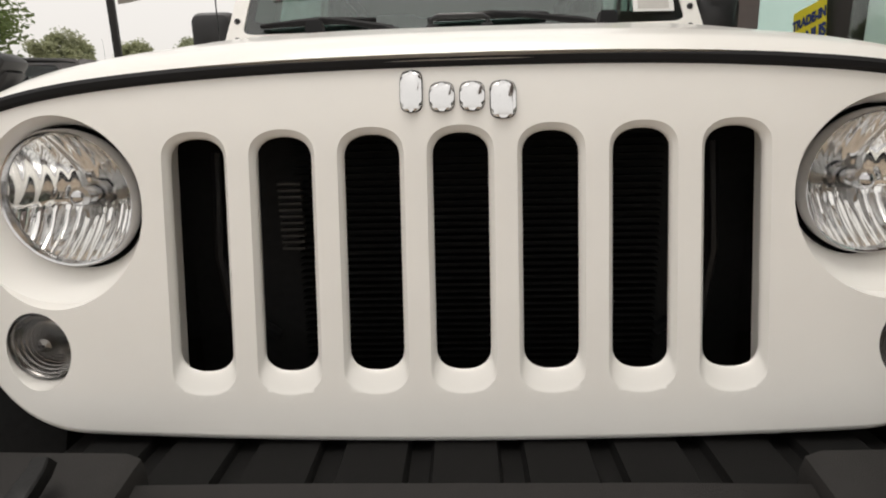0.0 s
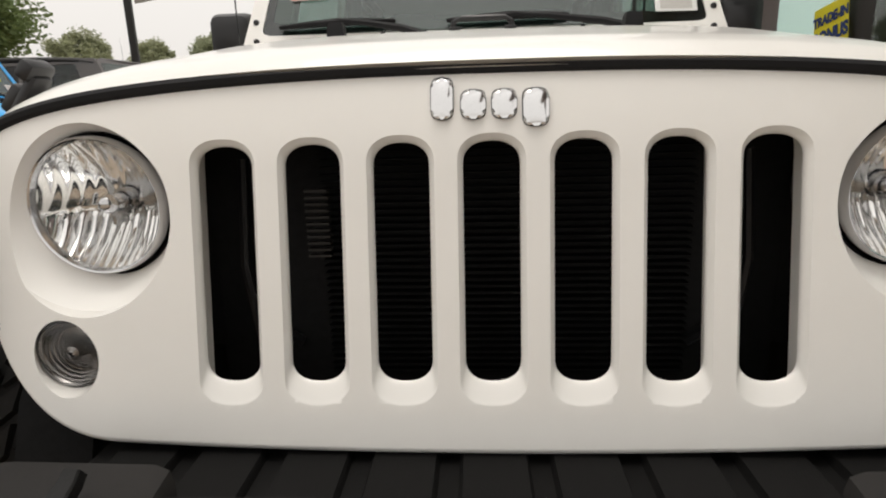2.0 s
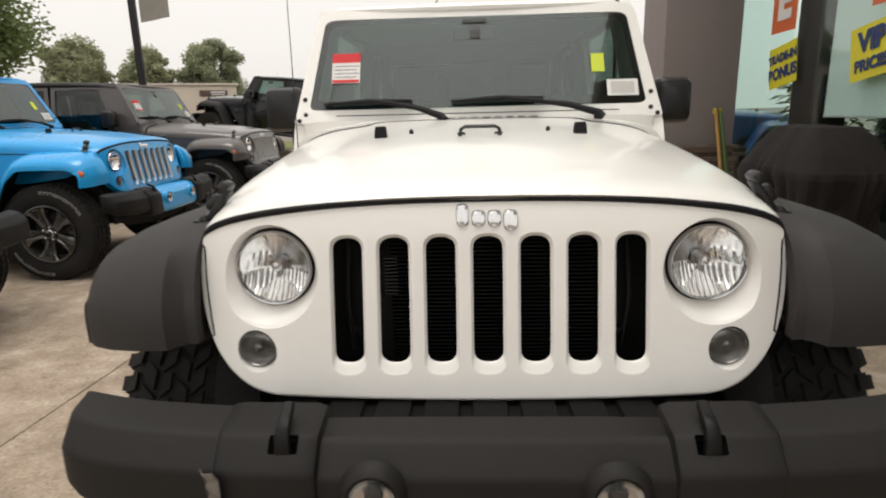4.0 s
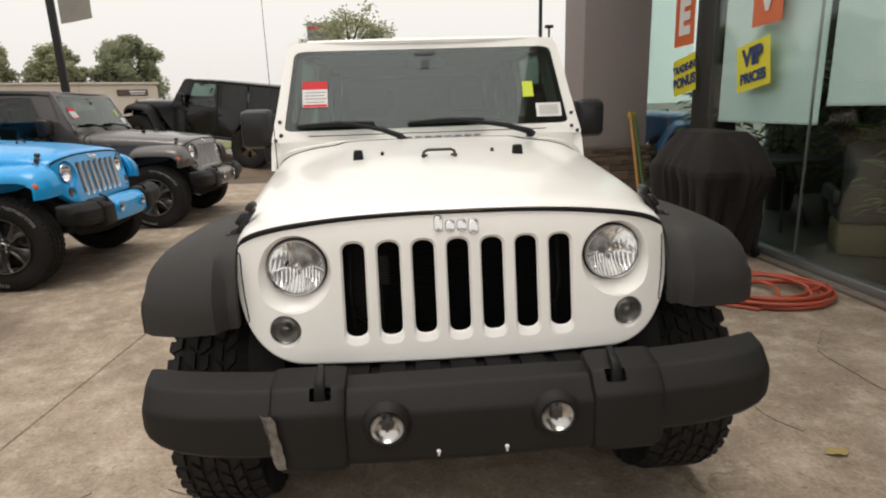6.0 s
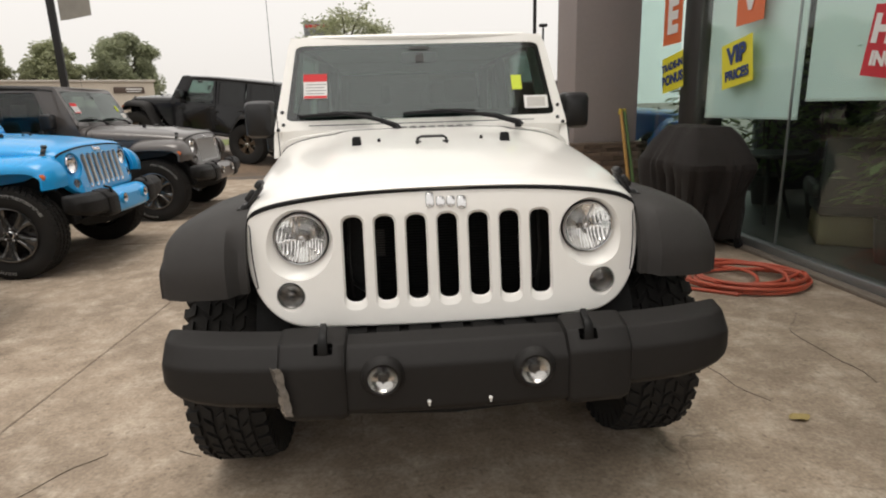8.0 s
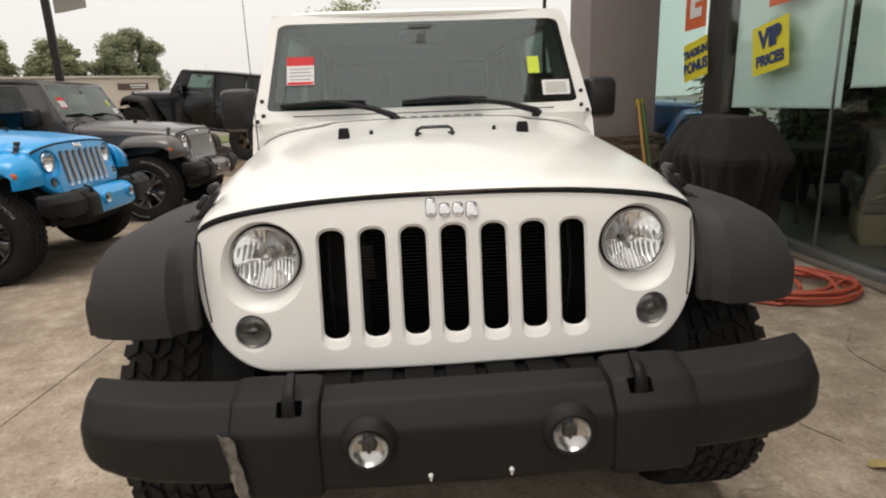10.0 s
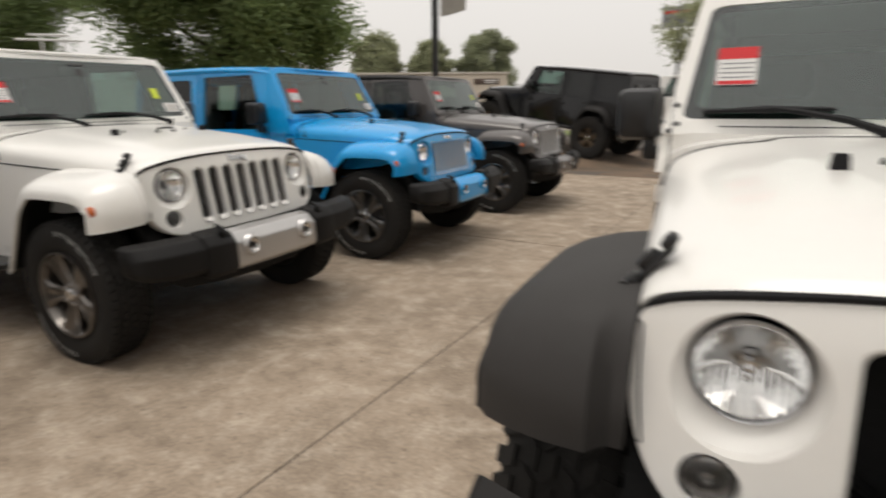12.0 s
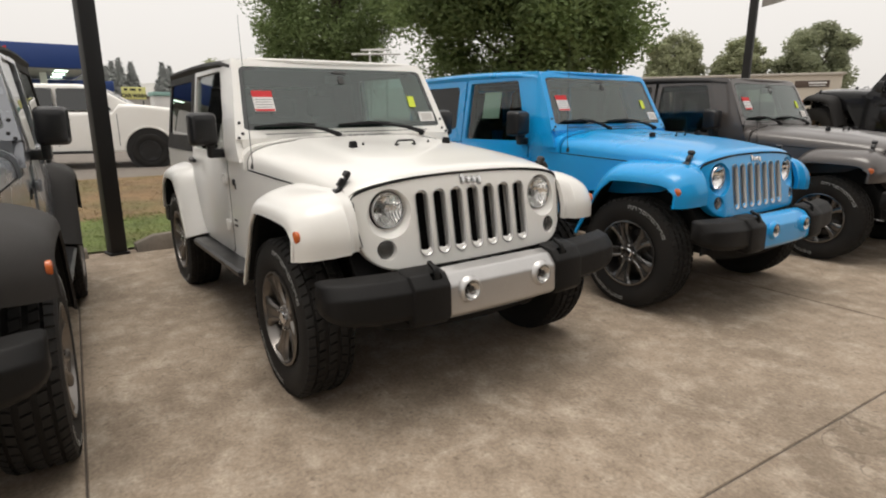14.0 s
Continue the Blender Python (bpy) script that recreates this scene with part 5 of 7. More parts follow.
# ---- parked cars ----
build_off_road_car(pose(0, 0, 0), "white off-road car with black flares and bumper", WHITE, FLAREPL, WHITE, DARKALLOY, PLASTIC, 2, True, True)
build_off_road_car(pose(-3.25, 1.612, 0, 0, 0, 89.6) @ pose(0, 0, 0, -0.8, -0.6), "white two-door off-road car with black hardtop and silver bumper insert", WHITE, WHITE, PLASTIC, ALLOY, SILVER, trim=SILVER)
blue_car = build_off_road_car(pose(-3.10, 4.13, 0, 0, 0, 90) @ pose(0, 0, 0, -0.7), "bright blue two-door off-road car with body-coloured hardtop", BLUE, BLUE, BLUE, DARKALLOY, BLUE, trim=SILVER)
build_off_road_car(pose(-2.91, 6.77, 0, 0, 0, 89), "dark granite grey off-road car with black hardtop", GRANITE, GRANITE, PLASTIC, DARKALLOY, GRANITE, 4, trim=SILVER)
build_off_road_car(pose(-3.33, -1.105, 0, 0, 0, 85.4), "steel grey off-road car with dark plastic flares", STEEL_GREY, FLAREPL, PLASTIC, ALLOY, PLASTIC, 2)
NOSE_UP = pose(0, 0, 0, -7.25, 0, -107.4)
STAND = Vector((-6.56, 14.075, 0.735))
build_off_road_car(Matrix.Translation(STAND) @ NOSE_UP, "glossy black four-door off-road car with bronze wheels on a mound", BLACKPAINT, PLASTIC, BLACKPAINT, BRONZE, PLASTIC, 4, True, tyre=(0.47, 0.30))
bm = bmesh.new()
slab(bm, [(-(side_x(z) - 0.018), y, z) for y, z in ((2.02, 1.36), (2.26, 1.36), (2.25, 1.60), (2.01, 1.60))], (0.002, 0, 0))
part("window_sheet", bm, mat("pale_green_paper", (0.55, 0.68, 0.58), 0.8, vary=0.05, scale=9), blue_car, "pale green printed sheet behind the door glass")
EARTH = mat("brown_earth", (0.150, 0.104, 0.070), 0.95, vary=0.3, scale=2.0, bump=0.8, bump_scale=25, dirt=(0.085, 0.07, 0.055), dirt_amount=0.7, dirt_scale=1.5)
bm = bmesh.new()
fwd = (NOSE_UP @ Vector((0, -1, 0))).to_2d().normalized()
across = Vector((-fwd.y, fwd.x))
rear = (STAND + NOSE_UP @ Vector((0, 3.332, 0.322))).to_2d()
rows = []
for i in range(41):
    u = -2.2 + 9.0 * i / 40
    row = []
    for j in range(25):
        v = -2.6 + 5.2 * j / 24
        top = 0.172 + 0.127 * u
        top = min(top, 0.68 - 0.5 * max(0, u - 4.0))
        edge = smooth((1.9 - abs(v) + 0.35 * noise.noise(Vector((u, v, 3)))) / 0.9) * smooth((u + 1.6) / 1.2) * smooth((6.3 - u) / 1.6)
        z = max(-0.08, top * edge - 0.03 * (1 - edge) + 0.05 * noise.noise(Vector((u * 1.5, v * 1.5, 7))) * (1 - smooth((1.2 - abs(v)) / 0.3)) * edge)
        p = rear + fwd * u + across * v
        row.append(bm.verts.new((p.x, p.y, z)))
    rows.append(row)
for a, b in zip(rows, rows[1:]):
    for i in range(24):
        bm.faces.new((a[i], a[i + 1], b[i + 1], b[i]))
solo("earth_mound", bm, EARTH, "low brown earth mound under the black car", "mound", kind="structure")
bm = bmesh.new()
rows = [[bm.verts.new((-16 + 0.8 * i, 9.25 + 0.6 * j + 0.12 * noise.noise(Vector((i * 0.7, j * 0.7, 2))), -0.012 + 0.035 * abs(noise.noise(Vector((i * 0.9, j * 0.9, 8)))) * min(1, j / 2))) for i in range(23)] for j in range(16)]
for a, b in zip(rows, rows[1:]):
    for i in range(22):
        bm.faces.new((a[i], a[i + 1], b[i + 1], b[i]))
solo("earth_bed", bm, EARTH, "bare brown earth beyond the paving", "earth", kind="structure")


# ---- lawn bank, upper road, kerbs and poles ----
DARKPOLE = mat("dark_painted_steel", (0.010, 0.0095, 0.0095), 0.55, vary=0.15, scale=5)
KERB = mat("grey_kerb_concrete", (0.18, 0.15, 0.12), 0.9, vary=0.2, scale=4, bump=0.5, bump_scale=60, dirt=(0.10, 0.09, 0.075), dirt_amount=0.5)
BARK = mat("grey_bark", (0.09, 0.07, 0.055), 0.95, vary=0.3, scale=8, bump=0.8, bump_scale=30)
BEIGE = mat("beige_plaster", (0.60, 0.53, 0.44), 0.9, vary=0.06, scale=1)

rnd = random.Random(11)


def bank_z(x, y):
    return 0.02 + 0.11 * smooth((-7.72 - x) / 5.6) + 0.02 * noise.noise(Vector((x * 0.8, y * 0.8, 0)))


bm = bmesh.new()
rows = []
for i in range(25):
    x = -7.57 - 1.9 * i / 24
    rows.append([bm.verts.new((x, y, bank_z(x, y))) for y in [-30 + 1.2 * j for j in range(51)]])
for a, b in zip(rows, rows[1:]):
    for i in range(50):
        bm.faces.new((a[i], a[i + 1], b[i + 1], b[i]))
solo("lawn", bm, LAWN, "strip of green grass beside the kerb", "lawn", kind="structure")
bm = bmesh.new()
rows = []
for i in range(25):
    x = -9.45 - 4.48 * i / 24
    rows.append([bm.verts.new((x, y, bank_z(x, y))) for y in [-30 + 1.2 * j for j in range(51)]])
for a, b in zip(rows, rows[1:]):
    for i in range(50):
        bm.faces.new((a[i], a[i + 1], b[i + 1], b[i]))
solo("lawn_bank", bm, DRYLAWN, "sloping bank of parched brown grass with green patches", "lawn", kind="structure")

for name_, m_, xa, xb, cnt in (("grass", LAWN, -7.67, -9.62, 26000), ("dry_grass", DRYLAWN, -9.22, -13.8, 24000)):
    verts, faces = [], []
    for k in range(cnt):
        x, y = rnd.uniform(xa, xb), rnd.uniform(-5, 7)
        z, h, a = bank_z(x, y), rnd.uniform(0.006, 0.024), rnd.uniform(0, math.tau)
        dx, dy = 0.006 * math.cos(a), 0.006 * math.sin(a)
        i = len(verts)
        verts += [(x - dx, y - dy, z - 0.005), (x + dx, y + dy, z - 0.005), (x + rnd.uniform(-0.05, 0.05), y + rnd.uniform(-0.05, 0.05), z + h)]
        faces.append((i, i + 1, i + 2))
    me = bpy.data.meshes.new(name_)
    me.from_pydata(verts, [], faces)
    me.materials.append(None)
    tagged(place(name_, me, m_, None), "short patchy green grass" if m_ is LAWN else "parched brown grass on the bank", "grass", kind="stuff")

bm = bmesh.new()
box(bm, (-213.9, 0, -0.03), (400, 600, 0.32))
solo("road", bm, ASPHALT, "raised grey brown road beyond the lawn", "road", kind="structure")

for ya, yb in ((0.55, 3.0), (3.05, 5.5), (5.55, 8.0), (-2.3, 0.12), (-4.8, -2.35)):
    bm = bmesh.new()
    n = 14
    rings = []
    for i in range(n + 1):
        y = lerp(ya, yb, i / n)
        k = min(1, (i + 0.25) / 1.4, (n - i + 0.25) / 1.4)
        rings.append([(-7.52 + x, y, z * (0.35 + 0.65 * k) + (0.004 * noise.noise(Vector((y * 6, x * 9, 1))) if z else 0)) for x, z in ((-0.13, 0.0), (-0.11, 0.10), (-0.07, 0.145), (0.06, 0.15), (0.10, 0.11), (0.14, 0.0))])
    loft(bm, rings)
    solo("kerb", bm, KERB, "worn grey concrete kerb beside the lawn", "kerb", "kerbs")

for x, y, h, w in ((-7.453, 0.376, 6.5, 0.15), (-7.37, 11.98, 7.5, 0.14)):
    post = thing("lamp_post", pose(x, y, 0, 0, 0, 12), "dark square steel lamp post standing beside the paving", "lamp post", "lamp posts")
    bm = bmesh.new()
    box(bm, (0, 0, h / 2), (w, w, h), 0.012)
    part("pole", bm, DARKPOLE, post)
    bm = bmesh.new()
    box(bm, (0, 0, 0.012), (w * 1.25, w * 1.25, 0.024), 0.006)
    part("base_plate", bm, DARKPOLE, post)
    bm = bmesh.new()
    box(bm, (0.35, 0, h), (0.9, 0.3, 0.14), 0.03)
    part("lamp_head", bm, DARKPOLE, post)
    if y > 5:
        bm = bmesh.new()
        loft(bm, [[(0.14 + q * 0.62, dy + 0.03 * math.sin(q * 5), z + 0.12 * q) for q in (0, 0.25, 0.5, 0.75, 1.0)] + [(0.14 + q * 0.62, dy + 0.012 + 0.03 * math.sin(q * 5), z + 0.12 * q) for q in (1.0, 0.75, 0.5, 0.25, 0)] for z, dy in ((3.42, 0.0), (3.9, 0.02), (4.6, 0.0))])
        part("banner", bm, mat("faded_banner", (0.30, 0.28, 0.25), 0.9, vary=0.15), post, "faded grey cloth banner")

# ---- trees ----
def leaf_mat(name, color):
    """A leaf: light also comes through it."""
    m = mat(name, color, 0.7, vary=0.32, scale=0.9)
    n, l = m.node_tree.nodes, m.node_tree.links
    b, out = n["Principled BSDF"], n["Material Output"]
    tr, mx = n.new("ShaderNodeBsdfTranslucent"), n.new("ShaderNodeMixShader")
    mx.inputs[0].default_value = 0.4
    l.new(b.inputs["Base Color"].links[0].from_socket, tr.inputs[0])
    l.new(b.outputs[0], mx.inputs[1])
    l.new(tr.outputs[0], mx.inputs[2])
    l.new(mx.outputs[0], out.inputs[0])
    return m


# The second and third greens are paled and greyed to paint in distance haze.
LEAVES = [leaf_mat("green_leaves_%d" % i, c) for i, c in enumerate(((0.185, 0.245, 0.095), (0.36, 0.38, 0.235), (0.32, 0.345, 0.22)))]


def tree(x, y, z0, h, spread, clear, count, leaf, seed, label, leaves):
    rn = random.Random(seed)
    t = thing("tree", pose(x, y, z0), label, "tree", "trees")
    bm = bmesh.new()
    tr = 0.028 * h
    tube(bm, [(0, 0, -0.1), (0.02 * h, 0, h * 0.2), (0.0, 0.02 * h, h * 0.45), (0.01 * h, 0, h * 0.8)], [tr * 1.3, tr, tr * 0.75, tr * 0.2], 8)
    tips = []
    for k in range(15):
        a, z1 = k * 2.4 + rn.uniform(-0.3, 0.3), max(clear, h * 0.3) + h * rn.uniform(0.0, 0.3)
        ln = spread * rn.uniform(0.55, 0.95)
        e = Vector((math.cos(a) * ln, math.sin(a) * ln, z1 + h * rn.uniform(0.08, 0.28)))
        s = Vector((0, 0, z1))
        tube(bm, [s, lerp(s, e, 0.5) + Vector((0, 0, 0.03 * h)), e], [tr * 0.38, tr * 0.22, tr * 0.06], 5)
        tips += [lerp(s, e, 0.7), e]
    part("trunk", bm, BARK, t)
    clumps = []
    cz, rz = (h + clear) / 2, (h - clear) / 2
    for k in range(84):
        a, u = rn.uniform(0, math.tau), rn.uniform(-1, 1)
        rr = (1 - u * u) ** 0.5 * rn.uniform(0.45, 0.92)
        clumps.append((Vector((math.cos(a) * rr * spread, math.sin(a) * rr * spread, cz + u * rz * 0.86)), spread * rn.uniform(0.14, 0.32)))
    for e in tips:
        clumps.append((e, spread * 0.2))
    verts, faces = [], []
    for k in range(count):
        c, r = clumps[rn.randrange(len(clumps))]
        d = Vector((rn.gauss(0, 1), rn.gauss(0, 1), rn.gauss(0, 0.75)))
        p = c + d.normalized() * r * 1.15 * rn.random() ** 0.7
        a = Vector((rn.uniform(-1, 1), rn.uniform(-1, 1), rn.uniform(-0.6, 0.3))).normalized() * leaf * rn.uniform(0.6, 1.3)
        b = a.cross(Vector((rn.uniform(-1, 1), rn.uniform(-1, 1), rn.uniform(-1, 1)))).normalized() * leaf * 0.42
        i = len(verts)
        verts += [p - a, p + b - a * 0.1, p + a, p - b - a * 0.1]
        faces.append((i, i + 1, i + 2, i + 3))
    me = bpy.data.meshes.new("crown")
    me.from_pydata(verts, [], faces)
    me.materials.append(None)
    place("crown", me, leaves, t)
    return t


tree(-17.7, 15.0, 0.15, 9.6, 4.65, 1.3, 160000, 0.112, 1, "large broad green street tree with a dense crown", LEAVES[0])
tree(-32.87, 14.7, 0.25, 11.5, 4.7, 1.8, 70000, 0.115, 2, "large dark green tree with a rounded crown", LEAVES[0])
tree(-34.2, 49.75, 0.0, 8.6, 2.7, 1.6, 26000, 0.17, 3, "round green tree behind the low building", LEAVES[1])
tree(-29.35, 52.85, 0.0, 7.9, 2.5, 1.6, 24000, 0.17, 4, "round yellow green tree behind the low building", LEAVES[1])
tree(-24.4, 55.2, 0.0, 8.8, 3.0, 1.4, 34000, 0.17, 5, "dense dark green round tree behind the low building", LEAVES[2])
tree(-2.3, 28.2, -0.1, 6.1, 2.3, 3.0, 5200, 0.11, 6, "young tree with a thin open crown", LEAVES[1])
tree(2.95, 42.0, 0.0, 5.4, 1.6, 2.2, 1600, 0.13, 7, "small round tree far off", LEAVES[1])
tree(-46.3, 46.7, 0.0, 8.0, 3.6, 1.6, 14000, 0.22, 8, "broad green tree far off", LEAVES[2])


def conifer(x, y, h, seed):
    rn = random.Random(seed)
    t = thing("conifer", pose(x, y, 0.1), "dark green conifer far off, painted pale for haze", "tree", "far conifers")
    bm = bmesh.new()
    tube(bm, [(0, 0, 0), (0, 0, h * 0.95)], [0.2, 0.04], 6)
    part("trunk", bm, BARK, t)
    verts, faces = [], []
    for k in range(900):
        u = rn.random() ** 0.7
        z = h * (1 - u * 0.9)
        r = (0.20 * h) * u ** 0.85 * rn.uniform(0.5, 1.1)
        a = rn.uniform(0, math.tau)
        p = Vector((math.cos(a) * r, math.sin(a) * r, z))
        d = Vector((math.cos(a), math.sin(a), -0.5)) * 0.5
        s = Vector((-math.sin(a), math.cos(a), 0)) * 0.28
        i = len(verts)
        verts += [p - d, p + s, p + d, p - s]
        faces.append((i, i + 1, i + 2, i + 3))
    me = bpy.data.meshes.new("crown")
    me.from_pydata(verts, [], faces)
    me.materials.append(None)
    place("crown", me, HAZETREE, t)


# Dark green needles paled to grey: the distance haze is in this colour.
HAZETREE = mat("haze_paled_conifer_needles", (0.34, 0.355, 0.34), 0.95, vary=0.15, scale=0.5)
for k in range(17):
    conifer(-98 + rnd.uniform(-10, 6), -0.9 + k * 1.3 + rnd.uniform(-1, 1), rnd.uniform(6.0, 9.0), 30 + k)

# ---- low beige building ----
hall = thing("low_building", pose(-16.95, 41.85, 0, 0, 0, 27), "long low beige commercial building with a flat roof", "building")
bm = bmesh.new()
box(bm, (-14, 4, 1.85), (28, 8, 3.70), 0.03)
part("wall", bm, BEIGE, hall)
bm = bmesh.new()
box(bm, (-14, 4, 3.77), (28.3, 8.3, 0.14), 0.03)
part("roof", bm, mat("pale_parapet", (0.55, 0.50, 0.44), 0.8, vary=0.08), hall)
bm = bmesh.new()
box(bm, (-1.6, -0.04, 3.15), (1.9, 0.06, 0.42), 0.02)
sg = part("sign_panel", bm, mat("brown_sign", (0.10, 0.07, 0.055), 0.7, vary=0.1), hall, "brown sign panel with unreadable writing")
bm = bmesh.new()
box(bm, (-1.3, -0.08, 3.22), (1.0, 0.02, 0.10))
part("writing_bar", bm, PAPER, sg)
bm = bmesh.new()
box(bm, (-1.3, -0.08, 3.06), (0.9, 0.02, 0.06))
part("writing_bar", bm, PAPER, sg)
for k in range(5):
    bm = bmesh.new()
    box(bm, (-4.5 - 4.6 * k, -0.03, 1.3), (2.0, 0.08, 1.5), 0.01)
    w_ = part("window", bm, GLOSSPL, hall, "dark shop window")

# ---- filling station ----
BLUEP = mat("dark_blue_fascia", (0.018, 0.055, 0.22), 0.4, vary=0.05)
stn = thing("filling_station", pose(-45.8, 3.5, -0.22), "filling station canopy with a dark blue fascia", "filling station")
bm = bmesh.new()
box(bm, (-7, -9, 5.05), (14, 18, 1.45), 0.05)
part("fascia", bm, BLUEP, stn)
bm = bmesh.new()
box(bm, (-7, -9, 4.29), (13.6, 17.6, 0.05))
soffit = part("soffit", bm, mat("pale_soffit", (0.55, 0.58, 0.55), 0.7, vary=0.05), stn)
LAMPGLOW = mat("canopy_lamp", (0.8, 1.0, 0.85), 0.4)
LAMPGLOW.node_tree.nodes["Principled BSDF"].inputs["Emission Color"].default_value = (0.75, 1.0, 0.80, 1)
LAMPGLOW.node_tree.nodes["Principled BSDF"].inputs["Emission Strength"].default_value = 6
for i in range(3):
    for j in range(3):
        bm = bmesh.new()
        box(bm, (-1.6 - 4 * i, -1.5 - 4 * j, 4.24), (0.7, 0.7, 0.06), 0.01)
        part("canopy_light", bm, LAMPGLOW, soffit, "lit canopy light")
for px_, py_ in ((-3, -2.5), (-3, -11), (-11, -2.5), (-11, -11)):
    bm = bmesh.new()
    box(bm, (px_, py_, 2.1), (0.4, 0.4, 4.2), 0.02)
    part("column", bm, PAPER, stn)
for k, (ya, yb, m_) in enumerate(((-5.4, -4.2, REDPAPER), (-5.6, -4.3, PAPER))):
    bm = bmesh.new()
    loft(bm, [[(0.02 + d, lerp(ya, yb, u), 5.05 - 0.25 * k + 0.35 * u * u) for u in (0, 0.3, 0.6, 0.8, 1)] + [(0.02 + d, lerp(ya, yb, u), 5.20 - 0.25 * k + 0.35 * u * u) for u in (1, 0.8, 0.6, 0.3, 0)] for d in (0, 0.04)])
    part("logo_shape", bm, m_, stn)
shop = thing("shop", pose(-58, 0.05, 0.0), "low shop with a blue roof band behind the filling station", "building")
bm = bmesh.new()
box(bm, (0, 1, 1.5), (6, 9, 3.0), 0.03)
part("wall", bm, BEIGE, shop)
bm = bmesh.new()
box(bm, (0, 1, 3.4), (6.4, 9.4, 0.8), 0.05)
part("roof_band", bm, BLUEP, shop)
row = thing("warehouse", pose(-80, 10.9, -0.05), "long pale low building in the haze", "building")
bm = bmesh.new()
box(bm, (0, 6, 1.5), (8, 46, 3.0), 0.05)
# Grey wall colour stands in for haze over the far building.
part("wall", bm, mat("haze_paled_wall", (0.40, 0.38, 0.35), 0.9, vary=0.05, scale=0.3), row)
bm = bmesh.new()
box(bm, (0, 6, 3.1), (8.3, 46.3, 0.3), 0.05)
part("roof", bm, KERB, row)


tree(-58.5, 14.9, 0.05, 6.0, 2.4, 1.2, 5000, 0.2, 10, "broad tree beyond the road, leaves painted pale for haze", LEAVES[1])
tree(-61.8, 20.2, 0.05, 5.6, 2.6, 1.0, 5000, 0.2, 11, "broad tree beyond the road, leaves painted pale for haze", LEAVES[1])
pylon = thing("pylon_sign", pose(-54.0, 12.75, 0.05), "tall narrow blue sign post beside the far road", "sign")
bm = bmesh.new()
box(bm, (0, 0, 2.6), (0.25, 0.55, 4.0), 0.03)
part("sign_panel", bm, BLUEP, pylon)
bm = bmesh.new()
box(bm, (0, 0, 0.3), (0.2, 0.3, 0.7), 0.02)
part("post", bm, PAPER, pylon)
kiosk = thing("canopy", pose(-55.9, 16.6, -0.15), "small far canopy with a blue fascia on thin posts", "canopy")
bm = bmesh.new()
box(bm, (0, 0, 5.6), (2.0, 2.2, 0.6), 0.04)
part("fascia", bm, BLUEP, kiosk)
for dy in (-0.8, 0.8):
    bm = bmesh.new()
    box(bm, (0, dy, 2.65), (0.16, 0.16, 5.3), 0.02)
    part("post", bm, KERB, kiosk)

wash = thing("sign_board", pose(-60.3, 7.85, 0.02), "yellow car wash sign board on two posts", "sign")
bm = bmesh.new()
box(bm, (0, 0, 3.03), (0.12, 1.95, 1.08), 0.02)
part("panel", bm, mat("pale_yellow_sign", (0.78, 0.76, 0.30), 0.5, vary=0.04), wash)
SIGNTEXT = [("CAR WASH", 0.40, 2.80)]
for dy in (-0.7, 0.7):
    bm = bmesh.new()
    box(bm, (0, dy, 1.2), (0.1, 0.1, 2.4), 0.01)
    part("post", bm, DARKPOLE, wash)
for k, ln in enumerate((0.5, 0.9, 0.4)):
    bm = bmesh.new()
    box(bm, (0.065, -0.62 + 0.56 * k, 3.34), (0.01, ln * 0.5, 0.18))
    part("writing_bar", bm, DARKPOLE, wash)
flag = thing("feather_flag", pose(-61.4, 12.7, 0.04), "tall orange red feather flag on a pole", "flag")
bm = bmesh.new()
loft(bm, [[(0.04 * math.sin(z * 3), -0.28 * k, z), (0.04 * math.sin(z * 3), 0.28 * k, z), (0.04 * math.sin(z * 3) + 0.02, 0.28 * k, z), (0.04 * math.sin(z * 3) + 0.02, -0.28 * k, z)] for z, k in ((2.2, 0.9), (3.0, 1.0), (4.0, 1.0), (4.8, 0.8), (5.1, 0.3))])
part("cloth", bm, mat("orange_red_cloth", (0.62, 0.10, 0.06), 0.8, vary=0.08, scale=2), flag)
bm = bmesh.new()
tube(bm, [(0, -0.3, 0), (0, -0.3, 4.9)], 0.03, 6)
part("pole", bm, DARKPOLE, flag)
kio = thing("kiosk", pose(-68.0, 11.6, 0.0), "low white kiosk with a pale green roof", "building")
bm = bmesh.new()
box(bm, (0, 0, 1.5), (2.5, 2.2, 3.0), 0.03)
part("wall", bm, PAPER, kio)
bm = bmesh.new()
box(bm, (0, 0, 3.2), (2.8, 2.5, 0.4), 0.04)
part("roof", bm, mat("pale_green_roof", (0.30, 0.48, 0.44), 0.6, vary=0.06), kio)
bm = bmesh.new()
HZ = [(-150 + 14 * noise.noise(Vector((k * 0.13, 0, 5))), -60 + 8 * k, 8.5 + 5.0 * noise.noise(Vector((k * 0.17, 3, 1)))) for k in range(24)]
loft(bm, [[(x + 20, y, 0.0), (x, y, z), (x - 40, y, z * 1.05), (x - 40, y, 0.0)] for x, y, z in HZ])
# The hill's pale grey carries the haze that would lie before it.
solo("hill", bm, mat("haze_paled_hill", (0.42, 0.41, 0.38), 0.95, vary=0.08, scale=0.05), "low wooded hill on the horizon, painted pale for haze", "hill", kind="structure")

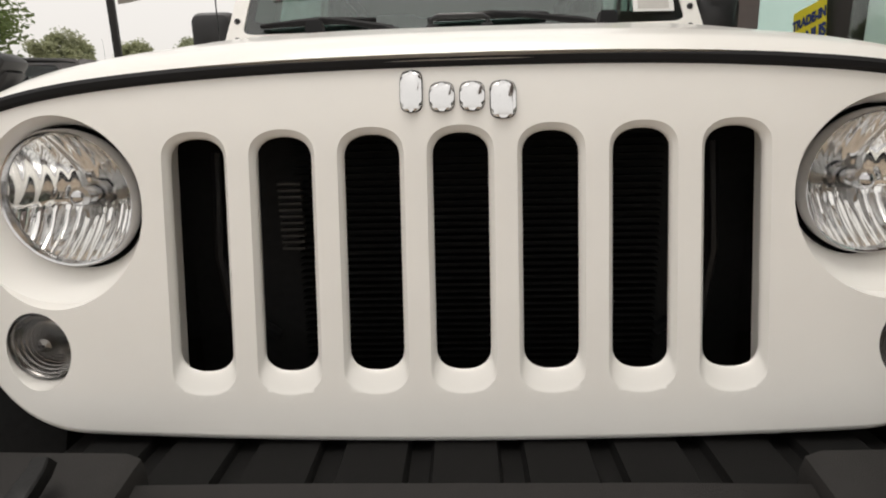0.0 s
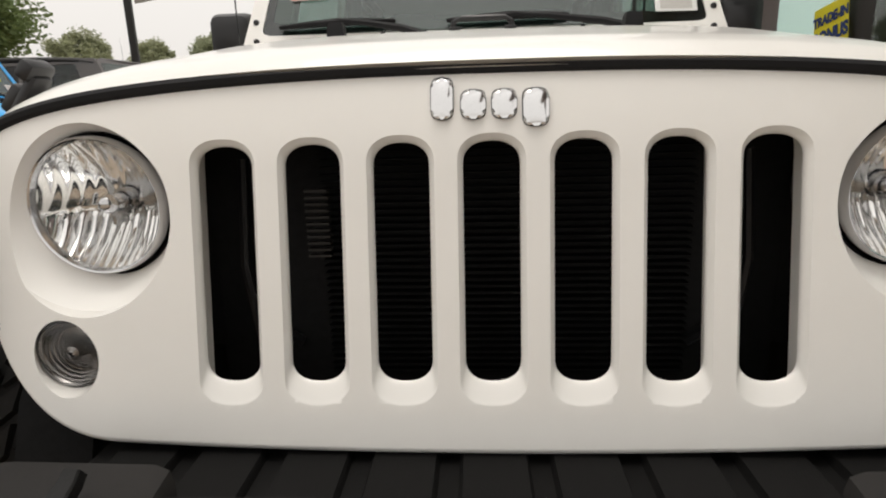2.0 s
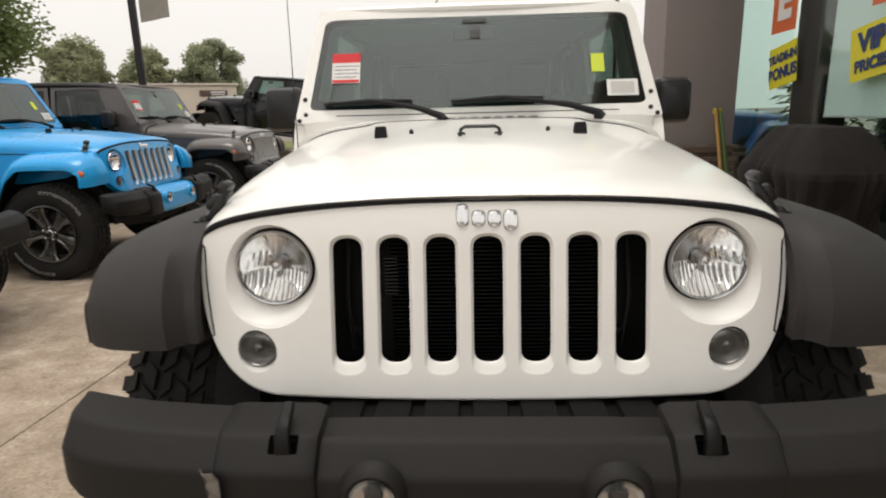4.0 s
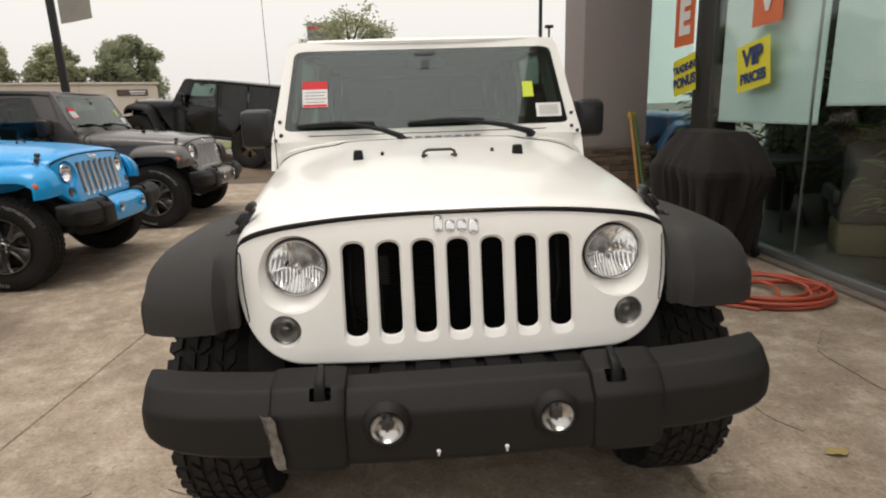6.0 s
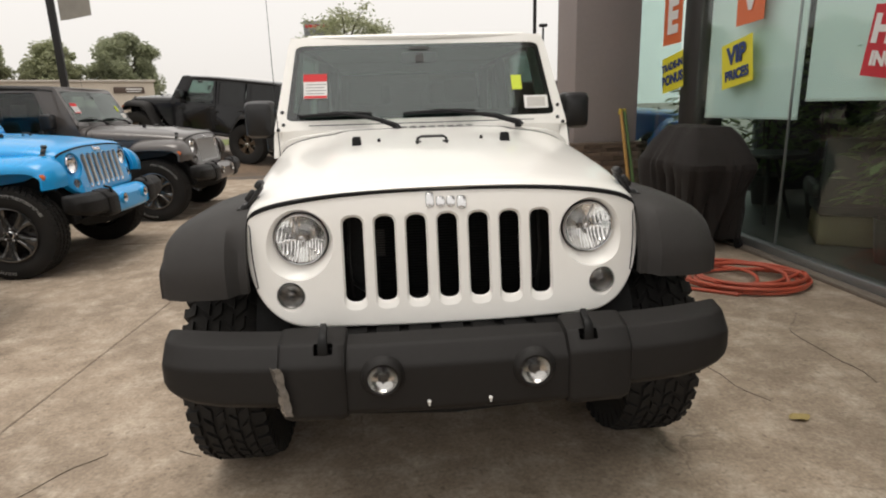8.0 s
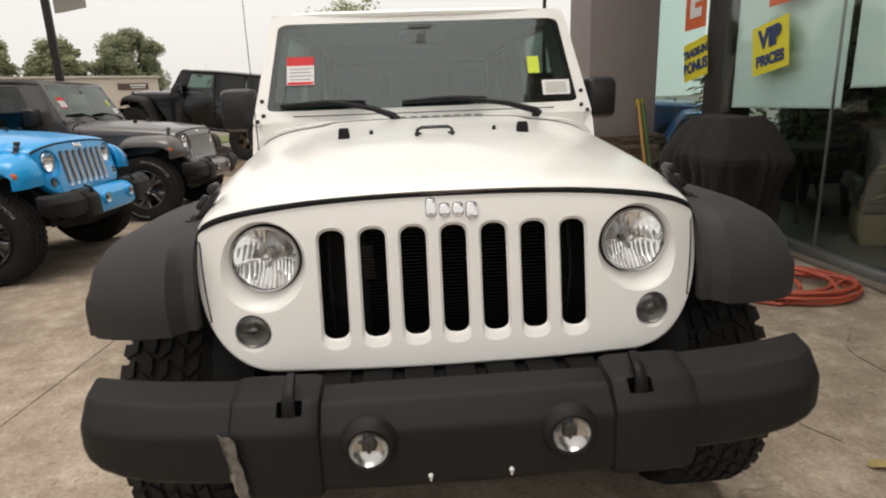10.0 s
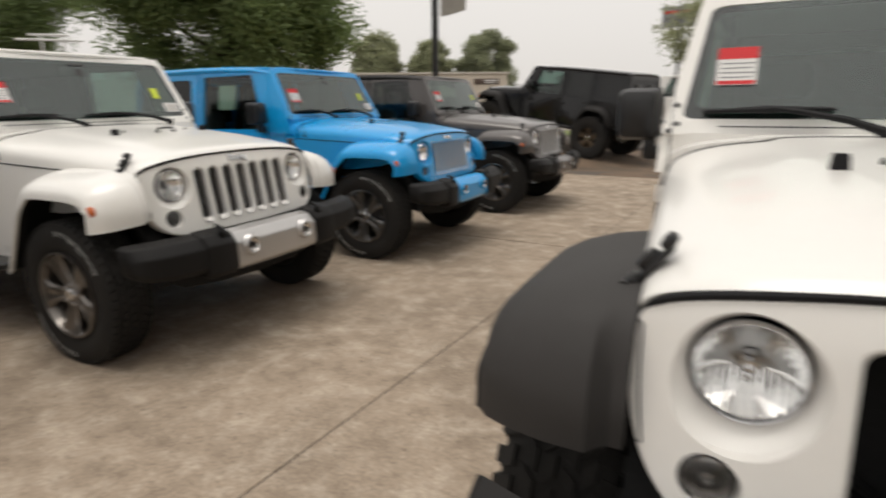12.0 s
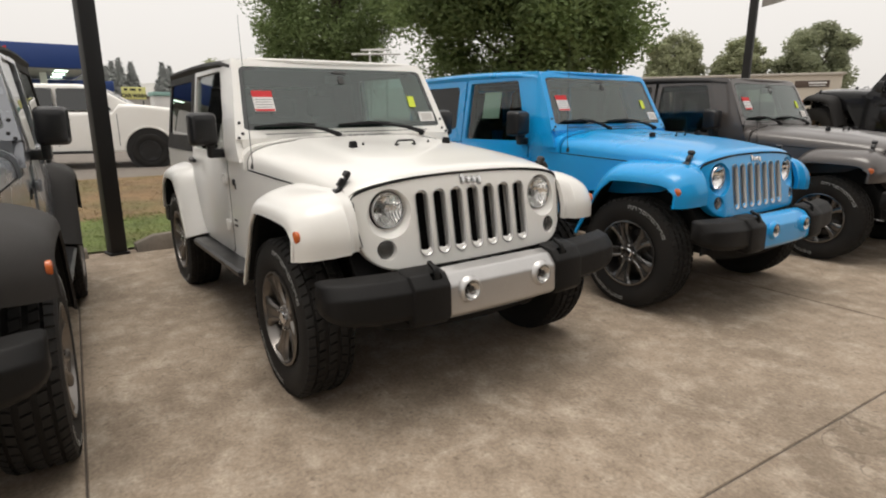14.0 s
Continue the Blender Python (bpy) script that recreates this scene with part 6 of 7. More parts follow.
# ---- pickup and far cars ----
CARGLASS = mat("dark_car_glass", (0.012, 0.014, 0.014), 0.06, vary=0.05, spec=1.0)
def simple_car(name, m, label, paint, pickup):
    """A car seen small: y to the rear from the front bumper."""
    c = thing(name, m, label, "car", "cars on the road")
    L, cabs, cabe, roof, belt = (5.75, 1.36, 3.85, 1.90, 1.28) if pickup else (4.7, 1.2, 4.3, 1.68, 1.02)

    def sec(y, zb, zt, w, r=0.10):
        return [(p.x, y, p.y) for p in rpoly([(-w, zb), (w, zb), (w, zt), (-w, zt)], (0.05, 0.05, r, r), 4)]
    bm = bmesh.new()
    hz = 1.42 if pickup else 0.95
    foot = (1.12, 1.46) if pickup else (cabs - 0.25, belt + 0.02)
    head = (1.78, roof - 0.04) if pickup else (cabs + 0.5, roof - 0.05)
    loft(bm, [sec(0.0, 0.46, hz - 0.20, 0.86), sec(0.06, 0.42, hz - 0.11, 0.94), sec(0.3, 0.40, hz - 0.04, 0.98), sec(0.7, 0.40, hz + 0.01, 1.0), sec(1.0 if pickup else 0.9, 0.40, hz + 0.04, 1.0), sec(cabs, 0.40, hz + 0.04 if pickup else belt, 1.0), sec(cabs + 0.15, 0.40, belt, 1.0), sec(cabe, 0.40, belt, 1.0), sec(L - 0.1, 0.45, belt + 0.03, 0.99), sec(L, 0.55, belt, 0.95)])
    part("body", bm, paint, c)
    bm = bmesh.new()
    e = cabe if pickup else L - 0.3
    loft(bm, [sec(foot[0], belt - 0.05, foot[1], 0.90, 0.05), sec(head[0], belt - 0.05, head[1], 0.76), sec(cabs + 0.8, belt - 0.05, roof, 0.74), sec(e - 0.35, belt - 0.05, roof, 0.74), sec(e, belt - 0.05, belt + 0.1 if not pickup else roof - 0.25, 0.80)])
    part("cabin", bm, paint, c)
    bm = bmesh.new()
    nrm = Vector((0, foot[1] - head[1], head[0] - foot[0])).normalized() * 0.012
    slab(bm, [Vector((x, lerp(foot[0], head[0], k), lerp(foot[1], head[1], k))) + nrm for x, k in ((-0.80, 0.10), (0.80, 0.10), (0.68, 0.90), (-0.68, 0.90))], -nrm * 1.6)
    part("windscreen", bm, CARGLASS, c)
    if pickup:
        for s in (-1, 1):
            bm = bmesh.new()
            box(bm, (s * 0.98, 2.9, 0.40), (0.16, 2.5, 0.06), 0.02)
            part("side_step", bm, GLOSSPL, c)
    for s in (-1, 1):
        ww = [(cabs + 0.14, belt + 0.04), (cabs + 1.20, belt + 0.04), (cabs + 1.20, roof - 0.10), (cabs + 0.52, roof - 0.10)]
        w2 = [(cabs + 1.28, belt + 0.04), (e - 0.22, belt + 0.04), (e - 0.30, roof - 0.10), (cabs + 1.28, roof - 0.10)]
        for q in (ww, w2):
            bm = bmesh.new()
            slab(bm, [(s * (0.90 - 0.145 * (z - belt) / (roof - belt)), y, z) for y, z in [(p.x, p.y) for p in rpoly(q, 0.05)]], (-s * 0.03, 0, 0))
            part("side_window", bm, CARGLASS, c)
        for y in (0.80 if pickup else 0.92, L - 1.15):
            bm = bmesh.new()
            lathe(bm, [(0.50, s * 0.80), (0.50, s * 1.003), (0.01, s * 1.003)], "x", (0, y, 0.43), 36)
            part("wheel_arch", bm, GLOSSPL, c)
            bm = bmesh.new()
            lip = [(0.55 * math.cos(k * math.pi / 20), 0.55 * math.sin(k * math.pi / 20)) for k in range(21)]
            tube(bm, [(s * 1.0, y + p * 0.96, 0.43 + q * 0.96) for p, q in lip], 0.020, 8)
            part("arch_lip", bm, paint, c)
            w = piece(("wheel",), "wheel", rim_build, GLOSSPL if pickup else DARKALLOY, c)
            w.matrix_local = pose(s * 0.905, y, 0.40, 30, 0, 0 if s > 0 else 180)
            piece(("tyre", 0.405, 0.255, False), "tyre", tyre_build(0.405, 0.255, False), RUBBER, w)
            for k in range(5):
                piece(("spoke", k), "spoke", spoke_build(k), GLOSSPL if pickup else DARKALLOY, w)
            piece(("cap",), "centre_cap", cap_build, GLOSSPL, w)
        for y in (cabs + 0.05, cabs + 1.24, e - 0.12):
            bm = bmesh.new()
            box(bm, (s * 0.9985, y, (0.5 + belt) / 2), (0.008, 0.012, belt - 0.56))
            part("door_gap", bm, GLOSSPL, c)
        bm = bmesh.new()
        box(bm, (s * 0.86, 0.16, hz - 0.32), (0.26, 0.34, 0.20), 0.04)
        hl = part("headlamp", bm, CARGLASS, c)
        for dy in (-0.02, 0.09):
            bm = bmesh.new()
            lathe(bm, [(0.062, 0.0), (0.066, s * 0.012), (0.045, s * 0.010), (0.01, s * 0.004)], "x", (s * 0.988, 0.16 + dy, hz - 0.32), 20)
            part("lamp_ring", bm, CHROME, hl)
        bm = bmesh.new()
        box(bm, (s * 1.10, cabs + 0.42, belt + 0.10), (0.18, 0.10, 0.24), 0.04)
        part("door_mirror", bm, GLOSSPL, c)
        bm = bmesh.new()
        box(bm, (s * 1.003, cabs + 1.05, belt - 0.16), (0.03, 0.16, 0.04), 0.01)
        part("door_handle", bm, GLOSSPL, c)
    bm = bmesh.new()
    box(bm, (0, 0.02, 0.80), (1.2, 0.08, 0.34), 0.03)
    part("grille", bm, GLOSSPL, c)
    bm = bmesh.new()
    box(bm, (0, -0.03, 0.52), (1.84, 0.18, 0.22), 0.06)
    part("bumper", bm, paint, c)
    return c


simple_car("pickup_truck", pose(-16.85, 3.06, 0.11, 0, 0, 168), "large white pickup truck with black wheels on the road", WHITE, True)
simple_car("hatchback", pose(-37.0, 6.8, 0.12, 0, 0, 185), "silver blue car parked far off", STEEL_GREY, False)

build_off_road_car(pose(-4.15, 18.4, 0.41, 0, 0, -100), "white four-door off-road car parked far off", WHITE, WHITE, WHITE, DARKALLOY, PLASTIC, 4, group="cars on the road")

# ---- rack of white bars and the tall sign ----
bars = thing("roof_rack_frame", pose(-27.06, 14.24, 0.13, 0, 0, 62), "white tubular frame on a post beyond the cars", "frame")
for z, y, ln in ((4.02, 0.0, 2.4), (4.28, 0.6, 1.5)):
    bm = bmesh.new()
    tube(bm, [(-ln / 2, y, z), (ln / 2, y, z + 0.05)], 0.05, 6)
    part("bar", bm, PAPER, bars)
for x in (-0.3, 0.5):
    bm = bmesh.new()
    tube(bm, [(x, 0, 0), (x, 0, 4.05), (x, 0.6, 4.22)], 0.05, 6)
    part("post", bm, PAPER, bars)
tall = thing("tall_sign", pose(-3.75, 31.0, 0.78), "grey tall sign box on a post behind the trees", "sign")
bm = bmesh.new()
box(bm, (0, 0, 4.75), (1.8, 0.35, 0.95), 0.03)
part("sign_box", bm, mat("grey_sign_box", (0.30, 0.31, 0.32), 0.6, vary=0.08), tall)
for dz in (0.2, -0.1):
    bm = bmesh.new()
    box(bm, (0, -0.19, 4.75 + dz), (1.6, 0.02, 0.14))
    part("sign_bar", bm, REDPAPER if dz > 0 else GREYPRINT, tall)
bm = bmesh.new()
box(bm, (0, 0, 1.73), (0.12, 0.12, 5.24), 0.02)
part("post", bm, DARKPOLE, tall)
for x, y, h, r_ in ((2.695, 9.88, 5.2, 0.035), (2.94, 10.17, 2.9, 0.02)):
    bm = bmesh.new()
    tube(bm, [(x, y, 0), (x, y, h)], r_, 8)
    box(bm, (x, y, h), (0.16, 0.08, 0.06), 0.01)
    solo("thin_post", bm, DARKPOLE, "thin dark steel post behind the stucco column", "post", "thin posts")


# ---- showroom with glass front ----
STUCCO = mat("mauve_grey_stucco", (0.30, 0.262, 0.255), 0.92, vary=0.05, scale=2, bump=0.3, bump_scale=160)
STONE = mat("brown_ledge_stone", (0.17, 0.125, 0.095), 0.9, vary=0.3, scale=9, bump=0.8, bump_scale=45, per_object=0.45)
ALU = mat("satin_aluminium", (0.36, 0.37, 0.37), 0.38, 0.8, vary=0.08, scale=6)
DARKFRAME = mat("dark_bronze_frame", (0.030, 0.028, 0.026), 0.45, 0.3, vary=0.1)
SHOPGLASS = thin_glass("green_tinted_shop_glass", (0.90, 0.97, 0.95), 0.055)
BLIND = mat("pale_roller_blind", (0.93, 0.95, 0.94), 0.9, vary=0.02, scale=2)
# Inner wall and floor colours are darkened to paint in the room's dimness.
INWALL = mat("shade_darkened_inner_wall", (0.10, 0.096, 0.09), 0.9, vary=0.1, scale=1)
INFLOOR = mat("shade_darkened_tile_floor", (0.11, 0.096, 0.083), 0.5, vary=0.12, scale=2)
GX = 3.12

shopw = thing("wall_east", pose(0, 0, 0), "showroom front of large green tinted panes in slim frames", "shop front", kind="structure")
bm = bmesh.new()
box(bm, (GX + 0.02, 1.0, 0.045), (0.11, 10.0, 0.09), 0.008)
part("sill", bm, ALU, shopw, "low aluminium sill")
bm = bmesh.new()
box(bm, (GX - 0.085, 1.0, 0.015), (0.09, 10.0, 0.03), 0.006)
part("plinth", bm, KERB, shopw)
PANES = [(-4.0, -1.2), (-1.2, 1.0), (1.0, 2.76), (2.76, 4.30), (4.70, 5.85)]
for k, (a, b) in enumerate(PANES):
    bm = bmesh.new()
    box(bm, (GX, (a + b) / 2, 1.86), (0.012, b - a - 0.012, 3.50))
    part("pane", bm, SHOPGLASS, shopw).visible_shadow = False
for y in (-4.0, -1.2, 1.0, 2.76):
    bm = bmesh.new()
    box(bm, (GX + 0.004, y, 1.86), (0.020, 0.014, 3.50), 0.002)
    part("glass_fin", bm, ALU, shopw)
bm = bmesh.new()
box(bm, (GX + 0.17, 4.50, 1.86), (0.30, 0.40, 3.50), 0.006)
part("dark_post", bm, DARKFRAME, shopw, "broad dark bronze post")
bm = bmesh.new()
box(bm, (GX + 0.1, 1.0, 4.44), (0.5, 10.2, 1.68), 0.02)
part("fascia", bm, STUCCO, shopw)
bm = bmesh.new()
box(bm, (2.535, 1.0, 5.40), (0.95, 11.4, 0.32), 0.02)
part("canopy", bm, STUCCO, shopw, "plain stucco canopy carried by the column")
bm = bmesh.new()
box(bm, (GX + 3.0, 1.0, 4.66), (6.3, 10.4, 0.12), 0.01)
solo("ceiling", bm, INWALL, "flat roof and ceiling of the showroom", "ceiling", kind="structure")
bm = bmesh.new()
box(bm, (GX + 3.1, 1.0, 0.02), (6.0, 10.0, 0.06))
solo("floor", bm, INFLOOR, "tiled showroom floor, coloured dark for the dim room", "floor", kind="structure")
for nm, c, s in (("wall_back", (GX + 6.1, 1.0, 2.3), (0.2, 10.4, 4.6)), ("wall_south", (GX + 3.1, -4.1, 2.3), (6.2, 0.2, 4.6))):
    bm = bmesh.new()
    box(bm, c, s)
    solo(nm, bm, INWALL, "plain inner wall of the showroom, coloured dark for the dim room", "wall", kind="structure")
for a, b, z in ((2.80, 4.26, 1.18), (1.04, 2.72, 1.33), (-1.16, 0.96, 1.33)):
    bl = thing("roller_blind", pose(0, 0, 0), "pale roller blind half lowered behind the glass", "blind", "roller blinds")
    bm = bmesh.new()
    box(bm, (GX + 0.10, (a + b) / 2, (z + 3.6) / 2), (0.006, b - a, 3.6 - z))
    part("cloth", bm, BLIND, bl)
    bm = bmesh.new()
    box(bm, (GX + 0.10, (a + b) / 2, z), (0.02, b - a, 0.025), 0.005)
    part("bottom_bar", bm, PAPER, bl)


def text_mesh(body, size):
    cu = bpy.data.curves.new("text", "FONT")
    cu.body, cu.size, cu.extrude, cu.align_x, cu.align_y, cu.offset = body, size, 0.0012, "CENTER", "CENTER", 0.010 * size / 0.1 * 0.5
    ob = new("text_source", cu)
    me = bpy.data.meshes.new_from_object(ob.evaluated_get(bpy.context.evaluated_depsgraph_get()))
    bpy.data.objects.remove(ob)
    me.materials.clear()
    me.materials.append(None)
    return me


YELLOW = mat("yellow_poster", (0.78, 0.70, 0.03), 0.45, vary=0.04)
NAVY = mat("navy_print", (0.02, 0.045, 0.16), 0.5, vary=0.05)
ORANGEP = mat("orange_poster", (0.72, 0.16, 0.05), 0.45, vary=0.05)
REDP = mat("red_poster", (0.55, 0.02, 0.035), 0.45, vary=0.05)


def poster(y, z, w, h, tilt, m_, lines, label, tm, x=GX - 0.012):
    """A poster taped to the outside of the glass; the reader stands at smaller x."""
    p = thing("poster", pose(x, y, z, 90, 0, -90) @ pose(0, 0, 0, 0, 0, tilt), label, "poster", "window posters")
    bm = bmesh.new()
    n = 8
    loft(bm, [[(lerp(-w / 2, w / 2, i / n), yy, 0.004 * math.sin(i * 0.9) * (1 if yy > 0 else 0.6)) for i in range(n + 1)] + [(lerp(-w / 2, w / 2, i / n), yy, 0.004 * math.sin(i * 0.9) * (1 if yy > 0 else 0.6) + 0.0012) for i in range(n, -1, -1)] for yy in (-h / 2, -h / 6, h / 6, h / 2)])
    part("sheet", bm, m_, p)
    for body, size, dy, dx in lines:
        if body == "-":
            bm = bmesh.new()
            box(bm, (dx, dy, 0.0085), (size, 0.05, 0.002))
            part("writing_bar", bm, tm, p)
        else:
            o = place("lettering", text_mesh(body, size), tm, p)
            o.location = (dx, dy, 0.008)
    return p


poster(3.563, 1.688, 0.50, 0.42, 9.0, YELLOW, [("VIP", 0.215, 0.075, 0), ("PRICES", 0.125, -0.105, 0)], "yellow poster with navy words taped to the glass", NAVY)
poster(4.846, 1.673, 0.50, 0.40, 9.0, YELLOW, [("TRADE-IN", 0.112, 0.075, 0), ("BONUS", 0.150, -0.075, 0)], "yellow trade-in poster with navy words taped to the glass", NAVY)
poster(4.911, 2.281, 0.45, 0.58, 1.0, ORANGEP, [("E", 0.50, 0.0, 0)], "orange card with one white letter", PAPER)
poster(3.431, 2.311, 0.42, 0.58, 2.0, ORANGEP, [("V", 0.50, 0.0, 0)], "orange card with one white letter", PAPER)
poster(1.701, 1.673, 0.66, 0.46, -8.0, REDP, [("HU", 0.24, 0.07, -0.13), ("INCEN", 0.125, -0.115, -0.08), ("-", 0.16, 0.07, 0.22)], "red poster with white words taped to the glass", PAPER)

# glazed north end
north = thing("wall_north", pose(0, 0, 0), "glazed end of the showroom in slim aluminium frames", "shop front", kind="structure")
for k in range(1):
    bm = bmesh.new()
    box(bm, (GX + 1.05 + 2.0 * k, 6.35, 2.30), (1.96, 0.012, 4.40))
    part("pane", bm, SHOPGLASS, north).visible_shadow = False
    bm = bmesh.new()
    box(bm, (GX + 2.05 + 2.0 * k, 6.35, 2.30), (0.04, 0.07, 4.40), 0.004)
    part("mullion", bm, ALU, north)
bm = bmesh.new()
box(bm, (GX + 1.05, 6.35, 0.055), (2.0, 0.16, 0.11), 0.008)
part("sill", bm, ALU, north)
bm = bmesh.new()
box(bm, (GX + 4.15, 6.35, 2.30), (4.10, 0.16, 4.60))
part("infill", bm, INWALL, north, "plain wall beside the glazed bay, coloured dark for the dim room")

# plants and seats inside
POT = mat("dark_pot", (0.04, 0.035, 0.03), 0.5, vary=0.1)


def plant(x, y, h, seed):
    rn = random.Random(seed)
    t = thing("potted_plant", pose(x, y, 0.05), "tall leafy indoor plant in a dark pot", "plant", "indoor plants")
    bm = bmesh.new()
    lathe(bm, [(0.14, 0), (0.18, 0.32), (0.19, 0.36), (0.16, 0.36), (0.15, 0.3)], "z", (0, 0, 0), 20)
    part("pot", bm, POT, t)
    bm = bmesh.new()
    for k in range(5):
        a = k * 1.26
        tube(bm, [(0.03 * math.cos(a), 0.03 * math.sin(a), 0.3), (0.1 * math.cos(a), 0.1 * math.sin(a), h * 0.6), (0.3 * math.cos(a), 0.3 * math.sin(a), h)], [0.014, 0.010, 0.004], 5)
    part("stem", bm, BARK, t)
    bm = bmesh.new()
    for k in range(420):
        a, z = rn.uniform(0, math.tau), rn.uniform(0.45, h)
        r0 = rn.uniform(0.05, 0.42)
        p = Vector((math.cos(a) * r0, math.sin(a) * r0, z))
        d = Vector((math.cos(a), math.sin(a), rn.uniform(-0.6, 0.4))).normalized() * rn.uniform(0.10, 0.19)
        s = d.cross(Vector((rn.uniform(-0.3, 0.3), 0.2, 1))).normalized() * 0.042
        vs = [bm.verts.new(q) for q in (p, p + d * 0.45 + s, p + d + Vector((0, 0, -0.03)), p + d * 0.45 - s)]
        bm.faces.new(vs)
    part("foliage", bm, LEAVES[0], t)


for q in ((4.5, 4.0, 1.9, 41), (3.75, 2.2, 1.7, 42), (4.5, 5.0, 2.0, 43), (3.8, 5.3, 1.5, 44), (4.2, 1.4, 1.6, 45), (4.6, 3.2, 1.5, 46)):
    plant(*q)

chair = thing("armchair", pose(3.95, 2.95, 0.05, 0, 0, 150), "dark padded armchair on a tan base inside the showroom", "chair")
CHAIRD = mat("dark_brown_leather", (0.030, 0.027, 0.023), 0.5, vary=0.15, scale=10)
CHAIRB = mat("tan_upholstery", (0.20, 0.145, 0.075), 0.8, vary=0.12, scale=12)
for nm, c, s in (("seat", (0, 0, 0.36), (0.6, 0.6, 0.16)), ("backrest", (0, 0.28, 0.66), (0.6, 0.12, 0.6)), ("armrest", (-0.32, 0, 0.5), (0.09, 0.6, 0.14)), ("armrest", (0.32, 0, 0.5), (0.09, 0.6, 0.14)), ("base", (0, 0, 0.14), (0.56, 0.54, 0.28))):
    bm = bmesh.new()
    box(bm, c, s, 0.04)
    part(nm, bm, CHAIRB if nm == "base" else CHAIRD, chair)
tab = thing("side_table", pose(3.85, 4.05, 0.05), "dark round side table inside the showroom", "table")
bm = bmesh.new()
lathe(bm, [(0.42, 0.70), (0.43, 0.72), (0.42, 0.74), (0.01, 0.74)], "z", (0, 0, 0), 28)
part("tabletop", bm, POT, tab)
for k in range(3):
    bm = bmesh.new()
    tube(bm, [(0.08 * math.cos(k * 2.1), 0.08 * math.sin(k * 2.1), 0.7), (0.32 * math.cos(k * 2.1), 0.32 * math.sin(k * 2.1), 0.0)], 0.02, 6)
    part("leg", bm, POT, tab)

# ---- stucco column with a ledge stone foot ----
col = thing("column", pose(0, 0, 0), "mauve grey stucco column on a brown ledge stone foot", "column", kind="structure")
bm = bmesh.new()
box(bm, (2.668, 6.195, 3.05), (0.86, 0.86, 4.42), 0.01)
part("shaft", bm, STUCCO, col)
bm = bmesh.new()
box(bm, (2.668, 6.195, 0.40), (0.88, 0.88, 0.80))
part("core", bm, JOINT, col)
bm = bmesh.new()
box(bm, (2.668, 6.195, 0.822), (1.0, 1.0, 0.045), 0.010)
part("capping", bm, mat("brown_cap_stone", (0.15, 0.115, 0.09), 0.9, vary=0.2, scale=12, bump=0.6, bump_scale=60), col)
STONES = []
for hh in (0.045, 0.06, 0.075):
    for ww in (0.16, 0.24, 0.33):
        bm = bmesh.new()
        box(bm, (0, 0, 0), (ww - 0.006, 0.05, hh - 0.005), 0.006, segments=1)
        for v in bm.verts:
            v.co += Vector((0, rnd.uniform(-0.006, 0.006), rnd.uniform(-0.003, 0.003)))
        STONES.append((ww, hh, finish(bm)))
for face in range(2):
    z = 0.01
    while z < 0.78:
        hh = rnd.choice((0.045, 0.06, 0.075))
        u = -0.46
        while u < 0.46:
            ww, h2, me = rnd.choice([s for s in STONES if s[1] == hh])
            if u + ww > 0.5:
                ww, h2, me = [s for s in STONES if s[1] == hh][0]
            o = place("stone", me, STONE, col)
            d = 0.455 + rnd.uniform(-0.006, 0.012)
            o.matrix_local = (pose(2.668 + u + ww / 2, 6.195 - d, z + hh / 2) if face == 0 else pose(2.668 - d, 6.195 + u + ww / 2, z + hh / 2, 0, 0, 90))
            u += ww
        z += hh

# ---- covered barbecue, hose, poles, leaf ----
COVER = mat("dark_brown_cover_cloth", (0.017, 0.0135, 0.012), 0.9, vary=0.2, scale=5, bump=0.4, bump_scale=300)
bbq = thing("barbecue", pose(2.755, 3.57, 0) @ Matrix.Diagonal((1.06, 1.06, 1.06, 1)), "barbecue under a dark brown cloth cover beside the glass", "barbecue")
bm = bmesh.new()
LEVELS = [(0.07, 0.235, 0.40), (0.20, 0.245, 0.43), (0.42, 0.265, 0.49), (0.60, 0.29, 0.55), (0.70, 0.305, 0.580), (0.745, 0.300, 0.575), (0.80, 0.275, 0.535), (0.90, 0.235, 0.455), (0.99, 0.195, 0.375), (1.045, 0.155, 0.315), (1.06, 0.09, 0.22), (1.062, 0.02, 0.06)]
rings, NS = [], 120
for k in range(34):
    f = k / 33 * (len(LEVELS) - 1)
    i = min(int(f), len(LEVELS) - 2)
    z, hx, hy = (lerp(p, q, f - i) for p, q in zip(LEVELS[i], LEVELS[i + 1]))
    ring = []
    for j in range(NS):
        a = j / NS * math.tau
        ca, sa = math.cos(a), math.sin(a)
        r = (abs(ca) ** 11 + abs(sa) ** 11) ** (-1 / 11)
        x, y = ca * r * hx, sa * r * hy
        low = smooth((0.92 - z) / 0.60)
        w = j / NS * 21 + 1.1 * noise.noise(Vector((ca * 1.6, sa * 1.6, z * 0.9)))
        fold = (abs(math.sin(math.pi * w)) - 0.62) * 0.105 * low * (0.60 + noise.noise(Vector((ca * 1.3, sa * 1.3, 7))))
        sag = 0.030 * noise.noise(Vector((x * 4, y * 4, z * 3))) + 0.012 * abs(noise.noise(Vector((x * 11, y * 11, z * 5 + 3))))
        g = 1 + (fold * 1.5 + sag * smooth(hx / 0.12)) / max(0.12, math.hypot(x, y))
        ring.append((x * g, y * g, z + 0.012 * noise.noise(Vector((x * 6, y * 6, 2))) - 0.03 * (k == 0) * noise.noise(Vector((ca * 3, sa * 3, 5)))))
    rings.append(ring)
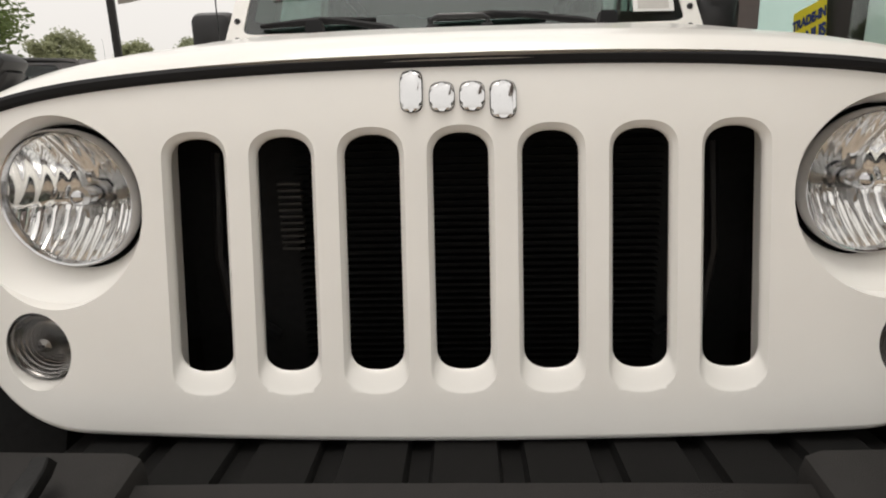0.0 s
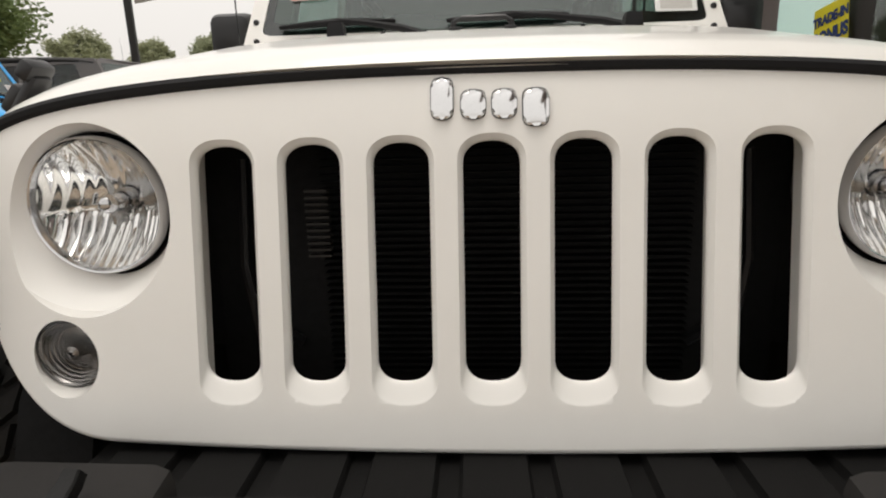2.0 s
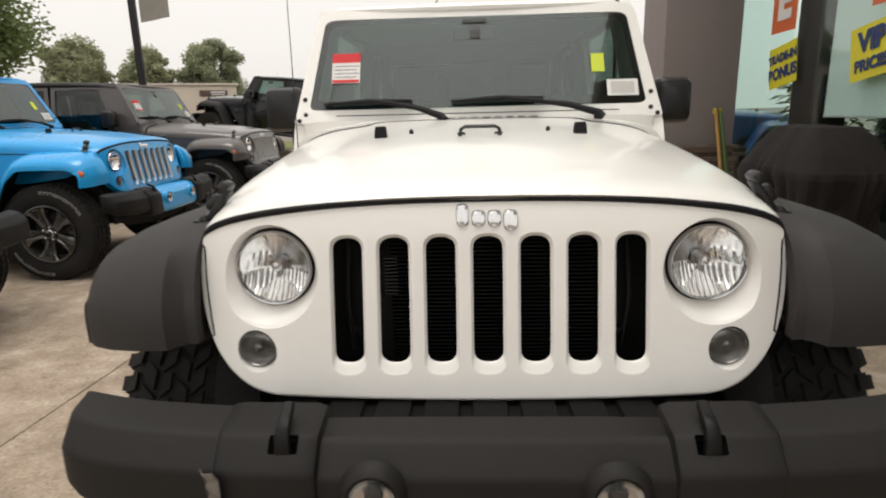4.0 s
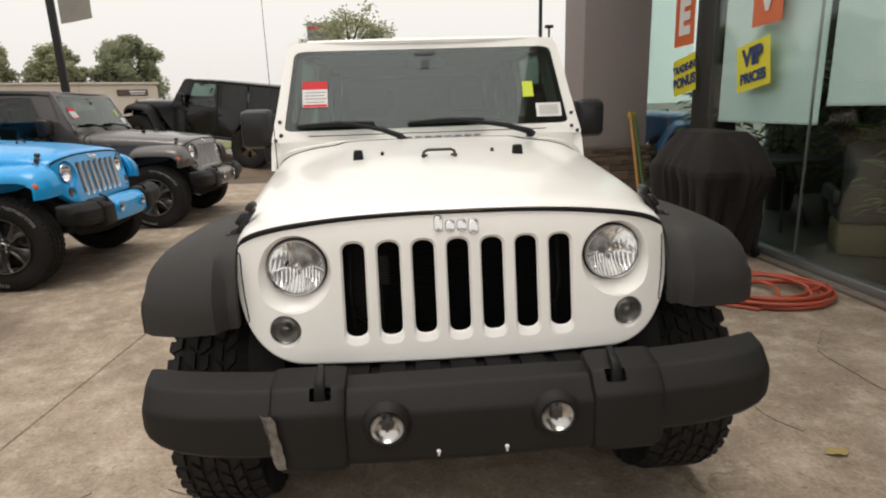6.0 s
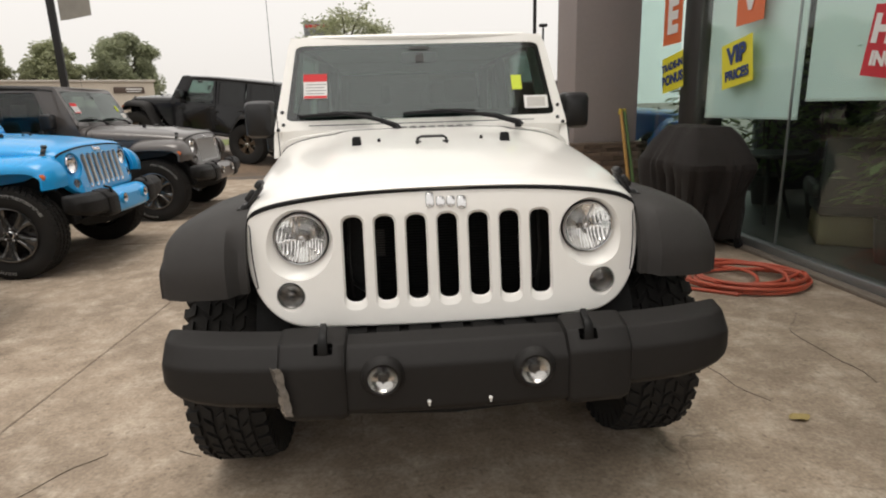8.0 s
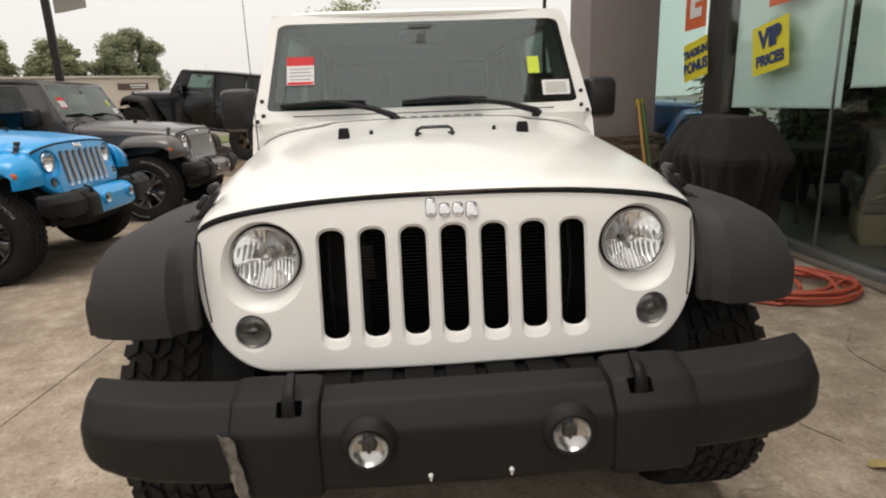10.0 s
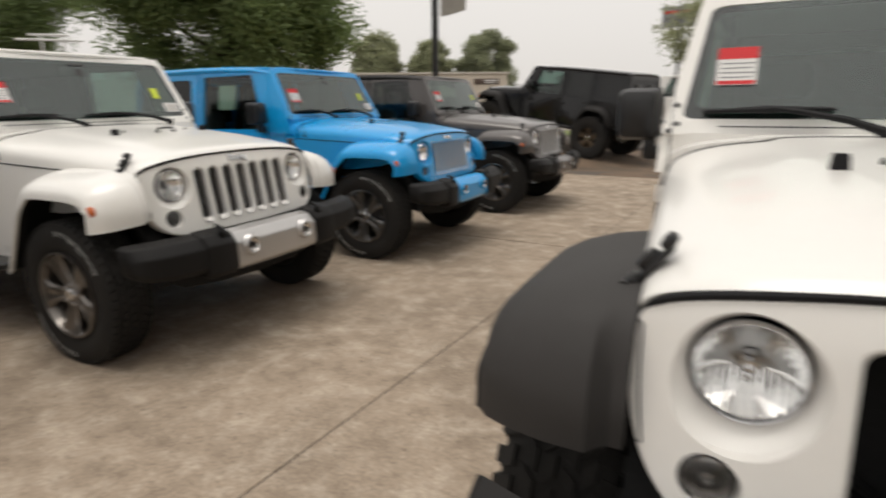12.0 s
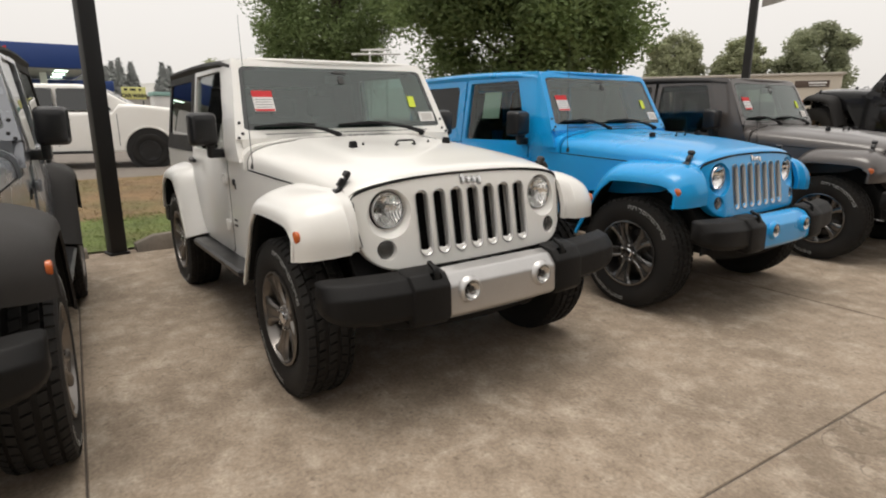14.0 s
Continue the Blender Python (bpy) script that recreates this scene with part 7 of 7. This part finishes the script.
loft(bm, rings, True, True)
part("cover", bm, COVER, bbq, "creased dark brown cloth cover", 18)
for x in (-0.22, 0.22):
    for y in (-0.46, 0.46):
        bm = bmesh.new()
        tube(bm, [(x, y, 0.05), (x, y, 0.35)], 0.016, 8)
        lg = part("leg", bm, DARKPOLE, bbq)
        bm = bmesh.new()
        lathe(bm, [(0.045, -0.015), (0.045, 0.015)], "x", (x, y, 0.045), 16)
        part("castor", bm, SEAL, lg)

HOSE = mat("red_orange_rubber_hose", (0.46, 0.085, 0.045), 0.5, vary=0.10, scale=14, dirt=(0.22, 0.12, 0.09), dirt_amount=0.4)
bm = bmesh.new()
pts = []
LAPS = [(0.47, 0.40, 0.0, 0.0), (0.33, 0.30, 0.10, -0.07), (0.45, 0.35, -0.03, 0.03), (0.26, 0.27, -0.15, 0.05), (0.46, 0.38, 0.02, -0.02), (0.30, 0.20, 0.12, -0.10), (0.40, 0.34, -0.07, 0.06), (0.24, 0.30, 0.03, -0.05), (0.43, 0.36, 0.03, 0.0)]
for i in range(330):
    a = i / 330 * math.tau * 8.0
    lap = i // 41
    u = i % 41 / 41
    rx, ry, ox, oy = (lerp(p, q, smooth(u)) for p, q in zip(LAPS[lap % 9], LAPS[(lap + 1) % 9]))
    cx, cy = 2.425 + ox, 2.13 + oy
    pts.append((cx + rx * math.cos(a), cy + ry * math.sin(a), 0.014 + 0.007 * lap + 0.010 * (1 + math.sin(a * 1.31 + lap))))
pts += [(2.38 + 0.30, 2.0, 0.03), (2.2, 1.80, 0.016), (1.95, 2.0, 0.014), (1.80, 2.35, 0.014)]
tube(bm, pts, 0.0125, 8)
solo("hose", bm, HOSE, "coiled red orange rubber hose lying on the concrete", "hose")
for k, (xa, col_) in enumerate(((2.865, (0.58, 0.33, 0.10)), (2.935, (0.12, 0.20, 0.07)))):
    po = thing("wooden_pole", pose(0, 0, 0), "long thin coloured pole leaning against the column", "pole", "leaning poles")
    bm = bmesh.new()
    tube(bm, [(xa + 0.10, 5.50, 0.02), (xa - 0.02 * k, 5.75, 1.26)], 0.021, 8)
    part("shaft", bm, mat("pole_paint_%d" % k, col_, 0.6, vary=0.15, scale=10), po)
    bm = bmesh.new()
    tube(bm, [(xa + 0.10 - 0.115 * 0.97, 5.50 + 0.243, 1.20), (xa - 0.02 * k, 5.752, 1.27)], 0.023, 8)
    part("tip", bm, mat("pole_tip_%d" % k, (0.55, 0.40, 0.05), 0.6, vary=0.1), po)
bm = bmesh.new()
vs = []
for rr in (0.0, 0.5, 1.0):
    vs.append([(1.532 + 0.038 * rr * math.cos(a) * (1 + 0.25 * math.cos(2 * a)), 0.241 + 0.028 * rr * math.sin(a), 0.006 + 0.012 * rr * rr * (0.6 + 0.4 * math.sin(3 * a + 1))) for a in [math.tau * i / 16 for i in range(16)]])
loft(bm, vs[1:], True, True)
solo("fallen_leaf", bm, mat("dry_leaf", (0.34, 0.26, 0.10), 0.8, vary=0.25, scale=60), "dry yellow leaf lying on the concrete", "leaf")


def crack(seed, start, heading, length, wide):
    """A hairline crack: a thin dark filled strip lying in the slab."""
    rn = random.Random(seed)
    p, a = Vector((*start, 0.0)), heading
    left, right = [], []
    for i in range(int(length / 0.06)):
        a += rn.uniform(-0.35, 0.35)
        a = lerp(a, heading, 0.25)
        p = p + Vector((math.cos(a), math.sin(a), 0)) * 0.06
        w = wide * rn.uniform(0.3, 1.0)
        s = Vector((-math.sin(a), math.cos(a), 0)) * w
        left.append(p + s)
        right.append(p - s)
    bm = bmesh.new()
    loft(bm, [[(q.x, q.y, 0.0005), (q.x, q.y, 0.0035), (r.x, r.y, 0.0035), (r.x, r.y, 0.0005)] for q, r in zip(left, right)])
    o = part("crack", bm, JOINT, lot)
    o.matrix_parent_inverse = lot.matrix_basis.inverted()


for args in ((1, (2.42, 1.46), -2.30, 0.45, 0.0016), (2, (2.14, 1.21), -1.75, 0.75, 0.0016), (3, (1.40, 0.86), -1.25, 0.50, 0.0015), (4, (-1.36, 0.40), -2.20, 0.45, 0.0012),
             (5, (-1.16, 0.38), -0.70, 0.22, 0.0014), (6, (1.50, 2.90), -0.9, 0.8, 0.0012)):
    crack(*args)

NAVYPAINT = mat("dark_blue_paint", (0.012, 0.055, 0.17), 0.25, coat=0.5, vary=0.03)
build_off_road_car(pose(5.7, 9.33, 0, 0, 0, 75), "dark blue off-road car parked beyond the showroom", NAVYPAINT, NAVYPAINT, PLASTIC, DARKALLOY, PLASTIC)
for body, size, z in SIGNTEXT:
    o = place("lettering", text_mesh(body, size), DARKPOLE, wash)
    o.matrix_local = pose(0.066, 0, z, 90, 0, 90)
